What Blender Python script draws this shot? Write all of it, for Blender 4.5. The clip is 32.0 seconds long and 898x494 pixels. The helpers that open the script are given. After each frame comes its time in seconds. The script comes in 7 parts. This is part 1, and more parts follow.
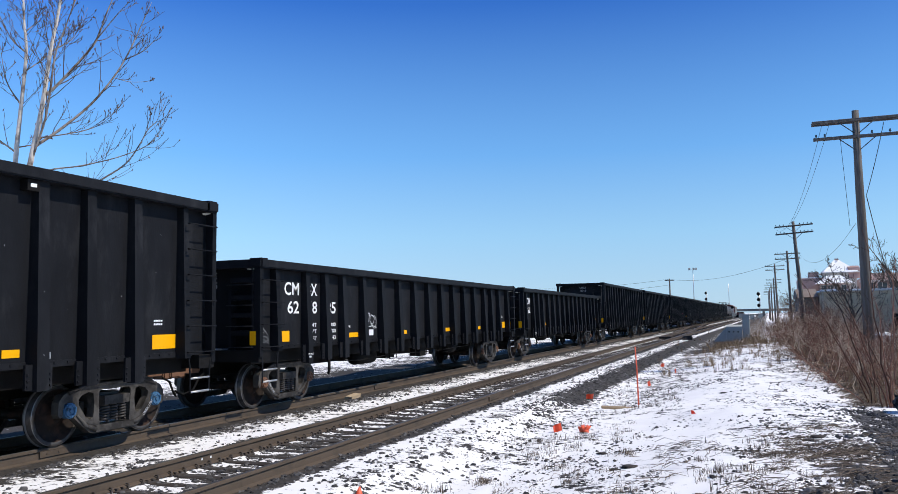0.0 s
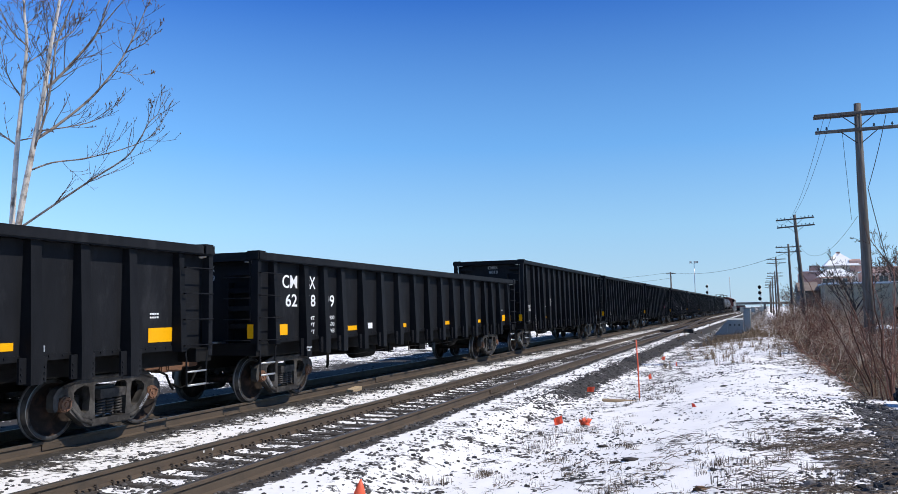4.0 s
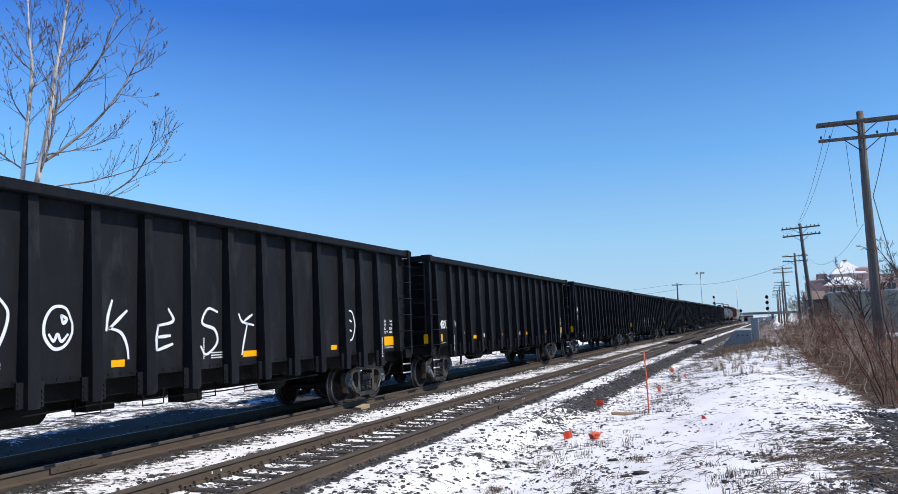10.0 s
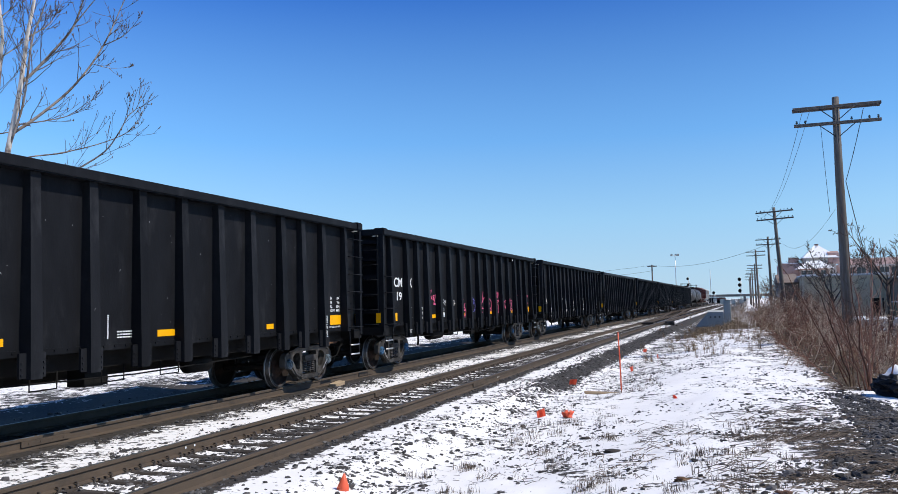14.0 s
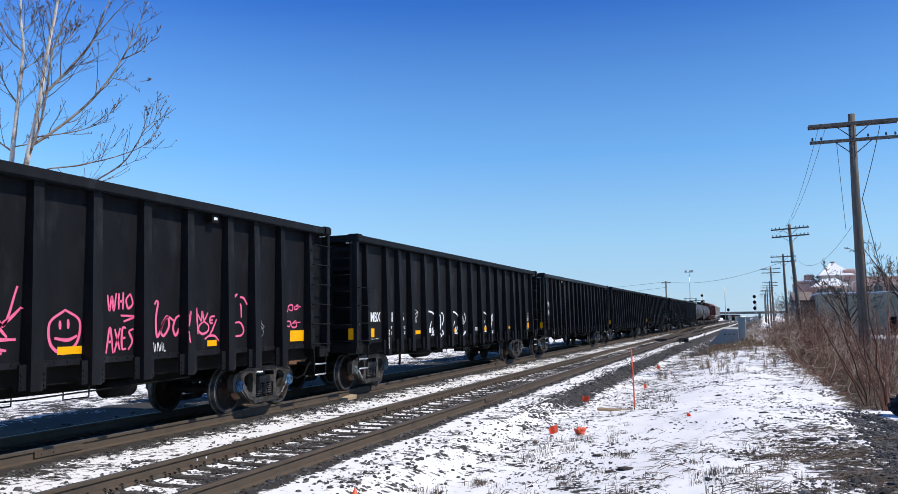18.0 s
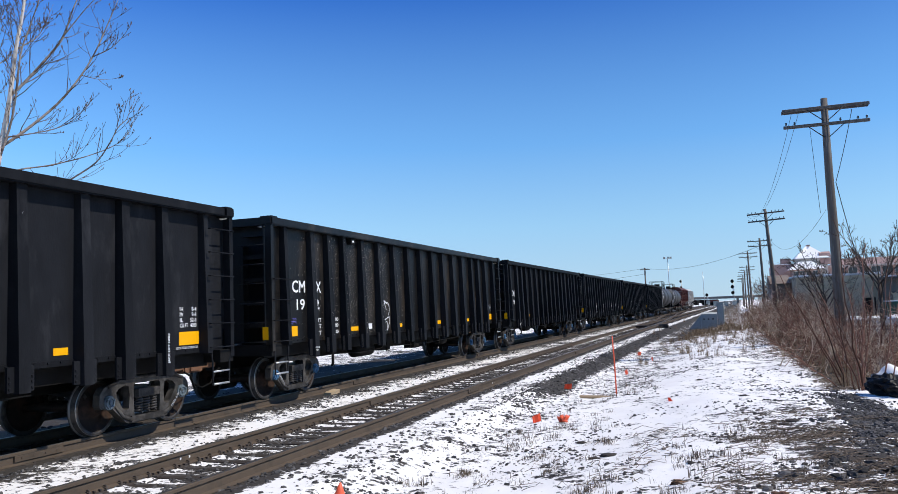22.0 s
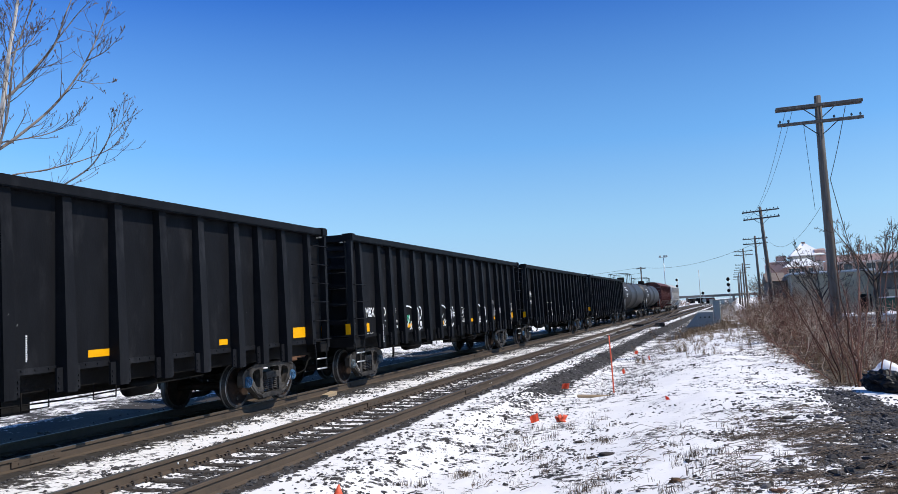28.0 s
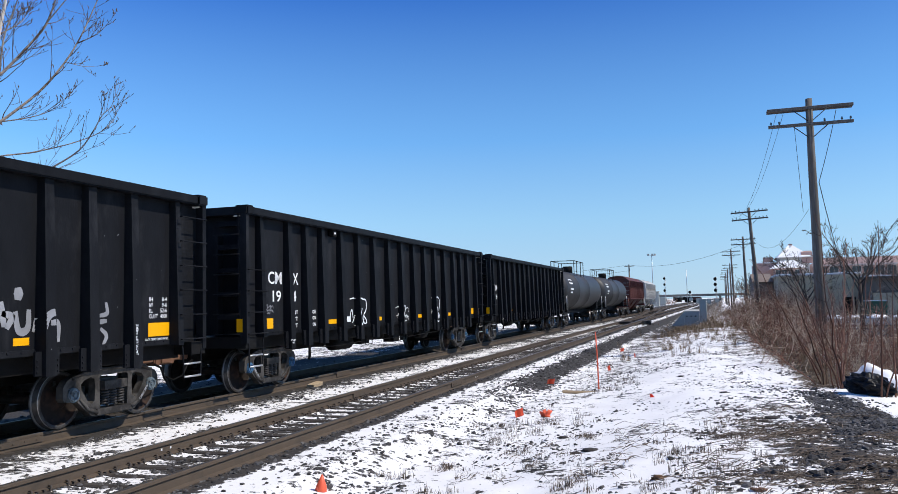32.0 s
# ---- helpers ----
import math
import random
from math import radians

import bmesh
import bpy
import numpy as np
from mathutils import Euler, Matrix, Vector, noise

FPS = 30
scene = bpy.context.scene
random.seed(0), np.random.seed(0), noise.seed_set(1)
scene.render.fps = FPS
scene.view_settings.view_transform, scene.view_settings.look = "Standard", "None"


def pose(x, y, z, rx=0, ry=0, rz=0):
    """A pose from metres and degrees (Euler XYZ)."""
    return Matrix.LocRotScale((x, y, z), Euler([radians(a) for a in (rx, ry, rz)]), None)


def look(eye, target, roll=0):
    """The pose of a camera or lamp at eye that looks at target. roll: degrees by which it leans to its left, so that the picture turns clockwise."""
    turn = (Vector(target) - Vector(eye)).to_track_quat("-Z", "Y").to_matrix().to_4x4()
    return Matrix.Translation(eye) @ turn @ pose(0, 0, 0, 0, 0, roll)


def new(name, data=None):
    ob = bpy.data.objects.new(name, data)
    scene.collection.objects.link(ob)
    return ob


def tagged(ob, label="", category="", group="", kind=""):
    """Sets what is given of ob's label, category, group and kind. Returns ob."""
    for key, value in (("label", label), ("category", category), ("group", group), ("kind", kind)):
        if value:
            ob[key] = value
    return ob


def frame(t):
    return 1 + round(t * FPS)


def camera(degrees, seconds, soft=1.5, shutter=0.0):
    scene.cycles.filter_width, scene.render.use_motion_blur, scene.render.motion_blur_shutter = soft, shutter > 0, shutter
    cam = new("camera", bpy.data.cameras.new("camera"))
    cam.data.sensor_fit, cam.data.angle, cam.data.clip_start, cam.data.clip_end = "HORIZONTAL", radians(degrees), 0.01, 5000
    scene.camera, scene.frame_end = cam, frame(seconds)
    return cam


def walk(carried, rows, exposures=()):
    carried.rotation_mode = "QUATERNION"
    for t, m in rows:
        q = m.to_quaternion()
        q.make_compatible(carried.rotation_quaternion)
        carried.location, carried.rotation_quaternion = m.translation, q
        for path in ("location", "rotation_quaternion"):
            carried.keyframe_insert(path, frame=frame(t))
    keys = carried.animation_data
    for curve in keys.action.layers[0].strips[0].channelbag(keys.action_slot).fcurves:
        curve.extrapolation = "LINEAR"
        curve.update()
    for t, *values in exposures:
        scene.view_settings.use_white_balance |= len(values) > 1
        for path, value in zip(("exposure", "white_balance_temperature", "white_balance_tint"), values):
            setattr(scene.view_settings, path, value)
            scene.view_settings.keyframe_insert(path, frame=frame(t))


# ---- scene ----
cam = camera(58.9, 32.0, soft=0.8)

# seconds, yaw, pitch, roll of the held camera, turning on one spot beside the line
EYE = (0.0, 0.0, 1.854)
TURNS = (
    (0, 20.38, 5.06, -0.90),
    (0.5, 20.39, 5.47, -0.92),
    (1, 20.47, 5.80, -0.72),
    (1.5, 20.56, 5.82, -0.44),
    (2, 20.69, 5.60, -0.22),
    (2.5, 20.79, 5.42, -0.27),
    (3, 20.74, 5.20, -0.42),
    (3.5, 20.61, 4.82, -0.63),
    (4, 20.47, 4.57, -0.88),
    (4.5, 20.24, 4.71, -1.14),
    (6.5, 20.15, 4.75, -1.79),
    (7, 20.51, 4.78, -1.61),
    (7.5, 20.58, 4.94, -1.45),
    (8, 20.38, 5.08, -1.54),
    (8.5, 20.10, 5.26, -1.77),
    (9, 20.04, 5.46, -1.99),
    (9.5, 20.34, 5.69, -2.09),
    (10, 20.82, 5.70, -1.94),
    (10.5, 21.07, 5.49, -1.71),
    (11, 20.99, 5.29, -1.47),
    (11.5, 20.80, 5.19, -1.35),
    (12, 20.71, 5.04, -1.26),
    (12.5, 20.55, 4.67, -1.20),
    (13, 20.16, 4.27, -1.21),
    (13.5, 19.63, 4.04, -1.25),
    (14, 19.21, 4.10, -1.21),
    (14.5, 19.06, 4.19, -1.19),
    (16.5, 20.35, 4.31, -0.96),
    (17, 20.46, 4.81, -0.95),
    (17.5, 20.36, 5.14, -0.76),
    (18, 20.14, 5.16, -0.67),
    (18.5, 19.97, 5.02, -0.80),
    (19, 19.90, 5.00, -0.99),
    (19.5, 19.77, 5.07, -1.14),
    (20, 19.50, 4.98, -1.25),
    (20.5, 19.24, 4.72, -1.41),
    (21, 19.04, 4.46, -1.68),
    (21.5, 18.83, 4.47, -1.94),
    (22, 18.69, 4.54, -2.13),
    (22.5, 18.65, 4.43, -2.16),
    (23, 18.82, 4.17, -1.98),
    (23.5, 19.14, 3.95, -1.94),
    (24, 19.35, 3.95, -2.17),
    (24.5, 19.17, 3.99, -2.45),
    (25, 18.81, 4.08, -2.51),
    (25.5, 18.54, 4.18, -2.26),
    (26, 18.44, 4.29, -1.98),
    (26.5, 18.31, 4.52, -2.01),
    (28.5, 18.36, 4.56, -2.95),
    (29, 18.22, 4.30, -3.04),
    (29.5, 18.13, 4.15, -2.96),
    (30, 18.08, 4.04, -2.68),
    (30.5, 18.05, 4.01, -2.23),
    (31, 17.92, 4.09, -1.77),
    (31.5, 17.79, 4.21, -1.45),
    (32, 17.64, 4.07, -1.37),
)


def aim(yaw, pitch, roll):
    return pose(*EYE, 0, 0, yaw) @ pose(0, 0, 0, 90 + pitch) @ pose(0, 0, 0, 0, 0, roll)


walk(cam, [(t, aim(a, b, c)) for t, a, b, c in TURNS])

# ---- light ----
SUN_AZ = radians(84)     # from +y towards +x
SUN_EL = radians(49.5)
world = bpy.data.worlds.new("world")
world.use_nodes = True
scene.world = world
wn = world.node_tree
sky = wn.nodes.new("ShaderNodeTexSky")
sky.sky_type = "NISHITA"
sky.sun_disc = False
sky.sun_elevation = SUN_EL
sky.sun_rotation = SUN_AZ
sky.altitude = 100
sky.air_density = 1.0
sky.dust_density = 0.35
sky.ozone_density = 3.0
STRENGTH = 0.069
clear = wn.nodes.new("ShaderNodeMix")      # the deep clear blue of a dry winter sky
clear.data_type = "RGBA"
clear.blend_type = "MULTIPLY"
clear.inputs["Factor"].default_value = 1.0
clear.inputs["B"].default_value = (0.60, 1.0, 1.62, 1)
deep = wn.nodes.new("ShaderNodeGamma")
deep.inputs["Gamma"].default_value = 1.2
wn.links.new(sky.outputs["Color"], deep.inputs["Color"])
wn.links.new(deep.outputs["Color"], clear.inputs["A"])
# whiter towards the horizon, all the way round
sky_way = wn.nodes.new("ShaderNodeTexCoord")
sky_up = wn.nodes.new("ShaderNodeSeparateXYZ")
wn.links.new(sky_way.outputs["Generated"], sky_up.inputs["Vector"])
air = wn.nodes.new("ShaderNodeValToRGB")
AIR = ((0.0, (0.58, 0.79, 0.96)), (0.10, (0.40, 0.72, 1.02)), (0.20, (0.20, 0.515, 1.0)), (0.375, (0.040, 0.183, 0.665)), (1.0, (0.045, 0.12, 0.33)))
while len(air.color_ramp.elements) < len(AIR):
    air.color_ramp.elements.new(0.5)
for stop, (at, colour) in zip(air.color_ramp.elements, AIR):
    stop.position = at
    stop.color = (*colour, 1)
wn.links.new(sky_up.outputs["Z"], air.inputs["Fac"])
gain = wn.nodes.new("ShaderNodeVectorMath")
gain.operation = "SCALE"
gain.inputs["Scale"].default_value = 1 / STRENGTH
# a clear sky is deepest a quarter turn from the sun
SUN_DIR = Vector((math.sin(SUN_AZ) * math.cos(SUN_EL), math.cos(SUN_AZ) * math.cos(SUN_EL), math.sin(SUN_EL)))
toward = wn.nodes.new("ShaderNodeVectorMath")
toward.operation = "DOT_PRODUCT"
toward.inputs[1].default_value = (math.sin(SUN_AZ), math.cos(SUN_AZ), 0)
wn.links.new(sky_way.outputs["Generated"], toward.inputs[0])
square = wn.nodes.new("ShaderNodeMath")
square.operation = "MULTIPLY"
wn.links.new(toward.outputs["Value"], square.inputs[0])
wn.links.new(toward.outputs["Value"], square.inputs[1])
depth = wn.nodes.new("ShaderNodeMath")
depth.operation = "MULTIPLY_ADD"
depth.inputs[1].default_value = 0.62
depth.inputs[2].default_value = 0.89
wn.links.new(square.outputs[0], depth.inputs[0])
polar = wn.nodes.new("ShaderNodeVectorMath")
polar.operation = "SCALE"
wn.links.new(air.outputs["Color"], polar.inputs[0])
wn.links.new(depth.outputs[0], polar.inputs["Scale"])
wn.links.new(polar.outputs["Vector"], gain.inputs[0])
haze = wn.nodes.new("ShaderNodeMix")
haze.data_type = "RGBA"
haze.inputs["Factor"].default_value = 0.88
wn.links.new(clear.outputs["Result"], haze.inputs["A"])
wn.links.new(gain.outputs["Vector"], haze.inputs["B"])
wn.links.new(haze.outputs["Result"], wn.nodes["Background"].inputs["Color"])
wn.nodes["Background"].inputs["Strength"].default_value = STRENGTH
sun_data = bpy.data.lights.new("sun", "SUN")
sun_data.energy = 4.3
sun_data.angle = radians(0.53)
sun_data.color = (1.0, 0.945, 0.845)
sun = new("sun", sun_data)
sun.matrix_world = look(SUN_DIR * 60, (0, 0, 0))
scene.view_settings.exposure = 0.0


# ---- materials ----
def material(name, colour, rough=0.6, metal=0.0, vary=0.25, scale=6.0, bump=0.0, bump_scale=40.0, second=None, patch=0.5,
             patch_scale=1.5, coords="Object", stretch=(1, 1, 1), spec=0.5, island=0.0, each=0.0):
    """A surface with variation at two scales: fine grain and larger patches of a second colour."""
    m = bpy.data.materials.new(name)
    m.use_nodes = True
    nt = m.node_tree
    bsdf = nt.nodes["Principled BSDF"]
    bsdf.inputs["Roughness"].default_value = rough
    bsdf.inputs["Metallic"].default_value = metal
    bsdf.inputs["Specular IOR Level"].default_value = spec
    tc = nt.nodes.new("ShaderNodeTexCoord")
    mp = nt.nodes.new("ShaderNodeMapping")
    mp.inputs["Scale"].default_value = stretch
    nt.links.new(tc.outputs[coords], mp.inputs["Vector"])
    n1 = nt.nodes.new("ShaderNodeTexNoise")
    n1.inputs["Scale"].default_value = scale
    n1.inputs["Detail"].default_value = 6
    nt.links.new(mp.outputs["Vector"], n1.inputs["Vector"])
    mix = nt.nodes.new("ShaderNodeMix")
    mix.data_type = "RGBA"
    mix.inputs["A"].default_value = (*[c * (1 - vary) for c in colour], 1)
    mix.inputs["B"].default_value = (*[min(1, c * (1 + vary)) for c in colour], 1)
    nt.links.new(n1.outputs["Fac"], mix.inputs["Factor"])
    out = mix.outputs["Result"]
    if second:
        n2 = nt.nodes.new("ShaderNodeTexNoise")
        n2.inputs["Scale"].default_value = patch_scale
        n2.inputs["Detail"].default_value = 8
        n2.inputs["Roughness"].default_value = 0.65
        nt.links.new(mp.outputs["Vector"], n2.inputs["Vector"])
        ramp = nt.nodes.new("ShaderNodeValToRGB")
        ramp.color_ramp.elements[0].position = patch - 0.06
        ramp.color_ramp.elements[1].position = patch + 0.10
        nt.links.new(n2.outputs["Fac"], ramp.inputs["Fac"])
        mix2 = nt.nodes.new("ShaderNodeMix")
        mix2.data_type = "RGBA"
        mix2.inputs["B"].default_value = (*second, 1)
        nt.links.new(ramp.outputs["Color"], mix2.inputs["Factor"])
        nt.links.new(out, mix2.inputs["A"])
        out = mix2.outputs["Result"]
    if island:
        geo = nt.nodes.new("ShaderNodeNewGeometry")
        hsv = nt.nodes.new("ShaderNodeHueSaturation")
        mr = nt.nodes.new("ShaderNodeMapRange")
        mr.inputs["To Min"].default_value = 1 - island
        mr.inputs["To Max"].default_value = 1 + island
        nt.links.new(geo.outputs["Random Per Island"], mr.inputs["Value"])
        nt.links.new(mr.outputs["Result"], hsv.inputs["Value"])
        nt.links.new(out, hsv.inputs["Color"])
        out = hsv.outputs["Color"]
    if each:                       # one piece a little fresher or duller than the next
        info = nt.nodes.new("ShaderNodeObjectInfo")
        tone = nt.nodes.new("ShaderNodeHueSaturation")
        span = nt.nodes.new("ShaderNodeMapRange")
        span.inputs["To Min"].default_value = 1 - each
        span.inputs["To Max"].default_value = 1 + each
        nt.links.new(info.outputs["Random"], span.inputs["Value"])
        nt.links.new(span.outputs["Result"], tone.inputs["Value"])
        nt.links.new(out, tone.inputs["Color"])
        out = tone.outputs["Color"]
    nt.links.new(out, bsdf.inputs["Base Color"])
    if bump:
        nb = nt.nodes.new("ShaderNodeTexNoise")
        nb.inputs["Scale"].default_value = bump_scale
        nb.inputs["Detail"].default_value = 5
        nt.links.new(mp.outputs["Vector"], nb.inputs["Vector"])
        bp = nt.nodes.new("ShaderNodeBump")
        bp.inputs["Strength"].default_value = bump
        bp.inputs["Distance"].default_value = 0.02
        nt.links.new(nb.outputs["Fac"], bp.inputs["Height"])
        nt.links.new(bp.outputs["Normal"], bsdf.inputs["Normal"])
    return m


M = {}
M["black"] = material("black_paint", (0.0124, 0.0130, 0.0150), 0.5, 0, 0.35, 3.0, 0.12, 22, (0.024, 0.0245, 0.027), 0.60, 1.3, stretch=(1, 1.6, 0.6), spec=0.04, each=0.24)
M["black_worn"] = material("worn_black_paint", (0.006, 0.0056, 0.0055), 0.45, 0, 0.4, 3.0, 0.2, 30, (0.032, 0.025, 0.019), 0.55, 1.3, stretch=(1, 1, 0.35), spec=0.22)
M["dark"] = material("under_frame_black", (0.007, 0.0064, 0.006), 0.75, 0, 0.4, 5.0, 0.2, spec=0.15)
M["cast"] = material("grimy_cast_steel", (0.075, 0.068, 0.061), 0.65, 0.0, 0.4, 9.0, 0.3, 50, (0.022, 0.019, 0.017), 0.5, 3, spec=0.25)
M["wheel"] = material("wheel_steel", (0.020, 0.015, 0.013), 0.75, 0.0, 0.4, 8, 0.2, 40, (0.045, 0.026, 0.019), 0.55, 4, spec=0.12)
M["tread"] = material("worn_wheel_rim", (0.062, 0.056, 0.052), 0.5, 0.2, 0.4, 7, 0.15, 30, (0.025, 0.021, 0.019), 0.52, 6, spec=0.3)
M["rim_edge"] = material("bright_rim_edge", (0.26, 0.25, 0.245), 0.38, 0.6, 0.4, 12)
M["spring"] = material("spring_steel", (0.035, 0.03, 0.027), 0.6, 0.2)
M["blue"] = material("blue_bearing_cap", (0.05, 0.13, 0.235), 0.6, 0, 0.35, 25, 0.2, 30, (0.035, 0.045, 0.055), 0.56, 14, spec=0.2)
M["rust"] = material("rusty_steel", (0.16, 0.075, 0.04), 0.8, 0, 0.35, 15, 0.3)
M["grey_cap"] = material("grey_bearing_cap", (0.115, 0.145, 0.165), 0.6, 0.0, 0.3, 25, 0.2, 30, (0.045, 0.045, 0.045), 0.56, 14, spec=0.2)
M["yellow"] = material("yellow_reflector", (0.86, 0.405, 0.002), 0.5, 0, 0.06, 20, spec=0.15)
M["white"] = material("white_lettering", (0.78, 0.78, 0.77), 0.5, 0, 0.08, 15)
M["grey_ink"] = material("worn_grey_lettering", (0.30, 0.30, 0.31), 0.6, 0, 0.2, 15)
M["spray_white"] = material("white_spray_paint", (0.75, 0.76, 0.78), 0.5, 0, 0.1, 15)
M["spray_pink"] = material("pink_spray_paint", (0.80, 0.13, 0.26), 0.5, 0, 0.1, 15)
M["spray_blue"] = material("violet_spray_paint", (0.17, 0.15, 0.55), 0.5, 0, 0.1, 15)
M["spray_green"] = material("green_spray_paint", (0.05, 0.45, 0.25), 0.5, 0, 0.1, 15)
M["galv"] = material("bare_steel", (0.45, 0.45, 0.45), 0.4, 0.6, 0.2, 10)
M["rail"] = material("rusty_rail_steel", (0.098, 0.073, 0.053), 0.75, 0, 0.2, 4, 0.2, 60, (0.064, 0.051, 0.040), 0.57, 2.0, spec=0.15)
M["rail_top"] = material("worn_rail_head", (0.11, 0.10, 0.09), 0.38, 0.5, 0.25, 5)
M["rail_bright"] = material("polished_rail_head", (0.13, 0.125, 0.12), 0.5, 0.6, 0.25, 6)
M["tie"] = material("creosoted_timber", (0.045, 0.037, 0.031), 0.85, 0, 0.4, 5, 0.5, 30, (0.10, 0.09, 0.08), 0.6, 2, stretch=(0.4, 3, 3), spec=0.15)
M["stone"] = material("ballast_stone", (0.085, 0.080, 0.077), 0.9, 0, 0.3, 30, 0.4, 60, island=0.6, spec=0.15)
M["pole"] = material("weathered_pole_timber", (0.115, 0.095, 0.078), 0.85, 0, 0.35, 6, 0.5, 25, (0.17, 0.155, 0.14), 0.55, 3, stretch=(4, 4, 0.25))
M["insulator"] = material("insulator_glass", (0.06, 0.08, 0.08), 0.2)
M["wire"] = material("weathered_wire", (0.03, 0.03, 0.03), 0.6)
M["bark"] = material("pale_poplar_bark", (0.66, 0.58, 0.50), 0.85, 0, 0.25, 6, 0.8, 25, (0.16, 0.12, 0.10), 0.545, 2.6, stretch=(1, 1, 0.8))
M["twig"] = material("brown_twig", (0.135, 0.098, 0.08), 0.8, 0, 0.35, 3, island=0.4, spec=0.15)
M["shrub"] = material("red_brown_shrub_stem", (0.185, 0.095, 0.066), 0.85, 0, 0.35, 3, island=0.8, spec=0.15)
M["straw"] = material("straw_brown_stem", (0.46, 0.365, 0.275), 0.85, 0, 0.35, 3, island=0.6, spec=0.15)
M["grass"] = material("dry_grass", (0.24, 0.17, 0.105), 0.85, 0, 0.3, 3, island=0.6, spec=0.15)
M["spatter"] = material("dried_pale_spatter", (0.36, 0.33, 0.29), 0.8, 0, 0.3, 9)
M["dust"] = material("brown_dust_spot", (0.085, 0.065, 0.048), 0.9, 0, 0.3, 9)
M["tan_wood"] = material("pale_sawn_wood", (0.42, 0.31, 0.19), 0.85, 0, 0.3, 6, 0.4, 30, stretch=(4, 0.5, 4))
M["limb"] = material("grey_brown_limb", (0.34, 0.28, 0.235), 0.85, 0, 0.35, 8, 0.4, 30, (0.10, 0.075, 0.062), 0.52, 2.2, spec=0.15)
M["faded_ink"] = material("faded_grey_spray", (0.24, 0.24, 0.25), 0.7, 0, 0.6, 3)
M["litter"] = material("grey_brown_dead_stalks", (0.145, 0.112, 0.085), 0.9, 0, 0.35, 3, island=0.7, spec=0.15)
M["dark_twig"] = material("dark_grey_twig", (0.085, 0.065, 0.055), 0.85, 0, 0.35, 3, island=0.35, spec=0.12)
M["orange"] = material("orange_marker", (0.80, 0.115, 0.045), 0.5, 0, 0.1, 8)
M["cabinet"] = material("grey_green_cabinet_steel", (0.43, 0.43, 0.375), 0.6, 0.0, 0.15, 2, 0.05, 20, (0.34, 0.335, 0.30), 0.55, 1, spec=0.3)
M["concrete"] = material("stained_block_wall", (0.60, 0.46, 0.30), 0.9, 0, 0.2, 1.2, 0.3, 12, (0.46, 0.345, 0.22), 0.55, 0.5)
M["brick"] = material("faded_red_brick", (0.40, 0.25, 0.21), 0.9, 0, 0.25, 2, 0.3, 15, (0.46, 0.31, 0.27), 0.55, 0.6)
M["roof_red"] = material("faded_red_roof", (0.30, 0.20, 0.175), 0.85, 0, 0.2, 1.0, 0.2, 10)
M["snow"] = material("roof_snow", (0.88, 0.86, 0.84), 0.6, 0, 0.05, 2, 0.3, 4)
M["umber"] = material("dark_umber_wall", (0.20, 0.15, 0.115), 0.9, 0, 0.3, 0.8, 0.3, 12, (0.30, 0.24, 0.19), 0.6, 0.5)
M["bridge"] = material("dark_bridge_concrete", (0.16, 0.155, 0.15), 0.9, 0, 0.25, 0.3, 0.1, 4)
M["asphalt"] = material("wet_yard_asphalt", (0.055, 0.055, 0.058), 0.75, 0, 0.3, 3, 0.2, 20, (0.40, 0.39, 0.38), 0.63, 0.35)
M["glass"] = material("dark_window_glass", (0.05, 0.06, 0.07), 0.08, 0, 0.2, 1)
M["trim"] = material("pale_trim", (0.50, 0.46, 0.42), 0.7, 0, 0.15, 3)
M["green"] = material("dumpster_green", (0.018, 0.085, 0.05), 0.5, 0, 0.25, 3, 0.1)
M["plastic"] = material("black_plastic_sheet", (0.006, 0.006, 0.007), 0.5, 0, 0.3, 4, 0.5, 9, spec=0.22)
M["tank"] = material("dusty_tank_black", (0.022, 0.021, 0.021), 0.55, 0, 0.3, 0.8, 0.1, 20, (0.040, 0.036, 0.032), 0.55, 0.5)
M["hopper_red"] = material("oxide_red_paint", (0.115, 0.038, 0.030), 0.65, 0, 0.25, 1.5, 0.1, 20, (0.085, 0.036, 0.029), 0.55, 0.8, spec=0.2)
M["hopper_grey"] = material("pale_grey_paint", (0.48, 0.46, 0.42), 0.6, 0, 0.15, 1.5, 0.1, 20, (0.38, 0.35, 0.31), 0.55, 0.8)


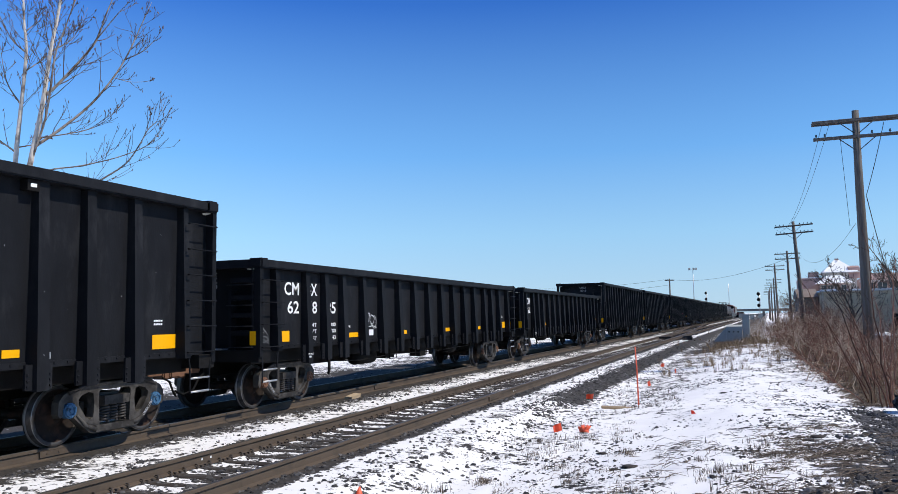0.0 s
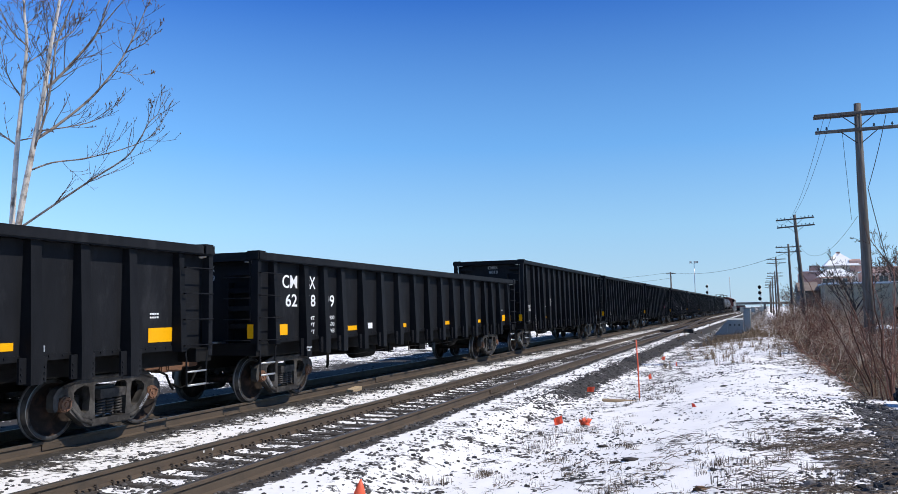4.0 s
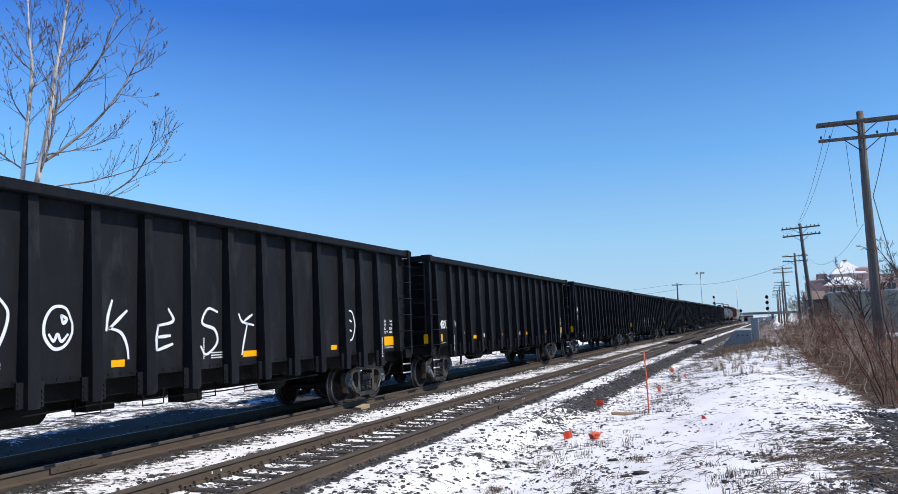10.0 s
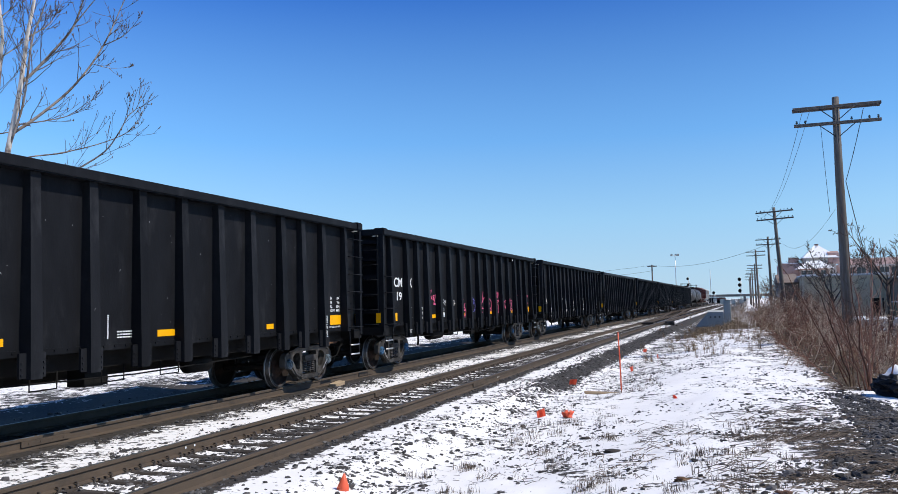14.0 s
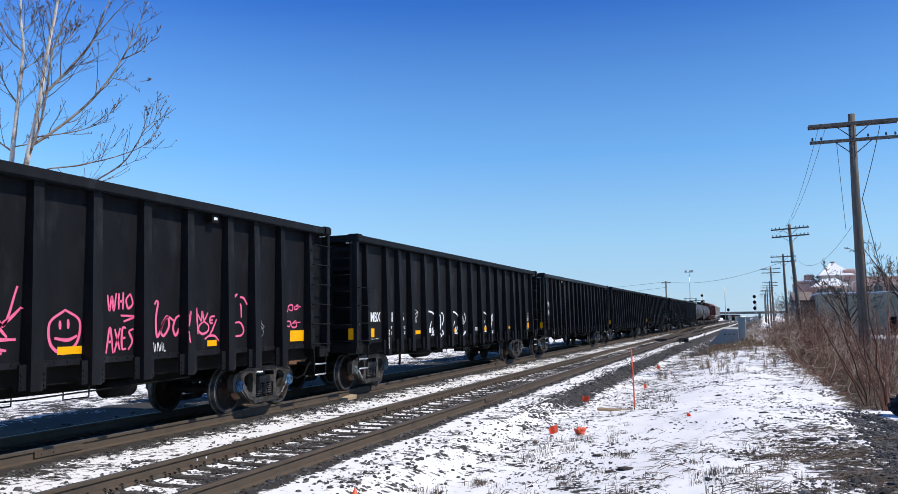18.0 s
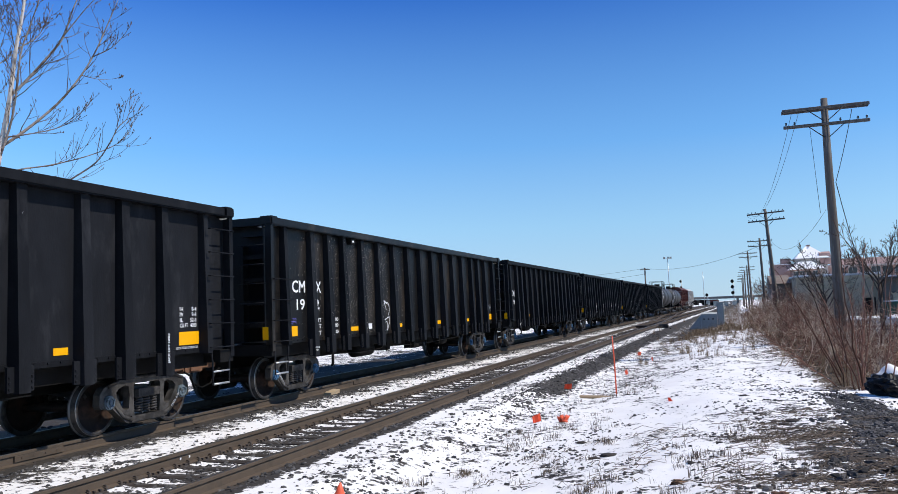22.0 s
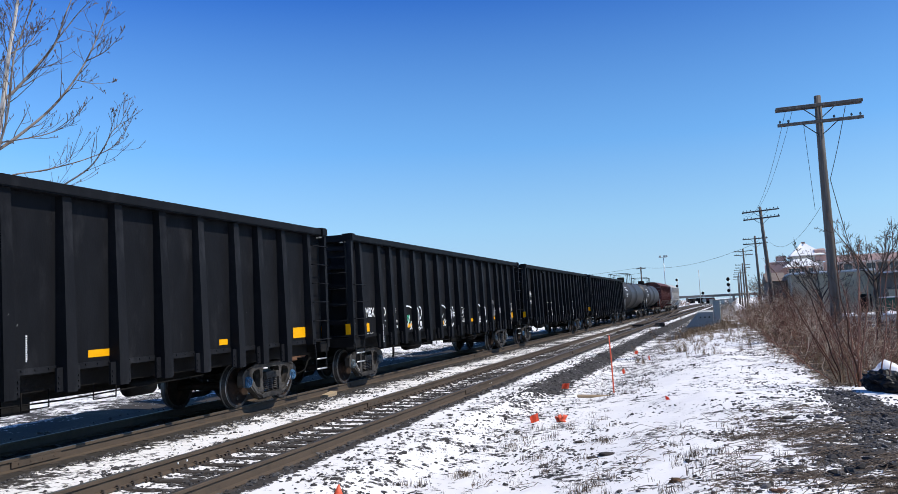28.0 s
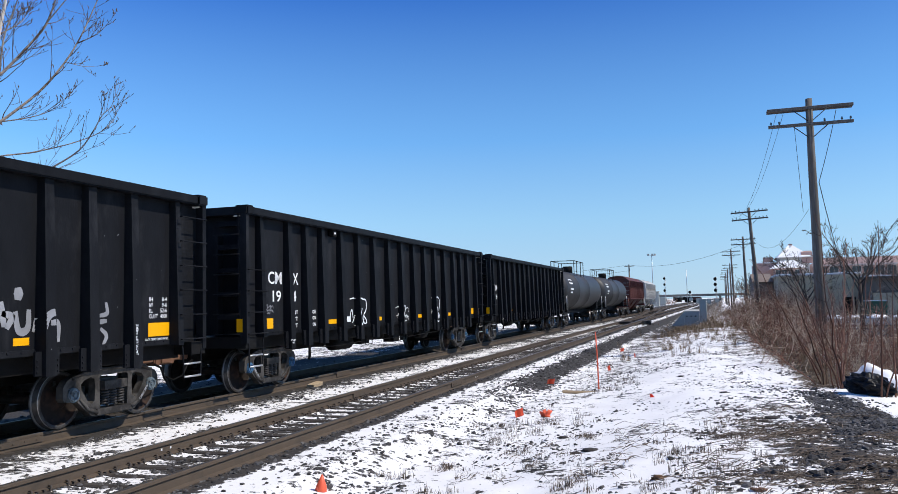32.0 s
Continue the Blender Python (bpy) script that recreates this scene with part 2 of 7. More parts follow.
def ground_material():
    """Thin snow over dark gravel and soil: the snow breaks open in patches and specks."""
    m = bpy.data.materials.new("patchy_snow_on_gravel")
    m.use_nodes = True
    nt = m.node_tree
    bsdf = nt.nodes["Principled BSDF"]
    geo = nt.nodes.new("ShaderNodeNewGeometry")
    att = nt.nodes.new("ShaderNodeAttribute")
    att.attribute_name = "bare"
    litter = nt.nodes.new("ShaderNodeAttribute")
    litter.attribute_name = "litter"

    def noise_node(scale, detail, rough=0.6, stretch=None):
        n = nt.nodes.new("ShaderNodeTexNoise")
        n.inputs["Scale"].default_value = scale
        n.inputs["Detail"].default_value = detail
        n.inputs["Roughness"].default_value = rough
        src = geo.outputs["Position"]
        if stretch:
            mp = nt.nodes.new("ShaderNodeMapping")
            mp.inputs["Scale"].default_value = stretch
            nt.links.new(src, mp.inputs["Vector"])
            src = mp.outputs["Vector"]
        nt.links.new(src, n.inputs["Vector"])
        return n.outputs["Fac"]

    def math_node(op, a, b):
        n = nt.nodes.new("ShaderNodeMath")
        n.operation = op
        for i, v in enumerate((a, b)):
            if isinstance(v, (int, float)):
                n.inputs[i].default_value = v
            else:
                nt.links.new(v, n.inputs[i])
        return n.outputs[0]

    big = noise_node(0.55, 5)
    mid = noise_node(3.0, 6, 0.72, (0.85, 1.0, 1.0))
    fine = noise_node(11.0, 6, 0.7, (0.85, 1.05, 1.0))
    total = math_node("ADD", math_node("MULTIPLY", big, 0.62), math_node("ADD", math_node("MULTIPLY", mid, 1.05), math_node("MULTIPLY", fine, 0.80)))
    level = math_node("ADD", total, att.outputs["Fac"])
    ramp = nt.nodes.new("ShaderNodeValToRGB")
    ramp.color_ramp.elements[0].position = 0.50
    ramp.color_ramp.elements[1].position = 0.522
    half = math_node("MULTIPLY", level, 0.3615)
    nt.links.new(half, ramp.inputs["Fac"])
    soil = nt.nodes.new("ShaderNodeValToRGB")
    soil.color_ramp.elements[0].color = (0.028, 0.027, 0.027, 1)
    soil.color_ramp.elements[1].color = (0.085, 0.074, 0.064, 1)
    soil.color_ramp.elements[0].position = 0.3
    soil.color_ramp.elements[1].position = 0.75
    nt.links.new(noise_node(22, 6, 0.7), soil.inputs["Fac"])
    earth = nt.nodes.new("ShaderNodeValToRGB")       # dead leaves, roots and soil
    earth.color_ramp.elements[0].color = (0.030, 0.022, 0.016, 1)
    earth.color_ramp.elements[1].color = (0.20, 0.145, 0.095, 1)
    earth.color_ramp.elements[0].position = 0.32
    earth.color_ramp.elements[1].position = 0.72
    nt.links.new(noise_node(16, 7, 0.75, (1.0, 0.6, 1.0)), earth.inputs["Fac"])
    under = nt.nodes.new("ShaderNodeMix")
    under.data_type = "RGBA"
    nt.links.new(litter.outputs["Fac"], under.inputs["Factor"])
    nt.links.new(soil.outputs["Color"], under.inputs["A"])
    nt.links.new(earth.outputs["Color"], under.inputs["B"])
    snow = nt.nodes.new("ShaderNodeValToRGB")
    snow.color_ramp.elements[0].color = (0.83, 0.80, 0.765, 1)
    snow.color_ramp.elements[1].color = (0.92, 0.895, 0.865, 1)
    nt.links.new(noise_node(2.0, 6), snow.inputs["Fac"])
    mix = nt.nodes.new("ShaderNodeMix")
    mix.data_type = "RGBA"
    nt.links.new(ramp.outputs["Color"], mix.inputs["Factor"])
    nt.links.new(snow.outputs["Color"], mix.inputs["A"])
    nt.links.new(under.outputs["Result"], mix.inputs["B"])
    nt.links.new(mix.outputs["Result"], bsdf.inputs["Base Color"])
    bsdf.inputs["Roughness"].default_value = 0.85
    bsdf.inputs["Specular IOR Level"].default_value = 0.08
    bump = nt.nodes.new("ShaderNodeBump")
    bump.inputs["Strength"].default_value = 0.3
    bump.inputs["Distance"].default_value = 0.03
    nt.links.new(math_node("SUBTRACT", math_node("MULTIPLY", fine, 0.8), ramp.outputs["Color"]), bump.inputs["Height"])
    nt.links.new(bump.outputs["Normal"], bsdf.inputs["Normal"])
    return m


M["ground"] = ground_material()


# ---- mesh helpers ----
def box(bm, x0, x1, y0, y1, z0, z1, mat=0, taper=None):
    """A box; taper=(dx, dy) draws its top in."""
    tx, ty = taper or (0, 0)
    v = [bm.verts.new(p) for p in ((x0, y0, z0), (x1, y0, z0), (x1, y1, z0), (x0, y1, z0),
                                   (x0 + tx, y0 + ty, z1), (x1 - tx, y0 + ty, z1), (x1 - tx, y1 - ty, z1), (x0 + tx, y1 - ty, z1))]
    for f in ((0, 3, 2, 1), (4, 5, 6, 7), (0, 1, 5, 4), (1, 2, 6, 5), (2, 3, 7, 6), (3, 0, 4, 7)):
        bm.faces.new([v[i] for i in f]).material_index = mat
    return bm


def tube(bm, pts, radii, sides=6, mat=0, caps=True, smooth=True):
    """A tube along pts with a radius at each."""
    pts = [Vector(p) for p in pts]
    if isinstance(radii, (int, float)):
        radii = [radii] * len(pts)
    rings, ref = [], None
    for i, p in enumerate(pts):
        d = (pts[min(i + 1, len(pts) - 1)] - pts[max(i - 1, 0)]).normalized()
        if ref is None:
            ref = Vector((0, 0, 1)) if abs(d.z) < 0.9 else Vector((1, 0, 0))
        u = d.cross(ref).normalized()
        w = u.cross(d)
        ref = w
        rings.append([bm.verts.new(p + radii[i] * (math.cos(2 * math.pi * k / sides) * u + math.sin(2 * math.pi * k / sides) * w)) for k in range(sides)])
    for a, b in zip(rings, rings[1:]):
        for k in range(sides):
            f = bm.faces.new((a[k], b[k], b[(k + 1) % sides], a[(k + 1) % sides]))
            f.material_index, f.smooth = mat, smooth
    if caps:
        bm.faces.new(list(rings[0])).material_index = mat
        bm.faces.new(list(reversed(rings[-1]))).material_index = mat
    return bm


def prism(bm, poly, x0, x1, mat=0):
    """A polygon in (y, z), counter-clockwise, drawn out along x."""
    a = [bm.verts.new((x0, y, z)) for y, z in poly]
    b = [bm.verts.new((x1, y, z)) for y, z in poly]
    bm.faces.new(list(reversed(a))).material_index = mat
    bm.faces.new(b).material_index = mat
    n = len(poly)
    for i in range(n):
        bm.faces.new((a[i], a[(i + 1) % n], b[(i + 1) % n], b[i])).material_index = mat
    return bm


def lathe(bm, profile, sides=24, axis="x", centre=(0, 0, 0), mats=None, smooth=True):
    """Turns (along, radius) pairs round an axis through centre."""
    c = Vector(centre)
    rings = []
    for a, r in profile:
        ring = []
        for k in range(sides):
            t = 2 * math.pi * k / sides
            p = (a, r * math.cos(t), r * math.sin(t)) if axis == "x" else (r * math.cos(t), a, r * math.sin(t)) if axis == "y" else (r * math.cos(t), r * math.sin(t), a)
            ring.append(bm.verts.new(c + Vector(p)))
        rings.append(ring)
    for i, (a, b) in enumerate(zip(rings, rings[1:])):
        for k in range(sides):
            f = bm.faces.new((a[k], a[(k + 1) % sides], b[(k + 1) % sides], b[k]))
            f.smooth = smooth
            f.material_index = mats[i] if mats else 0
    for ring in (rings[0], rings[-1]):
        bm.faces.new(ring).material_index = mats[0] if mats else 0
    return bm


def mesh_of(name, bm, *mats):
    me = bpy.data.meshes.new(name)
    bmesh.ops.recalc_face_normals(bm, faces=bm.faces)
    bm.to_mesh(me)
    bm.free()
    for m in mats:
        me.materials.append(m)
    return me


def part(name, bm, mats, parent=None, label="", m=None):
    """One mesh object, from a bmesh or from mesh data that others share."""
    mats = mats if isinstance(mats, (list, tuple)) else (mats,)
    me = bm if isinstance(bm, bpy.types.Mesh) else mesh_of(name, bm, *mats)
    ob = new(name, me)
    ob.parent = parent
    if m is not None:
        ob.matrix_basis = m
    if label:
        tagged(ob, label)
    return ob


def empty(name, m=None):
    ob = new(name)
    ob.empty_display_size = 0.3
    if m is not None:
        ob.matrix_basis = m
    return ob


TEXTS = {}


def text_mesh(words, height, mat, width=0.0):
    """Flat lettering in the built-in font, facing +x, reading along +y, with its lower start at the origin."""
    key = (words, height, mat.name, width)
    if key not in TEXTS:
        cu = bpy.data.curves.new("letters", "FONT")
        cu.body = words
        cu.size = height / 0.69
        cu.resolution_u = 3
        cu.offset = height * 0.022
        ob = new("letters", cu)
        bpy.context.view_layer.update()
        me = bpy.data.meshes.new_from_object(ob.evaluated_get(bpy.context.evaluated_depsgraph_get()))
        scene.collection.objects.unlink(ob)
        bpy.data.objects.remove(ob)
        xs = [v.co.x for v in me.vertices] or [0, 1]
        k = width / (max(xs) - min(xs)) if width else 1.0
        x0 = min(xs)
        for v in me.vertices:
            v.co = Vector((0, (v.co.x - x0) * k, v.co.y))
        me.materials.clear()
        me.materials.append(mat)
        TEXTS[key] = me
    return TEXTS[key]


# ---- the line of the track ----
NEAR, FAR_TRACK = -6.605, -10.72


def bend(y):
    """The line swings slightly to the right in the distance."""
    a, b, k = 20.0, 80.0, 0.0225
    if y < a:
        return 0.0
    if y < b:
        return k * (y - a) ** 2 / (2 * (b - a))
    return k * (b - a) / 2 + k * (y - b)

# ---- ground ----
def smooth(a, b, v):
    t = min(1.0, max(0.0, (v - a) / (b - a)))
    return t * t * (3 - 2 * t)


def ground_z(x, y):
    """Height of the ground, with the rail heads at zero."""
    x = x - bend(y)
    z = -0.188
    for c in (NEAR, FAR_TRACK):                              # a little lower between the rails
        z += -0.020 * smooth(0.72, 0.60, abs(x - c))
    z += -0.20 * smooth(-4.75, -3.8, x)                      # ballast shoulder down to a shallow ditch
    z += 0.40 * smooth(-3.4, 0.4, x)                         # snowy berm beside it
    z += -0.75 * smooth(2.6, 6.5, x) * smooth(-5, 6, y)      # falls away behind the shrubs
    z += -0.45 * smooth(46, 70, y) * smooth(-4.4, -2.8, x) * (1 - smooth(6, 9, x))   # the verge drops towards the switch gear
    z += -0.17 * smooth(-13.0, -14.2, x) + 0.05 * smooth(-15.0, -19.0, x)
    if x > -4.6 or x < -13:
        z += 0.10 * (noise.noise(Vector((x * 0.5, y * 0.35, 0.0)))) + 0.035 * noise.noise(Vector((x * 2.3, y * 2.0, 3.0)))
    else:
        z += 0.022 * noise.noise(Vector((x * 2.2, y * 2.2, 1.0)))
    return z


def bare_and_shade(x, y):
    """How far the snow has gone: above zero more gravel shows. Also darkens strips that lie in shade."""
    x0 = x
    x = x - bend(y)
    b = 0.045
    b += 0.40 * smooth(-6.0, -5.8, x) * (1 - smooth(-5.62, -5.42, x))
    b += 0.34 * smooth(-4.8, -4.5, x) * (1 - smooth(-4.2, -3.8, x)) * smooth(16, 24, y)
    b += 0.06 * smooth(-9.5, -9.2, x) * (1 - smooth(-8.9, -7.6, x))
    b += 0.16 * smooth(-7.3, -7.0, x) * (1 - smooth(-6.2, -5.6, x))
    b += 0.7 * smooth(-9.45, -9.8, x) * smooth(-14.9, -14.0, x)
    # extra gravel colour that deepens the train's cast shade on the snow
    b += 0.26 * smooth(-13.9, -14.4, x) * smooth(-17.0, -15.6, x)
    b += 0.16 * math.exp(-((x + 9.35) / 0.3) ** 2) + 0.14 * math.exp(-((x + 7.85) / 0.25) ** 2)
    rim = smooth(0.0, 0.3, x - (2.6 - 0.14 * (y - 13.4))) * smooth(11.0, 13.0, y) * (1 - smooth(18.5, 19.5, y))
    b += 0.06 * math.exp(-((x - 2.7) / 0.9) ** 2) * (1 - smooth(15.5, 17.8, y)) * (1 - rim)
    b += 0.18 * math.exp(-((x - 1.35) / 1.1) ** 2) * (1 - smooth(11.0, 15.0, y)) * (1 - rim)
    b += 0.30 * math.exp(-((x - 2.5) / 0.5) ** 2) * smooth(10.8, 12.2, y) * (1 - smooth(15.8, 17.0, y)) * (1 - rim)
    b -= 0.16 * rim * (1 - smooth(3.2, 3.8, x))
    # soil under the thicket, its dark edge band painting in the shrubs' shadow
    b += (0.16 * smooth(1.7, 2.5, x) + 0.24 * math.exp(-((x - 2.5) / 0.6) ** 2)) * smooth(17.3, 19.0, y) * (1 - smooth(90, 150, y))
    b += 0.16 * smooth(0.0, 1.6, x) * smooth(22.0, 34.0, y) * (1 - smooth(90, 150, y))
    b += 0.04 * smooth(-5.3, -5.0, x) * (1 - smooth(-3.6, -2.8, x))
    b += 0.10 * smooth(-3.8, -3.0, x) * (1 - smooth(-2.4, -1.4, x)) * smooth(16, 30, y)
    b += 0.26 * smooth(34, 60, y) * smooth(-5, -3, x) * (1 - smooth(0, 1.5, x))
    b += 0.10 * smooth(8, 12, x) * (1 - smooth(50, 70, y))
    b += 0.07 * smooth(24, 45, y) * smooth(-12.5, -8.0, x) * (1 - smooth(-5.4, -4.6, x))
    return b


def litter(x, y):
    """How much of the bare ground is brown soil and dead stalks rather than gravel."""
    x = x - bend(y)
    # brown for that thicket band, part soil and part painted shadow
    v = smooth(1.2, 2.2, x) * smooth(16.5, 18.5, y)
    v += smooth(-3.2, -1.8, x) * smooth(22, 40, y)
    v += 0.6 * smooth(-0.6, 0.6, x) * (1 - smooth(8.5, 11.0, y))
    v += smooth(5, 7, x)
    return min(1.0, v) * (1 - smooth(7, 10, x))


def graded(stops):
    """Coordinates between (start, step) stops."""
    out = []
    for (a, step), (b, _) in zip(stops, stops[1:]):
        n = max(1, round((b - a) / step))
        out += [a + (b - a) * i / n for i in range(n)]
    return out + [stops[-1][0]]


def build_ground():
    xs = graded([(-900, 150), (-150, 30), (-40, 4), (-16, 0.7), (-13.4, 0.25), (-4.9, 0.13), (4.0, 0.25), (8, 2), (40, 15), (150, 150), (900, 1)])
    ys = graded([(-120, 30), (-10, 1.5), (3, 0.22), (24, 0.45), (45, 1.2), (90, 5), (200, 25), (500, 150), (2500, 1)])
    nx = len(xs)
    verts = [(x, y, ground_z(x, y)) for y in ys for x in xs]
    faces = [(j * nx + i, j * nx + i + 1, (j + 1) * nx + i + 1, (j + 1) * nx + i) for j in range(len(ys) - 1) for i in range(nx - 1)]
    me = bpy.data.meshes.new("ground")
    me.from_pydata(verts, [], faces)
    me.materials.append(M["ground"])
    att = me.attributes.new("bare", "FLOAT", "POINT")
    att.data.foreach_set("value", [bare_and_shade(v[0], v[1]) for v in verts])
    att = me.attributes.new("litter", "FLOAT", "POINT")
    att.data.foreach_set("value", [litter(v[0], v[1]) for v in verts])
    me.polygons.foreach_set("use_smooth", [True] * len(faces))
    tagged(new("ground", me), "gravelly railway verge under thin patchy snow", "ground", kind="structure")


build_ground()


M["anchor"] = material("dark_rusty_fastening", (0.055, 0.042, 0.032), 0.8, 0, 0.3, 12, 0.3)


# ---- tracks ----
RAIL_PROFILE = ((-0.075, -0.186), (0.075, -0.186), (0.075, -0.174), (0.018, -0.155), (0.014, -0.052), (0.038, -0.042), (0.038, -0.006),
                (0.030, 0.0), (-0.030, 0.0), (-0.038, -0.006), (-0.038, -0.042), (-0.014, -0.052), (-0.018, -0.155), (-0.075, -0.174))


def rail_mesh(xc, top):
    bm = bmesh.new()
    ys = graded([(-40, 20), (20, 8), (35, 3), (110, 12), (330, 1)])
    rings = [[bm.verts.new((xc + bend(y) + px, y, pz)) for px, pz in RAIL_PROFILE] for y in ys]
    n = len(RAIL_PROFILE)
    for a, b in zip(rings, rings[1:]):
        for k in range(n):
            f = bm.faces.new((a[k], a[(k + 1) % n], b[(k + 1) % n], b[k]))
            f.material_index = 1 if k == 7 else 0
    return mesh_of("rail", bm, M["rail"], top)


def tie_plate_mesh(clips):
    """Tie plate with its spikes; clips adds the curled rail anchors on the side towards +x."""
    bm = bmesh.new()
    box(bm, -0.17, 0.17, -0.095, 0.095, -0.202, -0.186)
    for sx in (-1, 1) if clips else (-1,):
        for sy in (-0.05, 0.05):
            box(bm, sx * 0.085 - 0.012, sx * 0.085 + 0.012, sy - 0.010, sy + 0.010, -0.188, -0.160)
            box(bm, sx * 0.080 - 0.020, sx * 0.080 + 0.020, sy - 0.014, sy + 0.014, -0.168, -0.156)
    for sy in (-0.14, 0.14):
        box(bm, -0.09, 0.09, sy - 0.016, sy + 0.016, -0.214, -0.187)
        box(bm, -0.105, -0.07, sy - 0.02, sy + 0.02, -0.212, -0.160)
        if clips:
            arc = [(0.055 + 0.042 * math.sin(a), sy + 0.02 * math.cos(a), -0.172 + 0.036 * math.cos(a)) for a in (-0.5, 0.3, 1.1, 1.9, 2.7)]
            tube(bm, arc, [0.010, 0.014, 0.015, 0.014, 0.010], 6)
    return mesh_of("tie_plate", bm, M["anchor"])


def joint_bar_mesh():
    bm = bmesh.new()
    for s in (-1, 1):
        box(bm, s * 0.028 - 0.014, s * 0.028 + 0.014, -0.46, 0.46, -0.135, -0.045)
        for k in range(4):
            y = -0.33 + 0.22 * k
            box(bm, s * 0.042 - 0.007, s * 0.042 + 0.007, y - 0.012, y + 0.012, -0.100, -0.078)
    return mesh_of("joint_bar", bm, M["rail"])


def build_track(name, xc, label, top, rng):
    track = tagged(empty(name), label, "railway track", kind="structure")
    for s in (-1, 1):
        part("rail", rail_mesh(xc + s * 0.7535, top), (), track)
    tie_meshes = []
    for k in range(4):
        bm = bmesh.new()
        box(bm, -1.30, 1.30, -0.115, 0.115, -0.36, -0.20)
        bmesh.ops.bevel(bm, geom=bm.edges[:], offset=0.012, segments=1, affect="EDGES")
        for v in bm.verts:
            v.co += Vector((rng.uniform(-0.02, 0.02), rng.uniform(-0.008, 0.008), rng.uniform(-0.006, 0.004)))
        tie_meshes.append(mesh_of("tie", bm, M["tie"]))
    plates, bar = {-1: tie_plate_mesh(xc == NEAR), 1: tie_plate_mesh(False)}, joint_bar_mesh()
    far = bmesh.new()
    y, i = -6.0, 0
    while y < 220:
        x = xc + bend(y) + rng.uniform(-0.03, 0.03)
        turn = rng.uniform(-1.2, 1.2)
        if y < 75:
            part("tie", tie_meshes[i % 4], (), track, m=pose(x, y, 0, 0, 0, turn))
        else:
            box(far, x - 1.3, x + 1.3, y - 0.115, y + 0.115, -0.36, -0.186)
        if 1.5 < y < 40:
            for s in (-1, 1):
                part("tie_plate", plates[s], (), track, m=pose(xc + bend(y) + s * 0.7535, y, 0))
        y += 0.53 + rng.uniform(-0.02, 0.02)
        i += 1
    tagged(part("far_ties", far, M["tie"], track), kind="stuff")
    return track, bar


rng = random.Random(4)
track_near, bar_mesh = build_track("track_near", NEAR, "siding track with brown rusty rails on snowy timber ties", M["rail_top"], rng)
track_far, _ = build_track("track_far", FAR_TRACK, "running track with worn rails on timber ties under the train", M["rail_bright"], rng)
for track, x, y in ((track_near, NEAR + 0.7535, 18.7), (track_near, NEAR - 0.7535, 16.4), (track_far, FAR_TRACK + 0.7535, 9.6), (track_far, FAR_TRACK + 0.7535, 21.0),
                    (track_near, NEAR + 0.7535, 33.3), (track_far, FAR_TRACK + 0.7535, 33.0)):
    part("joint_bar", bar_mesh, (), track, m=pose(x + bend(y), y, 0))
for y in (20.4, 20.55):
    part("paint_mark", box(bmesh.new(), NEAR + 0.768, NEAR + 0.775, y - 0.014, y + 0.014, -0.115, -0.085), M["white"], track_near, "dab of white paint")
for y in (9.55, 9.75):
    part("paint_mark", box(bmesh.new(), NEAR - 0.739, NEAR - 0.732, y - 0.014, y + 0.014, -0.11, -0.08), M["white"], track_near, "dab of white paint")

# crossover that leads from the siding over to the running track
def crossover(y0, y1):
    track = tagged(empty("crossover_track"), "crossover of rusty rails between the two tracks", "railway track", kind="structure")
    way = lambda y: NEAR + (FAR_TRACK - NEAR) * smooth(y0, y1, y) + bend(y)
    ys = [y0 + (y1 - y0) * k / 30 for k in range(31)]
    for side in (-1, 1):
        bm = bmesh.new()
        rings = [[bm.verts.new((way(y) + side * 0.7535 + px, y, pz + 0.004)) for px, pz in RAIL_PROFILE] for y in ys]
        n = len(RAIL_PROFILE)
        for a, b in zip(rings, rings[1:]):
            for k in range(n):
                f = bm.faces.new((a[k], a[(k + 1) % n], b[(k + 1) % n], b[k]))
                f.material_index = 1 if k == 7 else 0
        part("rail", mesh_of("rail", bm, M["rail"], M["rail_top"]), (), track)
    y = y0 + 8
    while y < y1 - 8:
        part("tie", box(bmesh.new(), way(y) - 1.35, way(y) + 1.35, y - 0.115, y + 0.115, -0.36, -0.176), M["tie"], track)
        y += 0.56


crossover(60.0, 176.0)

# turnout gear further along: long ties, point rods and a switch machine
turnout = tagged(empty("switch_machine", pose(-4.5, 66.0, -0.30)), "low dark switch machine on long ties beside the track", "switch machine")
for y in (-0.35, 0.35):
    part("long_tie", box(bmesh.new(), -3.4, 0.6, y - 0.12, y + 0.12, -0.05, 0.08), M["tie"], turnout)
bm = bmesh.new()
box(bm, -0.35, 0.40, -0.45, 0.45, 0.08, 0.36)
bmesh.ops.bevel(bm, geom=bm.edges[:], offset=0.04, segments=2, affect="EDGES")
part("motor_case", bm, M["cast"], turnout)
part("lid", box(bmesh.new(), -0.30, 0.35, -0.40, 0.40, 0.36, 0.41), M["cast"], turnout)
part("point_rod", tube(bmesh.new(), [(-3.0, 0.0, 0.10), (-0.3, 0.0, 0.14)], 0.03, 6), M["rail"], turnout)
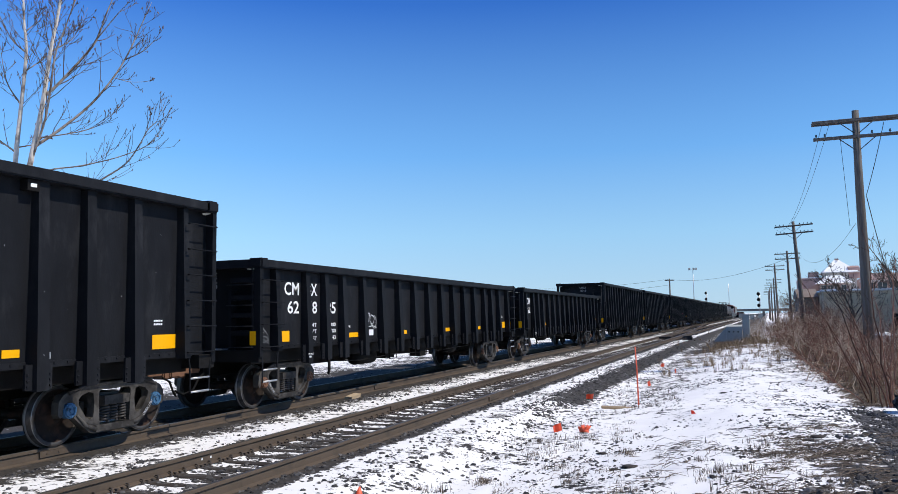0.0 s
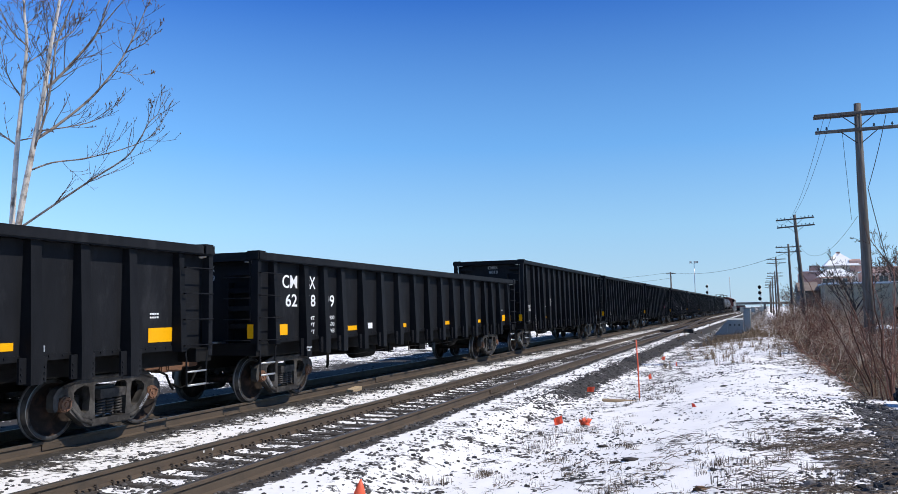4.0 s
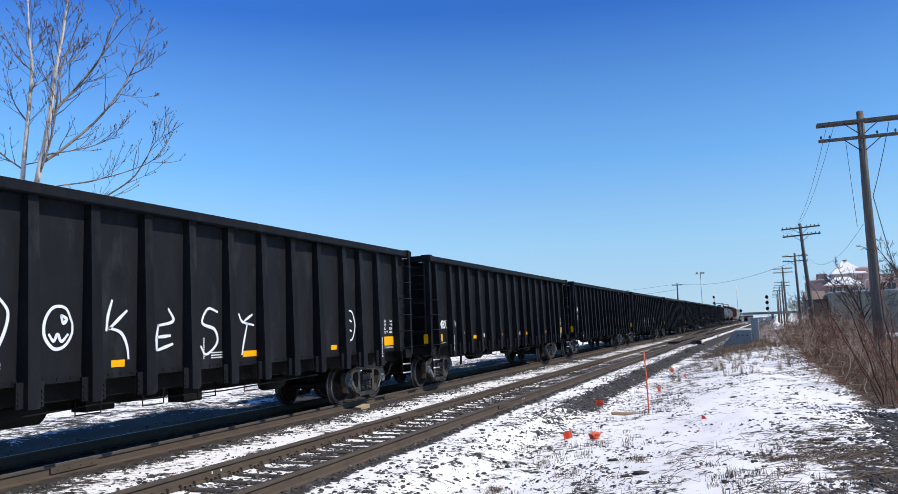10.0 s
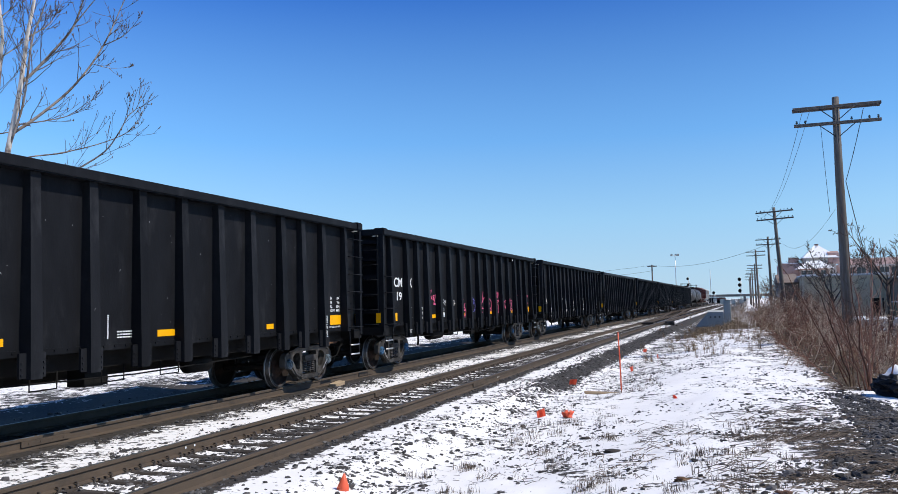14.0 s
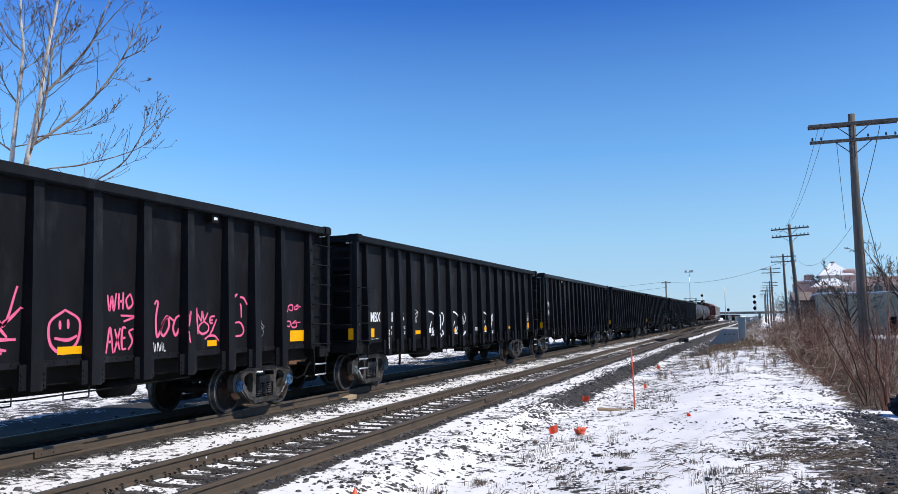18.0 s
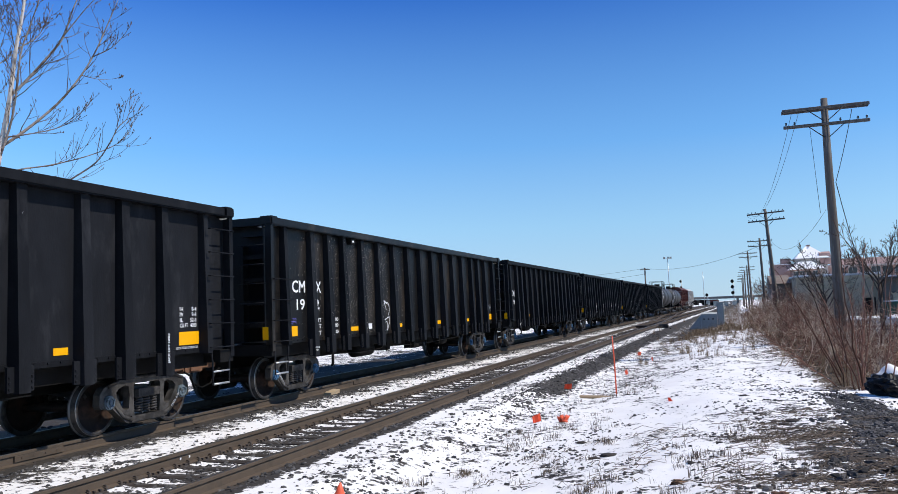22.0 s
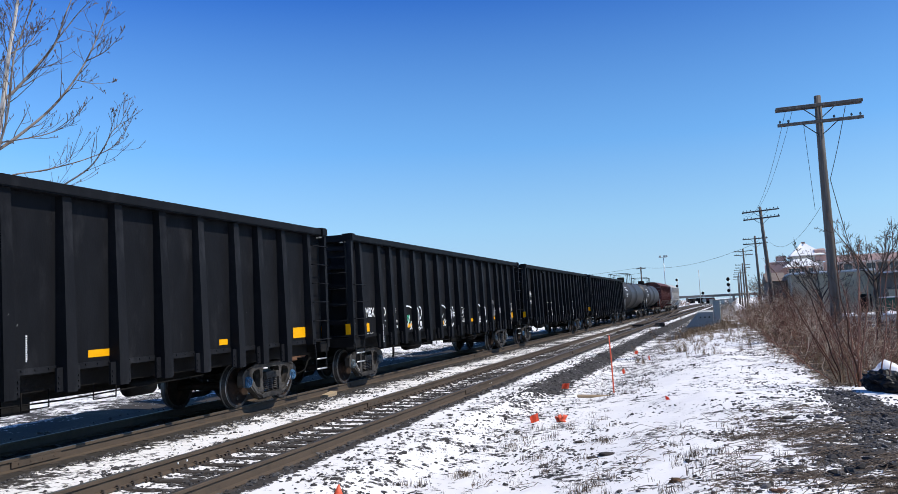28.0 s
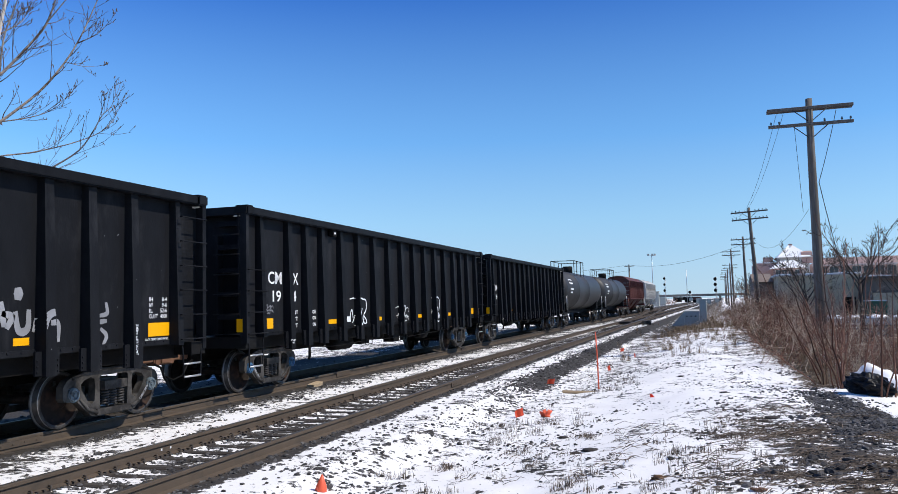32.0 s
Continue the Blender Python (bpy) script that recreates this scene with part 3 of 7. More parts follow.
part("lock_rod", tube(bmesh.new(), [(-3.0, 0.22, 0.10), (-0.3, 0.22, 0.14)], 0.025, 6), M["rail"], turnout)
for k in range(9):
    part("crossing_plank", box(bmesh.new(), NEAR - 0.66, NEAR + 0.66, 68.2 + 0.30 * k, 68.45 + 0.30 * k, -0.16, -0.03), M["tie"], track_near)
tagged(part("timber_block", box(bmesh.new(), -0.09, 0.09, -0.34, 0.34, -0.02, 0.10), M["tan_wood"], m=pose(-9.62, 18.6, -0.20, 2, 4, 8)), "pale sawn timber block lying beside the rail", "timber")

# ---- the train ----
BODY, PITCH, HALF = 18.6, 20.03, 1.60
LEAD0 = 13.63                     # lead end of the second car at the start
WHEEL_R = 0.46
TRUCK_IN = 1.88                   # truck centre from the body's end
BASE = 0.93                       # half the wheelbase
RIBS = (0.74, 1.98, 2.84, 3.70, 4.80, 5.91, 7.02, 8.14, 9.24, 10.34, 11.43, 12.52, 13.62, 14.80, 15.68, 16.66, 17.83)


def wheelset_mesh():
    bm = bmesh.new()
    for s in (-1, 1):
        x = s * 0.7535
        # flange inside, tread outside, dished plate and hub
        prof = [(x - s * 0.075, 0.10), (x - s * 0.07, 0.11), (x - s * 0.03, 0.30), (x - s * 0.045, 0.39), (x - s * 0.075, 0.40), (x - s * 0.075, WHEEL_R + 0.022),
                (x - s * 0.05, WHEEL_R + 0.027), (x - s * 0.035, WHEEL_R + 0.004), (x + s * 0.062, WHEEL_R - 0.004), (x + s * 0.068, WHEEL_R - 0.012),
                (x + s * 0.068, 0.395), (x + s * 0.05, 0.385), (x + s * 0.005, 0.34), (x - s * 0.005, 0.22), (x + s * 0.05, 0.14), (x + s * 0.085, 0.12), (x + s * 0.085, 0.06)]
        lathe(bm, prof, 40, "x", mats=[0, 0, 0, 0, 1, 1, 2, 1, 2, 1, 0, 0, 0, 0, 0, 0])
    tube(bm, [(-0.84, 0, 0), (-0.4, 0, 0), (0.4, 0, 0), (0.84, 0, 0)], [0.085, 0.075, 0.075, 0.085], 14)
    # chalk and rust mark on the plates, so that the turning shows
    for s in (-1, 1):
        box(bm, s * 0.7535 + s * 0.004 - 0.006, s * 0.7535 + s * 0.004 + 0.014, -0.03, 0.03, 0.24, 0.31, 1)
    return mesh_of("wheelset", bm, M["wheel"], M["tread"], M["rim_edge"])


def pierced_plate(bm, outline, holes, x0, x1):
    """A plate in the y-z plane with openings through it."""
    loops = []
    for loop in (outline, *holes):
        v = [bm.verts.new((x0, y, z)) for y, z in loop]
        loops.append([bm.edges.new((v[i], v[(i + 1) % len(v)])) for i in range(len(v))])
    got = bmesh.ops.triangle_fill(bm, use_beauty=True, use_dissolve=False, edges=[e for l in loops for e in l], normal=(1, 0, 0))
    faces = [f for f in got["geom"] if isinstance(f, bmesh.types.BMFace)]
    up = bmesh.ops.extrude_face_region(bm, geom=faces)
    bmesh.ops.translate(bm, verts=[v for v in up["geom"] if isinstance(v, bmesh.types.BMVert)], vec=(x1 - x0, 0, 0))


def side_frame_mesh(s):
    """Cast truck side frame, centred between its axles, railhead at z=0."""
    bm = bmesh.new()
    x0, x1 = sorted((s * 0.94, s * 1.08))
    B = BASE
    half = [(0.0, 0.135), (0.40, 0.135), (0.52, 0.16), (0.66, 0.27), (B - 0.10, 0.415), (B - 0.115, 0.52), (B - 0.10, 0.64), (B, 0.665), (B + 0.10, 0.64), (B + 0.125, 0.46), (B + 0.17, 0.44), (B + 0.21, 0.50),
            (B + 0.20, 0.68), (B + 0.12, 0.78), (B - 0.05, 0.835), (0.66, 0.90), (0.50, 0.935), (0.30, 0.93), (0.0, 0.93)]
    outline = half + [(-y, z) for y, z in half[-2:0:-1]]
    window = [(0.455, 0.39), (0.52, 0.36), (0.60, 0.40), (0.745, 0.60), (0.755, 0.69), (0.69, 0.75), (0.55, 0.79), (0.46, 0.76), (0.435, 0.60)]
    centre = [(-0.32, 0.25), (0.32, 0.25), (0.335, 0.50), (0.345, 0.76), (0.30, 0.80), (-0.30, 0.80), (-0.345, 0.76), (-0.335, 0.50)]
    pierced_plate(bm, outline, (window, [(-y, z) for y, z in window[::-1]], centre), x0, x1)
    bmesh.ops.recalc_face_normals(bm, faces=bm.faces)
    # raised ribs along the lower chord, and the spring seat
    box(bm, x0 - 0.03, x1 + 0.03, -0.42, 0.42, 0.155, 0.255)
    for q in (-1, 1):
        tube(bm, [(x1 + 0.004 if s > 0 else x0 - 0.004, q * 0.40, 0.20), (x1 + 0.004 if s > 0 else x0 - 0.004, q * 0.60, 0.27), (x1 + 0.004 if s > 0 else x0 - 0.004, q * (B - 0.14), 0.46)], [0.04, 0.036, 0.02], 7)
    tube(bm, [(x1 if s > 0 else x0, -B - 0.02, 0.80), (x1 if s > 0 else x0, -0.60, 0.90), (x1 if s > 0 else x0, 0.60, 0.90), (x1 if s > 0 else x0, B + 0.02, 0.80)], 0.030, 7)
    return mesh_of("side_frame", bm, M["cast"])


def spring_mesh():
    bm = bmesh.new()
    pts = []
    for k in range(6 * 10 + 1):
        t = 2 * math.pi * k / 10
        pts.append((0.068 * math.cos(t), 0.068 * math.sin(t), 0.29 + 0.27 * k / 60))
    tube(bm, pts, 0.021, 5)
    return mesh_of("spring", bm, M["spring"])


def cap_mesh(mat):
    bm = bmesh.new()
    lathe(bm, [(-0.06, 0.118), (0.055, 0.118), (0.055, 0.104), (0.078, 0.098), (0.078, 0.070), (0.062, 0.064), (0.062, 0.036), (0.080, 0.030), (0.080, 0.001)], 20, "x", smooth=False)
    for k in range(3):
        t = 2 * math.pi * k / 3 + 0.5
        box(bm, 0.07, 0.094, 0.084 * math.cos(t) - 0.013, 0.084 * math.cos(t) + 0.013, 0.084 * math.sin(t) - 0.013, 0.084 * math.sin(t) + 0.013)
    return mesh_of("bearing_cap", bm, mat)


WHEELSET = wheelset_mesh()
SIDE_FRAMES = {s: side_frame_mesh(s) for s in (-1, 1)}
SPRING = spring_mesh()
CAPS = {k: cap_mesh(M[k]) for k in ("blue", "rust", "grey_cap")}
BOLSTER = mesh_of("bolster", box(box(bmesh.new(), -0.93, 0.93, -0.24, 0.24, 0.56, 0.74), -1.13, 1.13, -0.27, 0.27, 0.56, 0.70), M["cast"])
BRAKE_BEAM = mesh_of("brake_beam", box(box(box(bmesh.new(), -0.72, 0.72, -0.05, 0.05, 0.42, 0.52), 0.66, 0.82, -0.06, 0.02, 0.36, 0.62), -0.82, -0.66, -0.06, 0.02, 0.36, 0.62), M["cast"])
WHEELS = []


def add_truck(car, y, cap, mark=""):
    truck = empty("truck", pose(0, y, 0))
    truck.parent = car
    for s in (-1, 1):
        part("side_frame", SIDE_FRAMES[s], (), truck)
        for k in (-0.18, 0.0, 0.18):
            part("spring", SPRING, (), truck, m=pose(s * 1.03, k, 0))
        for q in (-1, 1):
            part("bearing_cap", CAPS[cap], (), truck, "painted bearing cap" if cap != "rust" else "rusty bearing cap",
                 m=pose(s * 1.05, q * BASE, 0.54, 0, 0, 0 if s > 0 else 180))
    part("bolster", BOLSTER, (), truck)
    for q in (-1, 1):
        part("brake_beam", BRAKE_BEAM, (), truck, m=pose(0, q * (BASE - 0.52), 0))
        wheel = part("wheelset", WHEELSET, (), truck, m=pose(0, q * BASE, WHEEL_R + 0.0))
        WHEELS.append(wheel)
    if mark:
        if y < BODY / 2:
            part("stencil", text_mesh(mark, 0.05, M["grey_ink"], 0.31), (), truck, m=pose(1.128, -0.835, 0.515, -47))
        else:
            part("stencil", text_mesh(mark, 0.05, M["grey_ink"], 0.31), (), truck, m=pose(1.128, 0.61, 0.285, 47))
    return truck


def add_coupler(car, y, way):
    bm = bmesh.new()
    box(bm, -0.09, 0.09, *sorted((y + 0.3 * -way, y + way * 0.42)), 0.80, 0.96)
    box(bm, -0.16, 0.13, *sorted((y + way * 0.40, y + way * 0.68)), 0.74, 1.02)
    box(bm, 0.05, 0.17, *sorted((y + way * 0.55, y + way * 0.74)), 0.76, 1.00)
    bmesh.ops.bevel(bm, geom=bm.edges[:], offset=0.025, segments=2, affect="EDGES")
    part("coupler", bm, M["rust"], car, "rust-brown cast coupler")
    bm = bmesh.new()
    tube(bm, [(0.35, y + way * 0.1, 0.80), (0.36, y + way * 0.28, 0.72), (0.34, y + way * 0.42, 0.50), (0.25, y + way * 0.60, 0.42), (0.12, y + way * 0.70, 0.50)], 0.022, 7)
    part("air_hose", bm, M["dark"], car)


# shared pieces of the open cars -------------------------------------------------
def rib_mesh(top, s, foot, wide=1.0):
    """Hat-shaped side post, deeper towards its foot."""
    bm = bmesh.new()
    z = [top - 0.15, 0.5 * (top - 0.15 + 1.28), 1.28, foot]
    out = [1.535, 1.575, 1.615, 1.615]
    hw_out = [0.088 * wide, 0.095 * wide, 0.104 * wide, 0.10 * wide]
    hw_in = [w + 0.012 for w in hw_out]
    rows = []
    for k in range(4):
        xin = 1.40 if k < 3 else 1.46
        rows.append([bm.verts.new((s * a, b, z[k])) for a, b in ((xin, -hw_in[k]), (out[k], -hw_out[k]), (out[k], hw_out[k]), (xin, hw_in[k]))])
    for a, b in zip(rows, rows[1:]):
        for k in range(3):
            bm.faces.new((a[k], a[k + 1], b[k + 1], b[k]))
        bm.faces.new((a[3], a[0], b[0], b[3]))
    bm.faces.new(rows[0])
    bm.faces.new(rows[-1])
    # bolted gusset at the foot
    if foot < 1.1:
        g0, g1 = sorted((s * 1.50, s * 1.54))
        box(bm, g0, g1, -0.225, 0.225, foot + 0.02, 1.30)
        for b in (-0.19, 0.19):
            for zz in (foot + 0.07, foot + 0.15, foot + 0.23):
                a0, a1 = sorted((s * 1.535, s * 1.556))
                box(bm, a0, a1, b - 0.014, b + 0.014, zz - 0.014, zz + 0.014)
    return mesh_of("side_rib", bm, M["black"])


RIB = {(top, s, f, w): rib_mesh(top, s, f, w) for top in (3.09, 4.02) for s in (-1, 1) for f, w in ((0.93, 1.0), (0.90, 0.95), (1.22, 0.72))}
RUNG = mesh_of("rung", tube(tube(tube(bmesh.new(), [(1.66, -0.36, 0), (1.66, 0.36, 0)], 0.012, 6), [(1.60, -0.36, 0), (1.67, -0.36, 0)], 0.014, 6), [(1.60, 0.36, 0), (1.67, 0.36, 0)], 0.014, 6), M["black"])
END_RUNG = mesh_of("end_rung", tube(bmesh.new(), [(0.82, 0, 0), (1.46, 0, 0)], 0.013, 6), M["black"])


def flag_mesh(w, h, mat):
    bm = bmesh.new()
    box(bm, 0, 0.004, 0, w, 0, h)
    return mesh_of("reflector", bm, mat)


def gondola(name, top, label, paint="black", cap="blue", mark=""):
    car = empty(name)
    P = M[paint]
    for s in (-1, 1):
        a, b = sorted((s * 1.375, s * 1.41))
        bm = bmesh.new()
        box(bm, a, b, 0.03, BODY - 0.03, 1.27, top - 0.10)
        part("side_sheet", bm, P, car)
        bm = bmesh.new()                               # bolted lower edge of the sheets, and the sill behind it
        a, b = sorted((s * 1.40, s * 1.425))
        box(bm, a, b, 0.03, BODY - 0.03, 1.24, 1.33)
        for k in range(74):
            y = 0.4 + k * 0.242
            box(bm, s * 1.43 - 0.008, s * 1.43 + 0.008, y - 0.012, y + 0.012, 1.285, 1.309)
        part("sheet_edge", bm, P, car)
        bm = bmesh.new()
        a, b = sorted((s * 1.16, s * 1.20))
        box(bm, a, b, 0.3, BODY - 0.3, 0.96, 1.27)
        part("side_sill", bm, M["dark"], car)
        bm = bmesh.new()                               # top chord
        a, b = sorted((s * 1.36, s * 1.625))
        box(bm, a, b, 0.0, BODY, top - 0.17, top)
        bmesh.ops.bevel(bm, geom=bm.edges[:], offset=0.02, segments=2, affect="EDGES")
        part("top_chord", bm, P, car)
        for y in (0.0, BODY - 0.26):
            bm = bmesh.new()
            a, b = sorted((s * 1.32, s * 1.655))
            box(bm, a, b, y - 0.02, y + 0.28, top - 0.185, top + 0.025)
            bmesh.ops.bevel(bm, geom=bm.edges[:], offset=0.03, segments=2, affect="EDGES")
            part("corner_cap", bm, P, car)
        for k, y in enumerate(RIBS):
            kind = (1.22, 0.72) if k in (0, len(RIBS) - 1) else (0.90, 0.95) if k in (1, len(RIBS) - 2) else (0.93, 1.0)
            part("side_rib", RIB[(top, s, *kind)], (), car, m=pose(0, y, 0))
        for e, count in ((0, 4), (1, 6 if top > 3.5 else 4)):
            yc = 0.42 if e == 0 else BODY - 0.42
            for k in range(count):
                ob = part("rung", RUNG, (), car, m=pose(0, yc, 1.32 + 0.45 * k) if s > 0 else pose(0, yc, 1.32 + 0.45 * k, 0, 0, 180))
        for e in (0, 1):                               # corner post and stirrup step
            y0 = 0.0 if e == 0 else BODY - 0.11
            bm = bmesh.new()
            a, b = sorted((s * 1.46, s * 1.61))
            box(bm, a, b, y0, y0 + 0.11, 1.12, top - 0.16)
            part("corner_post", bm, P, car)
            yc = 0.40 if e == 0 else BODY - 0.40
            bm = bmesh.new()
            x = s * 1.58
            tube(bm, [(x, yc - 0.30, 1.22), (x, yc - 0.27, 1.05), (x, yc - 0.26, 0.62), (x, yc + 0.26, 0.62), (x, yc + 0.27, 1.05), (x, yc + 0.30, 1.22)], 0.017, 6, 0)
            tube(bm, [(x + s * 0.002, yc - 0.25, 0.625), (x + s * 0.002, yc + 0.25, 0.625)], 0.021, 6, 1)
            tube(bm, [(x, yc - 0.26, 0.86), (x, yc + 0.26, 0.86)], 0.019, 6, 1)
            part("stirrup_step", bm, (M["black"], M["galv"]), car, "black stirrup with bare worn treads")
    for e in (0, 1):
        way = -1 if e == 0 else 1
        ye = 0.0 if e == 0 else BODY
        inn = lambda d: ye - way * d
        bm = bmesh.new()
        box(bm, -1.374, 1.374, *sorted((inn(0.30), inn(0.34))), 1.18, top - 0.08)
        part("end_sheet", bm, P, car)
        bm = bmesh.new()
        box(bm, -1.46, 1.46, *sorted((inn(0.02), inn(0.36))), top - 0.17, top)
        part("end_chord", bm, P, car)
        for k in range(5 if top > 3.5 else 4):         # horizontal stiffeners at both corners of the end
            z = 1.62 + 0.50 * k if top > 3.5 else 1.55 + 0.36 * k
            for s in (-1, 1):
                a, b = sorted((s * 0.80, s * 1.372))
                part("end_stiffener", box(bmesh.new(), a, b, *sorted((inn(0.12), inn(0.31))), z, z + 0.10), P, car)
        for s in (-1, 1):
            a, b = sorted((s * 0.78, s * 0.84))
            part("end_stile", box(bmesh.new(), a, b, *sorted((inn(0.10), inn(0.31))), 1.2, top - 0.6), P, car)
            a, b = sorted((s * 1.37, s * 1.51))
            part("reflector", box(bmesh.new(), a, b, *sorted((inn(-0.006), inn(0.004))), 1.36, 1.64), M["yellow"], car, "yellow reflector")
            a, b = sorted((s * 1.22, s * 1.57))
            rim = bmesh.new()
            bmesh.ops.create_icosphere(rim, subdivisions=2, radius=1.0)
            for v in rim.verts:
                v.co = Vector(((a + b) / 2 + 0.5 * (b - a) * v.co.x, inn(0.10) + 0.06 * v.co.y, top - 0.195 + (0.022 + 0.012 * noise.noise(v.co * 3)) * v.co.z))
            part("white_rim", rim, M["snow"], car, "white rim under the corner")
        for k in range(6 if top > 3.5 else 4):
            for s in (1,):
                part("end_rung", END_RUNG, (), car, m=pose(0, inn(-0.03), 1.32 + 0.42 * k))
        bm = bmesh.new()
        box(bm, -1.58, 1.58, *sorted((inn(0.0), inn(0.42))), 1.02, 1.26)
        part("end_sill", bm, M["dark"], car)
        bm = bmesh.new()
        box(bm, -0.7, 0.7, *sorted((inn(-0.06), inn(0.28))), 1.262, 1.285)
        part("end_platform", bm, M["galv"], car, "bare steel grating platform")
        add_coupler(car, ye, way)
    bm = bmesh.new()
    box(bm, -1.37, 1.37, 0.34, BODY - 0.34, 1.22, 1.26)
    part("floor_plate", bm, M["dark"], car)
    bm = bmesh.new()
    box(bm, -0.17, 0.17, 0.1, BODY - 0.1, 0.72, 1.22)
    for y in RIBS[3:-3:2]:
        box(bm, -1.16, 1.16, y - 0.05, y + 0.05, 0.98, 1.22)
    part("centre_sill", bm, M["dark"], car)
    bm = bmesh.new()
    lathe(bm, [(5.6, 0.001), (5.62, 0.15), (5.70, 0.21), (6.70, 0.21), (6.78, 0.15), (6.80, 0.001)], 16, "y", (0.75, 0, 0.83))
    part("air_reservoir", bm, M["dark"], car)
    bm = bmesh.new()
    lathe(bm, [(12.3, 0.001), (12.32, 0.17), (12.9, 0.17), (12.95, 0.001)], 14, "y", (0.9, 0, 0.80))
    part("brake_cylinder", bm, M["dark"], car)
    part("brake_valve", box(bmesh.new(), 0.7, 1.05, 9.6, 10.1, 0.66, 0.96), M["dark"], car)
    part("pipe_bracket", box(bmesh.new(), 0.5, 0.8, 7.6, 8.2, 0.70, 0.98), M["dark"], car)
    bm = bmesh.new()
    tube(bm, [(1.2, 3.4, 0.86), (1.2, 5.2, 0.78), (1.15, 7.4, 0.84), (1.15, 10.6, 0.78), (1.1, 14.2, 0.84)], 0.014, 6)
    tube(bm, [(1.25, 3.45, 1.0), (1.25, 3.45, 0.62), (1.22, 3.45, 0.55)], 0.035, 6)
    for y in (7.0, 8.4, 9.8, 11.2):
        tube(bm, [(1.2, y, 0.98), (1.2, y, 0.72), (1.2, y + 0.5, 0.72), (1.2, y + 0.5, 0.98)], 0.012, 6)
    part("brake_rigging", bm, M["dark"], car)
    for y in (TRUCK_IN, BODY - TRUCK_IN):
        add_truck(car, y, cap, mark)
    return car


def put_flat(car, name, me, y, z, label="", x=1.414):
    return part(name, me, (), car, label, m=pose(x, y, z))


FLAG = {k: flag_mesh(*v) for k, v in {"big": (0.42, 0.23, M["yellow"]), "long": (0.53, 0.115, M["yellow"]), "mid": (0.58, 0.115, M["yellow"]), "small": (0.28, 0.11, M["yellow"]),
                                      "tall": (0.62, 0.24, M["yellow"]), "white": (0.28, 0.15, M["white"]), "grey": (0.40, 0.09, M["galv"])}.items()}


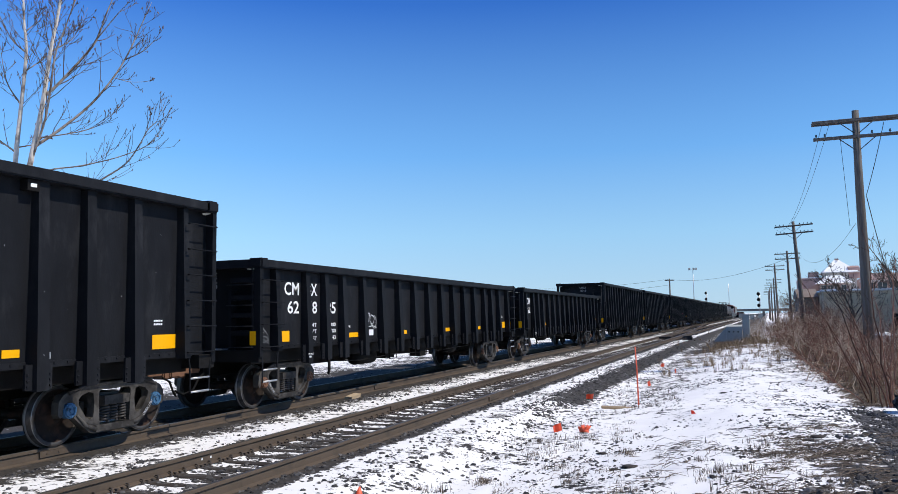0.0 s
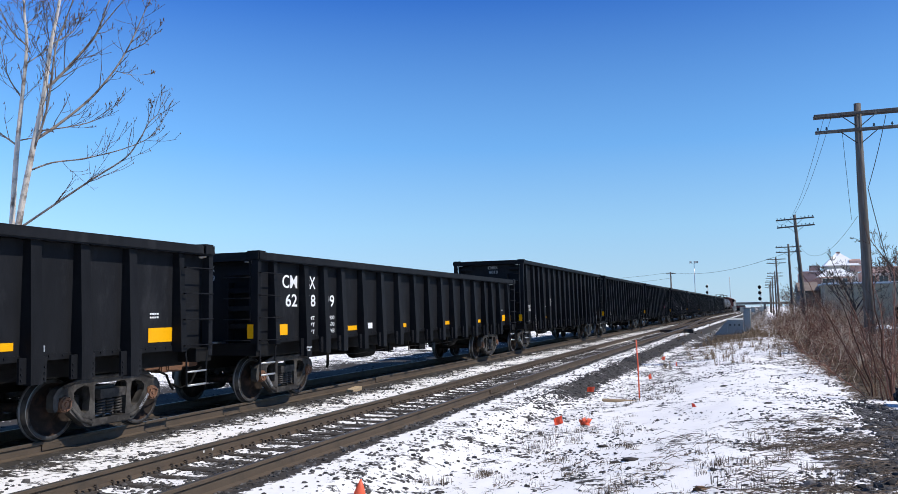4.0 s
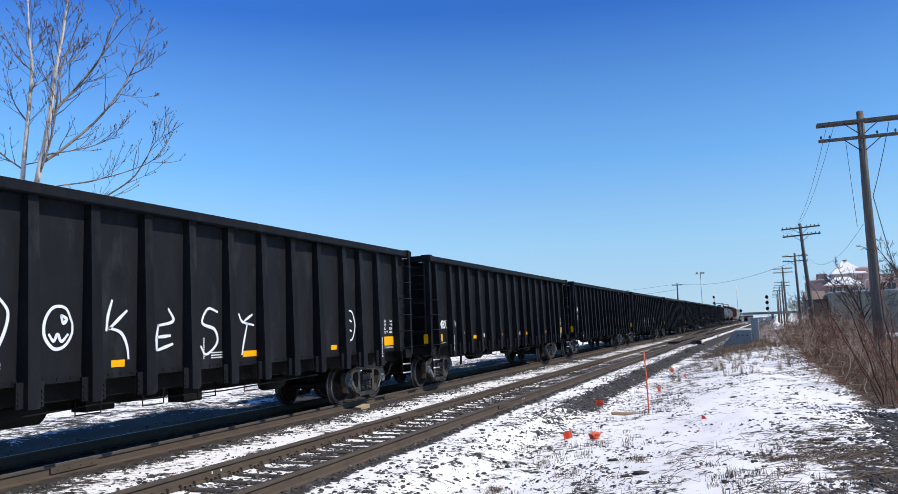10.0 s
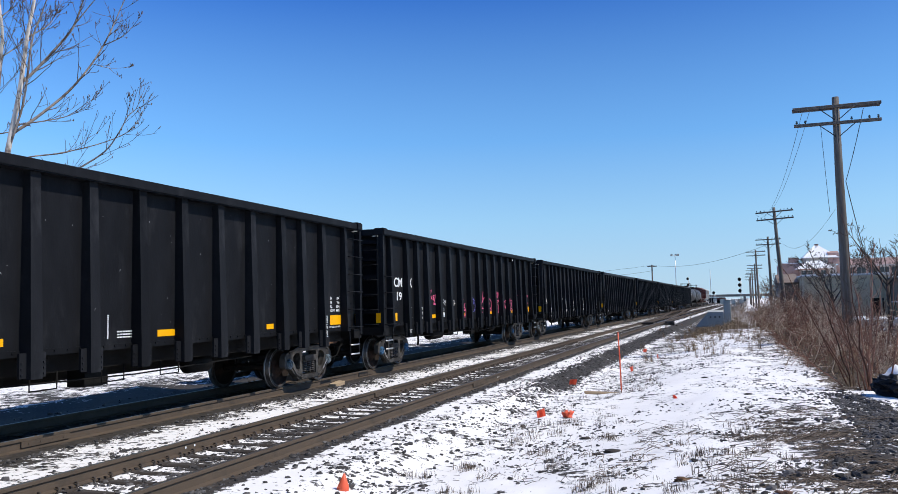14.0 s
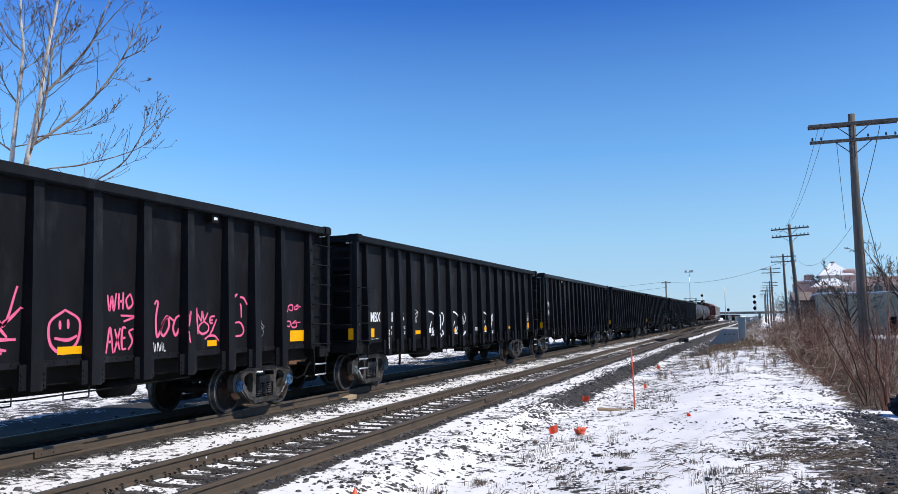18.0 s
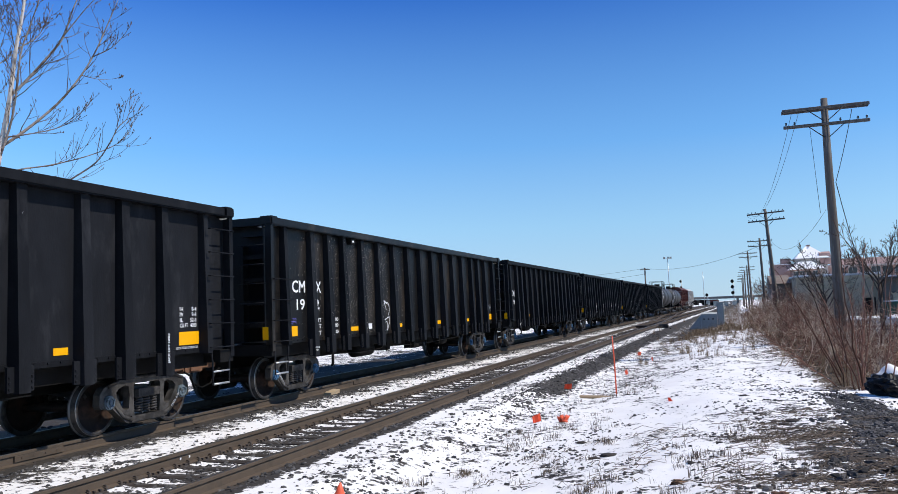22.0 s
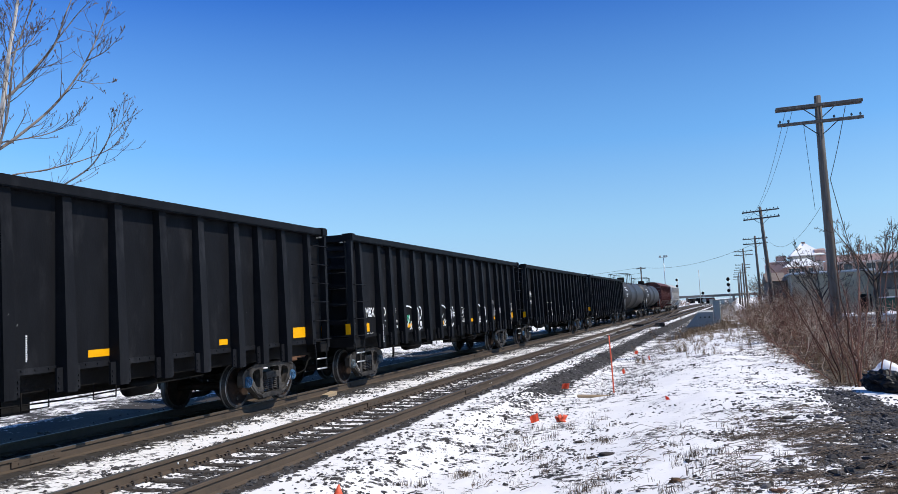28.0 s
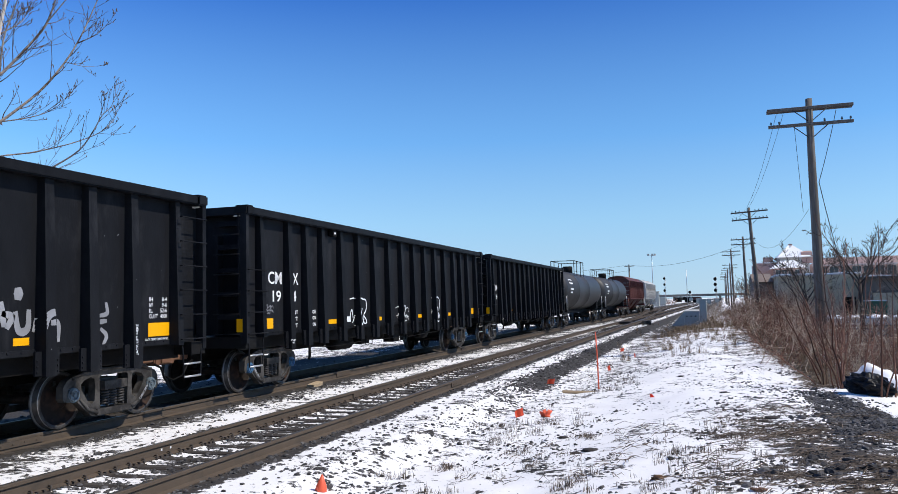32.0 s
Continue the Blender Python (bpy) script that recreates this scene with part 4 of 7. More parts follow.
def letter_car(car, style, mark, number, load, light):
    """Stencilled marks, weights and reflectors on the side that faces the camera."""
    W = M["white"]
    if style == "high":
        put_flat(car, "lettering", text_mesh(mark[:2], 0.27, W, 0.60), 1.20, 2.40)
        put_flat(car, "lettering", text_mesh(mark[2:], 0.27, W, 0.44), 2.15, 2.40)
        if len(number) == 4:
            put_flat(car, "lettering", text_mesh(number[:2], 0.24, W, 0.38), 1.39, 2.00)
            put_flat(car, "lettering", text_mesh(number[2:], 0.24, W, 0.43), 2.06, 2.00)
        else:
            put_flat(car, "lettering", text_mesh(number[:2], 0.26, W, 0.47), 1.33, 2.00)
            put_flat(car, "lettering", text_mesh(number[2:4], 0.26, W, 0.43), 2.16, 2.00)
            put_flat(car, "lettering", text_mesh(number[4:], 0.26, W, 0.46), 3.02, 2.00)
            if number == "625885":
                put_flat(car, "lettering", text_mesh("519", 0.075, W, 0.17), 4.06, 1.62)
        zs, end = (1.69, 1.54, 1.38), 3.48
    else:
        put_flat(car, "lettering", text_mesh(mark, 0.25, W, 0.82), 0.97, 1.80)
        put_flat(car, "lettering", text_mesh(number[:2], 0.25, W, 0.46), 2.14, 1.80)
        put_flat(car, "lettering", text_mesh(number[2:], 0.25, W, 0.44), 2.96, 1.80)
        zs, end = (1.58, 1.42), 3.48
    for z, a, b in zip(zs, ("LD LMT", "LT WT", "CU FT"), (load, light, "2743" if top_of[car.name] < 3.5 else "6400")):
        put_flat(car, "lettering", text_mesh(a, 0.085, W, 0.62), 1.95, z)
        put_flat(car, "lettering", text_mesh(b, 0.085, W, 0.088 * len(b)), end - 0.088 * len(b), z)
    put_flat(car, "reflector", FLAG["big"], 0.98, 1.39, "yellow reflector")
    for y, kind in ((4.12, "long"), (7.48, "small"), (10.86, "mid"), (14.30, "small"), (17.17, "tall")):
        put_flat(car, "reflector", FLAG[kind], y, 1.40, "yellow reflector")
    put_flat(car, "notice_plate", FLAG["white"], 5.26, 1.42, "small white notice plate")
    put_flat(car, "rating_plate", FLAG["grey"], BODY - 3.9, 1.36, "small bare metal rating plate")
    if style == "low":
        put_flat(car, "lettering", text_mesh("TREAD COND SHOES", 0.05, W), 0.95, 1.30)
        part("lettering", text_mesh("JACK LIFT HERE", 0.05, W), (), car, m=pose(1.619, 1.94, 1.06, 90))
    else:
        put_flat(car, "lettering", text_mesh("LIFT JACK", 0.035, W), 1.86, 1.08, x=1.619)
        put_flat(car, "lettering", text_mesh("HERE", 0.035, W), 1.90, 1.02, x=1.619)
    # worn stencils at the brake gear
    bm = bmesh.new()
    for k in range(12):
        box(bm, 0, 0.003, 0, 0.03 if k % 4 else 0.022, 0.032 * k, 0.032 * k + 0.022)
    put_flat(car, "stencil_line", mesh_of("stencil_line", bm, W), 9.68, 1.42)
    for k in range(3 if style == "low" else 0):
        bm = bmesh.new()
        for j in range(6):
            box(bm, 0, 0.003, 0.062 * j, 0.062 * j + 0.050, 0, 0.022)
        put_flat(car, "stencil_line", mesh_of("stencil_line", bm, W), 9.90, 1.42 + 0.045 * k)
    # weigh and test stencils at the far end of the side
    if style == "high":
        if number[:2] != "19" or number == "1900":
            for k in range(2):
                bm = bmesh.new()
                for j in range(4):
                    box(bm, 0, 0.003, 0.055 * j, 0.055 * j + 0.042, 0, 0.03)
                put_flat(car, "stencil_line", mesh_of("stencil_line", bm, W), 17.2, 1.86 - 0.06 * k)
        end_lines(car, number)
        return
    z = 2.02
    for k, (a, b) in enumerate((("IH", "8-4"), ("IW", "9-6"), ("IL", "52-6"), ("CU FT", "4000"))):
        put_flat(car, "lettering", text_mesh(a, 0.07, W, 0.046 * len(a)), 17.20, z - 0.10 * k)
        put_flat(car, "lettering", text_mesh(b, 0.07, W, 0.046 * len(b)), 17.68 - 0.046 * len(b), z - 0.10 * k)
    part("lettering", text_mesh("JACK LIFT HERE", 0.05, W), (), car, m=pose(1.619, 16.66, 1.12, 90))
    put_flat(car, "lettering", text_mesh("EACH TREAD COND SHOES", 0.045, W, 0.62), 17.10, 1.325)
    end_lines(car, number)


def end_lines(car, number):
    """Small marks on the end that faces the way the train goes."""
    mark = "CMBX"
    end_y = 0.295
    part("lettering", text_mesh(mark, 0.13, M["grey_ink"], 0.46), (), car, m=pose(-0.10, end_y, top_of[car.name] - 0.36, 0, 0, -90))
    part("lettering", text_mesh(number, 0.13, M["grey_ink"], 0.10 * len(number)), (), car, m=pose(0.36 - 0.10 * len(number), end_y, top_of[car.name] - 0.56, 0, 0, -90))
    if top_of[car.name] > 3.5:
        for k, words in enumerate(("OC DS", "IC DS", "WHEELS CLASS C", "BRAKE BEAM")):
            part("lettering", text_mesh(words, 0.06, M["grey_ink"]), (), car, m=pose(-0.25, end_y, 2.05 - 0.10 * k - (0.06 if k > 1 else 0), 0, 0, -90))


top_of = {}
CARS = []      # empty, distance of the car's lead end from the second car's, length


def add_gondola(index, top, label, style, number, load, light, cap, paint="black"):
    car = gondola("gondola_car", top, label, paint, cap, "CMBX " + number)
    top_of[car.name] = top
    tagged(car, label, "gondola car", "gondola cars of the train")
    letter_car(car, style, "CMBX", number, load, light)
    CARS.append((car, LEAD0 + (index - 1) * PITCH, BODY))
    return car


TALL, LOW = 4.02, 3.09
cars = {}
for index, top, label, style, number, load, light, cap in (
        (0, TALL, "tall black steel gondola car with blue bearing caps", "high", "1900", "203700", "62300", "blue"),
        (1, LOW, "low black steel gondola car with white lettering", "high", "625885", "23300", "62700", "rust"),
        (2, LOW, "low black steel gondola car with rusty bearing caps", "high", "625899", "23400", "62600", "rust"),
        (3, TALL, "tall black gondola car with large white spray-painted letters", "low", "8019", "203300", "62700", "grey_cap"),
        (4, TALL, "tall clean black gondola car with white lettering", "low", "8029", "203600", "62400", "grey_cap"),
        (5, TALL, "tall black gondola car covered with pink spray-painted scrawls", "high", "1904", "203700", "62300", "blue"),
        (6, TALL, "tall black gondola car with three white looping scrawls", "low", "8146", "201400", "64600", "grey_cap"),
        (7, TALL, "tall black gondola car with brown scuffed and speckled paint", "high", "1912", "203700", "62300", "blue"),
        (8, TALL, "tall plain black gondola car with blue bearing caps", "high", "1991", "203700", "62300", "blue"),
        (9, TALL, "tall black gondola car with white and green scrawls", "low", "8099", "203500", "62500", "grey_cap"),
        (10, TALL, "tall black gondola car with small white scrawls", "high", "1994", "203700", "62300", "blue"),
        (11, TALL, "tall plain black gondola car ahead of the tank cars", "high", "1988", "203700", "62300", "blue")):
    cars[index] = add_gondola(index, top, label, style, number, load, light, cap, "black_worn" if index == 7 else "black")


for index, y in ((0, 14.6), (5, 14.3), (7, 4.17), (10, 4.34)):         # small tag readers hung under the chord
    tag = part("tag_box", box(bmesh.new(), 1.42, 1.56, y - 0.10, y + 0.10, TALL - 0.33, TALL - 0.18), M["dark"], cars[index])
    part("tag_plate", box(bmesh.new(), 1.56, 1.565, y - 0.05, y + 0.05, TALL - 0.28, TALL - 0.23), M["white"], tag, "white plate")


def tank_car(label):
    car = tagged(empty("tank_car"), label, "tank car", "tank cars of the train")
    L = 18.35
    bm = bmesh.new()
    R = 1.48
    prof = [(0.5, 0.001), (0.52, 0.5), (0.62, 1.0), (0.82, 1.35), (1.05, R), (6.0, R), (6.02, R + 0.015), (6.1, R + 0.015), (6.12, R), (10.9, R), (10.92, R + 0.015),
            (11.0, R + 0.015), (11.02, R), (L - 1.05, R), (L - 0.82, 1.35), (L - 0.62, 1.0), (L - 0.52, 0.5), (L - 0.5, 0.001)]
    lathe(bm, prof, 40, "y", (0, 0, 2.62))
    part("tank", bm, M["tank"], car)
    bm = bmesh.new()
    lathe(bm, [(3.95, 0.40), (4.55, 0.40), (4.60, 0.34), (4.60, 0.001)], 20, "z", (0, L / 2, 0))
    part("dome", bm, M["dark"], car)
    for x in (-0.9, 0.9):
        for y in (L / 2 - 2.2, L / 2 - 0.9, L / 2 + 0.9, L / 2 + 2.2):
            part("railing_post", tube(bmesh.new(), [(x, y, 3.7), (x, y, 4.95)], 0.03, 6), M["dark"], car)
        part("railing_bar", tube(bmesh.new(), [(x, L / 2 - 2.2, 4.95), (x, L / 2 + 2.2, 4.95)], 0.03, 6), M["dark"], car)
    for y in (L / 2 - 2.2, L / 2 + 2.2):
        part("railing_bar", tube(bmesh.new(), [(-0.9, y, 4.95), (0.9, y, 4.95)], 0.03, 6), M["dark"], car)
    bm = bmesh.new()
    box(bm, -0.3, 0.3, 0, L, 0.85, 1.15)
    for y in (0.1, L - 1.3):
        box(bm, -1.5, 1.5, y, y + 1.2, 1.08, 1.20)
    for y in (1.6, L - 2.2):
        box(bm, -1.2, 1.2, y, y + 0.6, 1.1, 1.75)
    part("underframe", bm, M["dark"], car)
    bm = bmesh.new()
    for e in (0.4, L - 0.8):
        tube(bm, [(1.45, e, 1.2), (1.45, e, 2.2), (1.45, e + 0.4, 2.2), (1.45, e + 0.4, 1.2)], 0.02, 6)
    part("hand_rail", bm, M["galv"], car)
    bm = bmesh.new()
    for k, (w, z, h) in enumerate(((1.5, 3.05, 0.34), (1.2, 2.62, 0.12), (0.9, 2.40, 0.10))):
        for j in range(3 if k == 0 else 5):
            w1 = w / (3 if k == 0 else 5)
            y0 = 2.0 + j * w1
            xx = lambda zz: math.sqrt(max(0.0, (R + 0.006) ** 2 - (zz - 2.62) ** 2))
            v = [bm.verts.new((xx(q), p, q)) for p, q in ((y0, z), (y0 + w1 * 0.85, z), (y0 + w1 * 0.85, z + h), (y0, z + h))]
            bm.faces.new(v)
    part("lettering", bm, M["white"], car, "white lettering too small to read")
    for y in (TRUCK_IN, L - TRUCK_IN):
        add_truck(car, y, "grey_cap")
    add_coupler(car, 0.0, -1)
    add_coupler(car, L, 1)
    return car, L


def hopper_car(label, paint):
    car = tagged(empty("hopper_car"), label, "hopper car", "covered hoppers of the train")
    L, P = 18.8, M[paint]
    bm = bmesh.new()
    prof = [(-1.50, 1.9), (-1.53, 3.0), (-1.42, 4.1), (-0.75, 4.55), (0.75, 4.55), (1.42, 4.1), (1.53, 3.0), (1.50, 1.9)]
    a = [bm.verts.new((x, 1.1, z)) for x, z in prof]
    b = [bm.verts.new((x, L - 1.1, z)) for x, z in prof]
    bm.faces.new(a)
    bm.faces.new(list(reversed(b)))
    for k in range(len(prof)):
        bm.faces.new((a[k], b[k], b[(k + 1) % len(prof)], a[(k + 1) % len(prof)]))
    part("body", bm, P, car)
    for k in range(3):
        bm = bmesh.new()
        y0 = 1.9 + k * 4.6
        v = [bm.verts.new(p) for p in ((-1.45, y0, 1.9), (1.45, y0, 1.9), (1.45, y0 + 4.5, 1.9), (-1.45, y0 + 4.5, 1.9), (-0.4, y0 + 1.8, 0.55), (0.4, y0 + 1.8, 0.55), (0.4, y0 + 2.7, 0.55), (-0.4, y0 + 2.7, 0.55))]
        for f in ((0, 3, 2, 1), (4, 5, 6, 7), (0, 1, 5, 4), (1, 2, 6, 5), (2, 3, 7, 6), (3, 0, 4, 7)):
            bm.faces.new([v[i] for i in f])
        part("discharge_bay", bm, P, car)
    rib = mesh_of("side_rib", box(bmesh.new(), 1.47, 1.58, -0.05, 0.05, 1.95, 4.05), P)
    for k in range(15):
        y = 1.5 + k * (L - 3.0) / 14
        part("side_rib", rib, (), car, m=pose(0, y, 0))
        part("side_rib", rib, (), car, m=pose(0, y, 0, 0, 0, 180))
    bm = bmesh.new()
    box(bm, -0.5, 0.5, 0.8, L - 0.8, 4.62, 4.66)
    for e in (0.9, L - 0.9):
        for k in range(6):
            box(bm, 0.7, 1.4, e - 0.02, e + 0.02, 1.5 + 0.45 * k, 1.53 + 0.45 * k)
    part("running_board", bm, M["galv"], car)
    bm = bmesh.new()
    box(bm, -0.3, 0.3, 0, L, 0.85, 1.2)
    box(bm, -1.5, 1.5, 0, 0.5, 1.0, 1.25)
    box(bm, -1.5, 1.5, L - 0.5, L, 1.0, 1.25)
    for s in (-1, 1):
        for e, q in ((0.2, 1.5), (L - 0.2, L - 1.5)):
            tube(bm, [(s * 1.3, e, 1.2), (s * 1.3, q, 2.4)], 0.05, 6)
    part("underframe", bm, P, car)
    for y in (TRUCK_IN, L - TRUCK_IN):
        add_truck(car, y, "grey_cap")
    add_coupler(car, 0.0, -1)
    add_coupler(car, L, 1)
    return car, L


tail = LEAD0 + 10 * PITCH + BODY + 1.45
for build in ((tank_car, "dusty black tank car with a railed dome"), (tank_car, "dusty black tank car with faded white lettering"),
              (hopper_car, "oxide red covered hopper car", "hopper_red"), (hopper_car, "pale grey covered hopper car", "hopper_grey")):
    car, length = build[0](*build[1:])
    CARS.append((car, tail, length))
    tail += length + 1.45

# distance the train has come, second by second
RUN = (0.0, 4.99, 10.01, 15.07, 20.16, 25.29, 30.45, 35.65, 40.89, 46.17, 51.5, 56.87, 62.28, 67.74, 73.24, 78.79, 84.39,
       90.03, 95.71, 101.44, 107.2, 113.01, 118.85, 124.74, 130.66, 136.62, 142.61, 148.64, 154.71, 160.81, 166.94, 173.1, 179.3)


def run_at(t):
    i = min(int(t), 31)
    return RUN[i] + (RUN[i + 1] - RUN[i]) * (t - i)


def car_pose(lead, length, t):
    y = lead - run_at(t)
    a, b = y + TRUCK_IN, y + length - TRUCK_IN
    xa, xb = FAR_TRACK + bend(a), FAR_TRACK + bend(b)
    yaw = -math.degrees(math.atan2(xb - xa, b - a))
    slope = (xb - xa) / (b - a)
    return pose(xa - slope * TRUCK_IN, y, 0, 0, 0, yaw)


# ---- line-side poles and wires ----
def telegraph_pole(x, y, top, lean=(0, 0), label="weathered timber telegraph pole with two crossarms", rest=-0.6, double=False):
    pole = tagged(empty("telegraph_pole", pose(x, y, 0, *lean)), label, "telegraph pole", "telegraph poles along the line")
    bm = bmesh.new()
    tube(bm, [(0, 0, rest), (0.01, 0, top * 0.35), (-0.01, 0, top * 0.7), (0, 0, top)], [0.20, 0.175, 0.145, 0.12], 14)
    part("shaft", bm, M["pole"], pole)
    if double:
        part("crossarm", box(bmesh.new(), -1.52, 1.52, 0.10, 0.20, top - 0.44, top - 0.32), M["pole"], pole)
    for z, half in ((top - 0.38, 1.52), (top - 1.02, 1.50)):
        bm = bmesh.new()
        box(bm, -half, half, -0.20, -0.10, z - 0.06, z + 0.06)
        bmesh.ops.bevel(bm, geom=bm.edges[:], offset=0.012, segments=1, affect="EDGES")
        part("crossarm", bm, M["pole"], pole)
        for s in (-1, 1):
            bm = bmesh.new()
            tube(bm, [(s * 0.62, -0.19, z - 0.05), (s * 0.08, -0.14, z - 0.50)], 0.018, 6)
            part("brace", bm, M["wire"], pole)
        for k in (-1.4, -1.1, -0.8, -0.5, 0.5, 0.8, 1.1, 1.4):
            if (double and (z > top - 0.5 or k in (-0.8, 0.8))) or k == -0.5:
                continue
            bm = bmesh.new()
            tube(bm, [(k, -0.15, z + 0.05), (k, -0.15, z + 0.10)], 0.012, 6)
            lathe(bm, [(z + 0.09, 0.035), (z + 0.12, 0.045), (z + 0.15, 0.03), (z + 0.18, 0.038), (z + 0.20, 0.001)], 8, "z", (k, -0.15, 0))
            part("insulator", bm, M["insulator"], pole)
    return pole


POLES = ((4.18, 33.0, 9.39, (0, 0)), (4.58, 74.0, 9.62, (0, -3.0)), (5.34, 110.0, 9.65, (0, -1.0)), (4.95, 145.0, 10.0, (0, -1.0)), (5.6, 180.0, 9.0, (0, 0)),
         (6.0, 214.0, 9.0, (0, 0)), (6.5, 250.0, 9.0, (0, 0)), (7.2, 290.0, 9.0, (0, 0)))
for x, y, z, lean in POLES:
    telegraph_pole(x, y, z, lean, double=y < 40)


def wire(name, a, b, sag, r=0.008, label="thin dark line wire", n=14):
    bm = bmesh.new()
    a, b = Vector(a), Vector(b)
    tube(bm, [a.lerp(b, i / n) - Vector((0, 0, sag * 4 * (i / n) * (1 - i / n))) for i in range(n + 1)], r, 4, caps=False)
    return tagged(part(name, bm, M["wire"]), label, "wire", "line-side wires")


# loose wires left on the first pole
wire("slack_wire", (3.0, 32.9, 8.9), (2.6, 74.0, 9.1), 1.6)
wire("slack_wire", (3.25, 32.9, 8.9), (2.95, 74.0, 9.1), 1.3)
wire("down_wire", (5.1, 32.9, 8.85), (4.35, 32.8, 6.1), 0.1, 0.012)
wire("down_wire", (4.36, 32.8, 6.1), (5.3, 32.8, 1.5), 0.3, 0.014)
wire("down_wire", (3.6, 32.8, 8.3), (3.75, 32.8, 5.0), 0.05)
wire("slack_wire", (3.95, 32.8, 5.1), (4.3, 74.0, 7.0), 1.2)


# ---- paint scrawls on the cars ----
def curve_through(pts, n=10):
    """A smooth run of points through the given ones."""
    if len(pts) < 3:
        return [Vector((0, *pts[0])).lerp(Vector((0, *pts[-1])), k / 12) for k in range(13)]
    P = [Vector((0, *p)) for p in pts]
    P = [2 * P[0] - P[1]] + P + [2 * P[-1] - P[-2]]
    out = []
    for i in range(1, len(P) - 2):
        for k in range(n):
            t = k / n
            a, b, c, d = P[i - 1:i + 3]
            out.append(0.5 * (2 * b + (c - a) * t + (2 * a - 5 * b + 4 * c - d) * t * t + (3 * b - a - 3 * c + d) * t ** 3))
    return out + [P[-2]]


LAYER = [0]


def side_surface(y, z, top):
    """How far out the car's side stands at that spot: sheet, or the rib that crosses it."""
    for k, r in enumerate(RIBS):
        wide = 0.72 if k in (0, len(RIBS) - 1) else 0.95 if k in (1, len(RIBS) - 2) else 1.0
        a = 0.10 * wide
        d = abs(y - r)
        if d < a + 0.012:
            out = 1.615 - 0.08 * max(0.0, (z - 1.28) / (top - 0.15 - 1.28))
            return out if d < a else 1.41 + (out - 1.41) * (a + 0.012 - d) / 0.012
    return 1.41


def scrawl(car, paint, strokes, width=0.045, at=(0.0, 0.0), size=(1.0, 1.0), label=""):
    """Sprayed strokes, flat on the side sheet; points are (along, up) in a unit box that size stretches."""
    bm = bmesh.new()
    LAYER[0] = (LAYER[0] + 1) % 5
    for pts in strokes:
        run = curve_through([(at[0] + a * size[0], at[1] + b * size[1]) for a, b in pts])
        strips = max(1, round(width / 0.024))
        lift = 0.006 + 0.0012 * LAYER[0]
        rows = []
        for i, p in enumerate(run):
            d = (run[min(i + 1, len(run) - 1)] - run[max(i - 1, 0)])
            nrm = Vector((0, -d.z, d.y)).normalized() * width * 0.5 * (1.0 - 0.35 * abs(2 * i / max(1, len(run) - 1) - 1))
            row = []
            for k in range(strips + 1):
                q = p + nrm * (1 - 2 * k / strips)
                row.append(bm.verts.new((side_surface(q.y, q.z, top_of[car.name]) + lift, q.y, q.z)))
            rows.append(row)
        for ra, rb in zip(rows, rows[1:]):
            for k in range(strips):
                quad = (ra[k], rb[k], rb[k + 1], ra[k + 1])
                if max(v.co.x for v in quad) - min(v.co.x for v in quad) < 0.05:      # the flanks of the ribs stay bare
                    bm.faces.new(quad)
    bmesh.ops.delete(bm, geom=[v for v in bm.verts if not v.link_faces], context="VERTS")
    me = bpy.data.meshes.new("scrawl")
    bm.to_mesh(me)
    bm.free()
    me.materials.append(M[paint])
    return part("scrawl", me, (), car, label, m=pose(0, 0, 0))


LOOPS = (((0.00, 0.97), (0.23, 1.00), (0.40, 0.91), (0.46, 0.72), (0.42, 0.32), (0.23, 0.01), (0.01, 0.00)), ((0.44, 0.03), (0.53, 0.16), (0.66, 0.44)),
         ((0.57, 0.93), (0.77, 0.95), (0.84, 0.76), (0.79, 0.52), (0.68, 0.38), (0.80, 0.22), (0.83, 0.09), (0.68, 0.03)), ((0.01, 0.29), (0.05, 0.52), (0.11, 0.55), (0.15, 0.28)),
         ((0.30, 0.63), (0.20, 0.28), (0.11, 0.11)), ((0.37, 0.39), (0.32, 0.27), (0.37, 0.11), (0.45, 0.15)))
TAG = (((0.0, 0.9), (0.3, 1.0), (0.2, 0.5), (0.05, 0.4)), ((0.35, 0.7), (0.6, 0.95), (0.55, 0.6), (0.8, 0.9), (0.9, 0.6)), ((0.1, 0.3), (0.5, 0.45), (0.9, 0.3)),
       ((0.3, 0.4), (0.45, 0.0), (0.6, 0.4)), ((0.7, 0.5), (0.9, 0.1)), ((0.15, 0.55), (0.35, 0.15), (0.2, 0.05)))
BUBBLE = (((0.0, 0.1), (0.0, 0.8), (0.2, 0.75), (0.05, 0.45), (0.25, 0.3), (0.0, 0.1)), ((0.33, 0.7), (0.33, 0.15), (0.5, 0.15), (0.5, 0.7)), ((0.58, 0.1), (0.6, 0.7), (0.72, 0.2), (0.75, 0.7)),
          ((1.0, 0.65), (0.85, 0.7), (0.85, 0.45), (1.0, 0.35), (0.95, 0.1), (0.8, 0.1)))

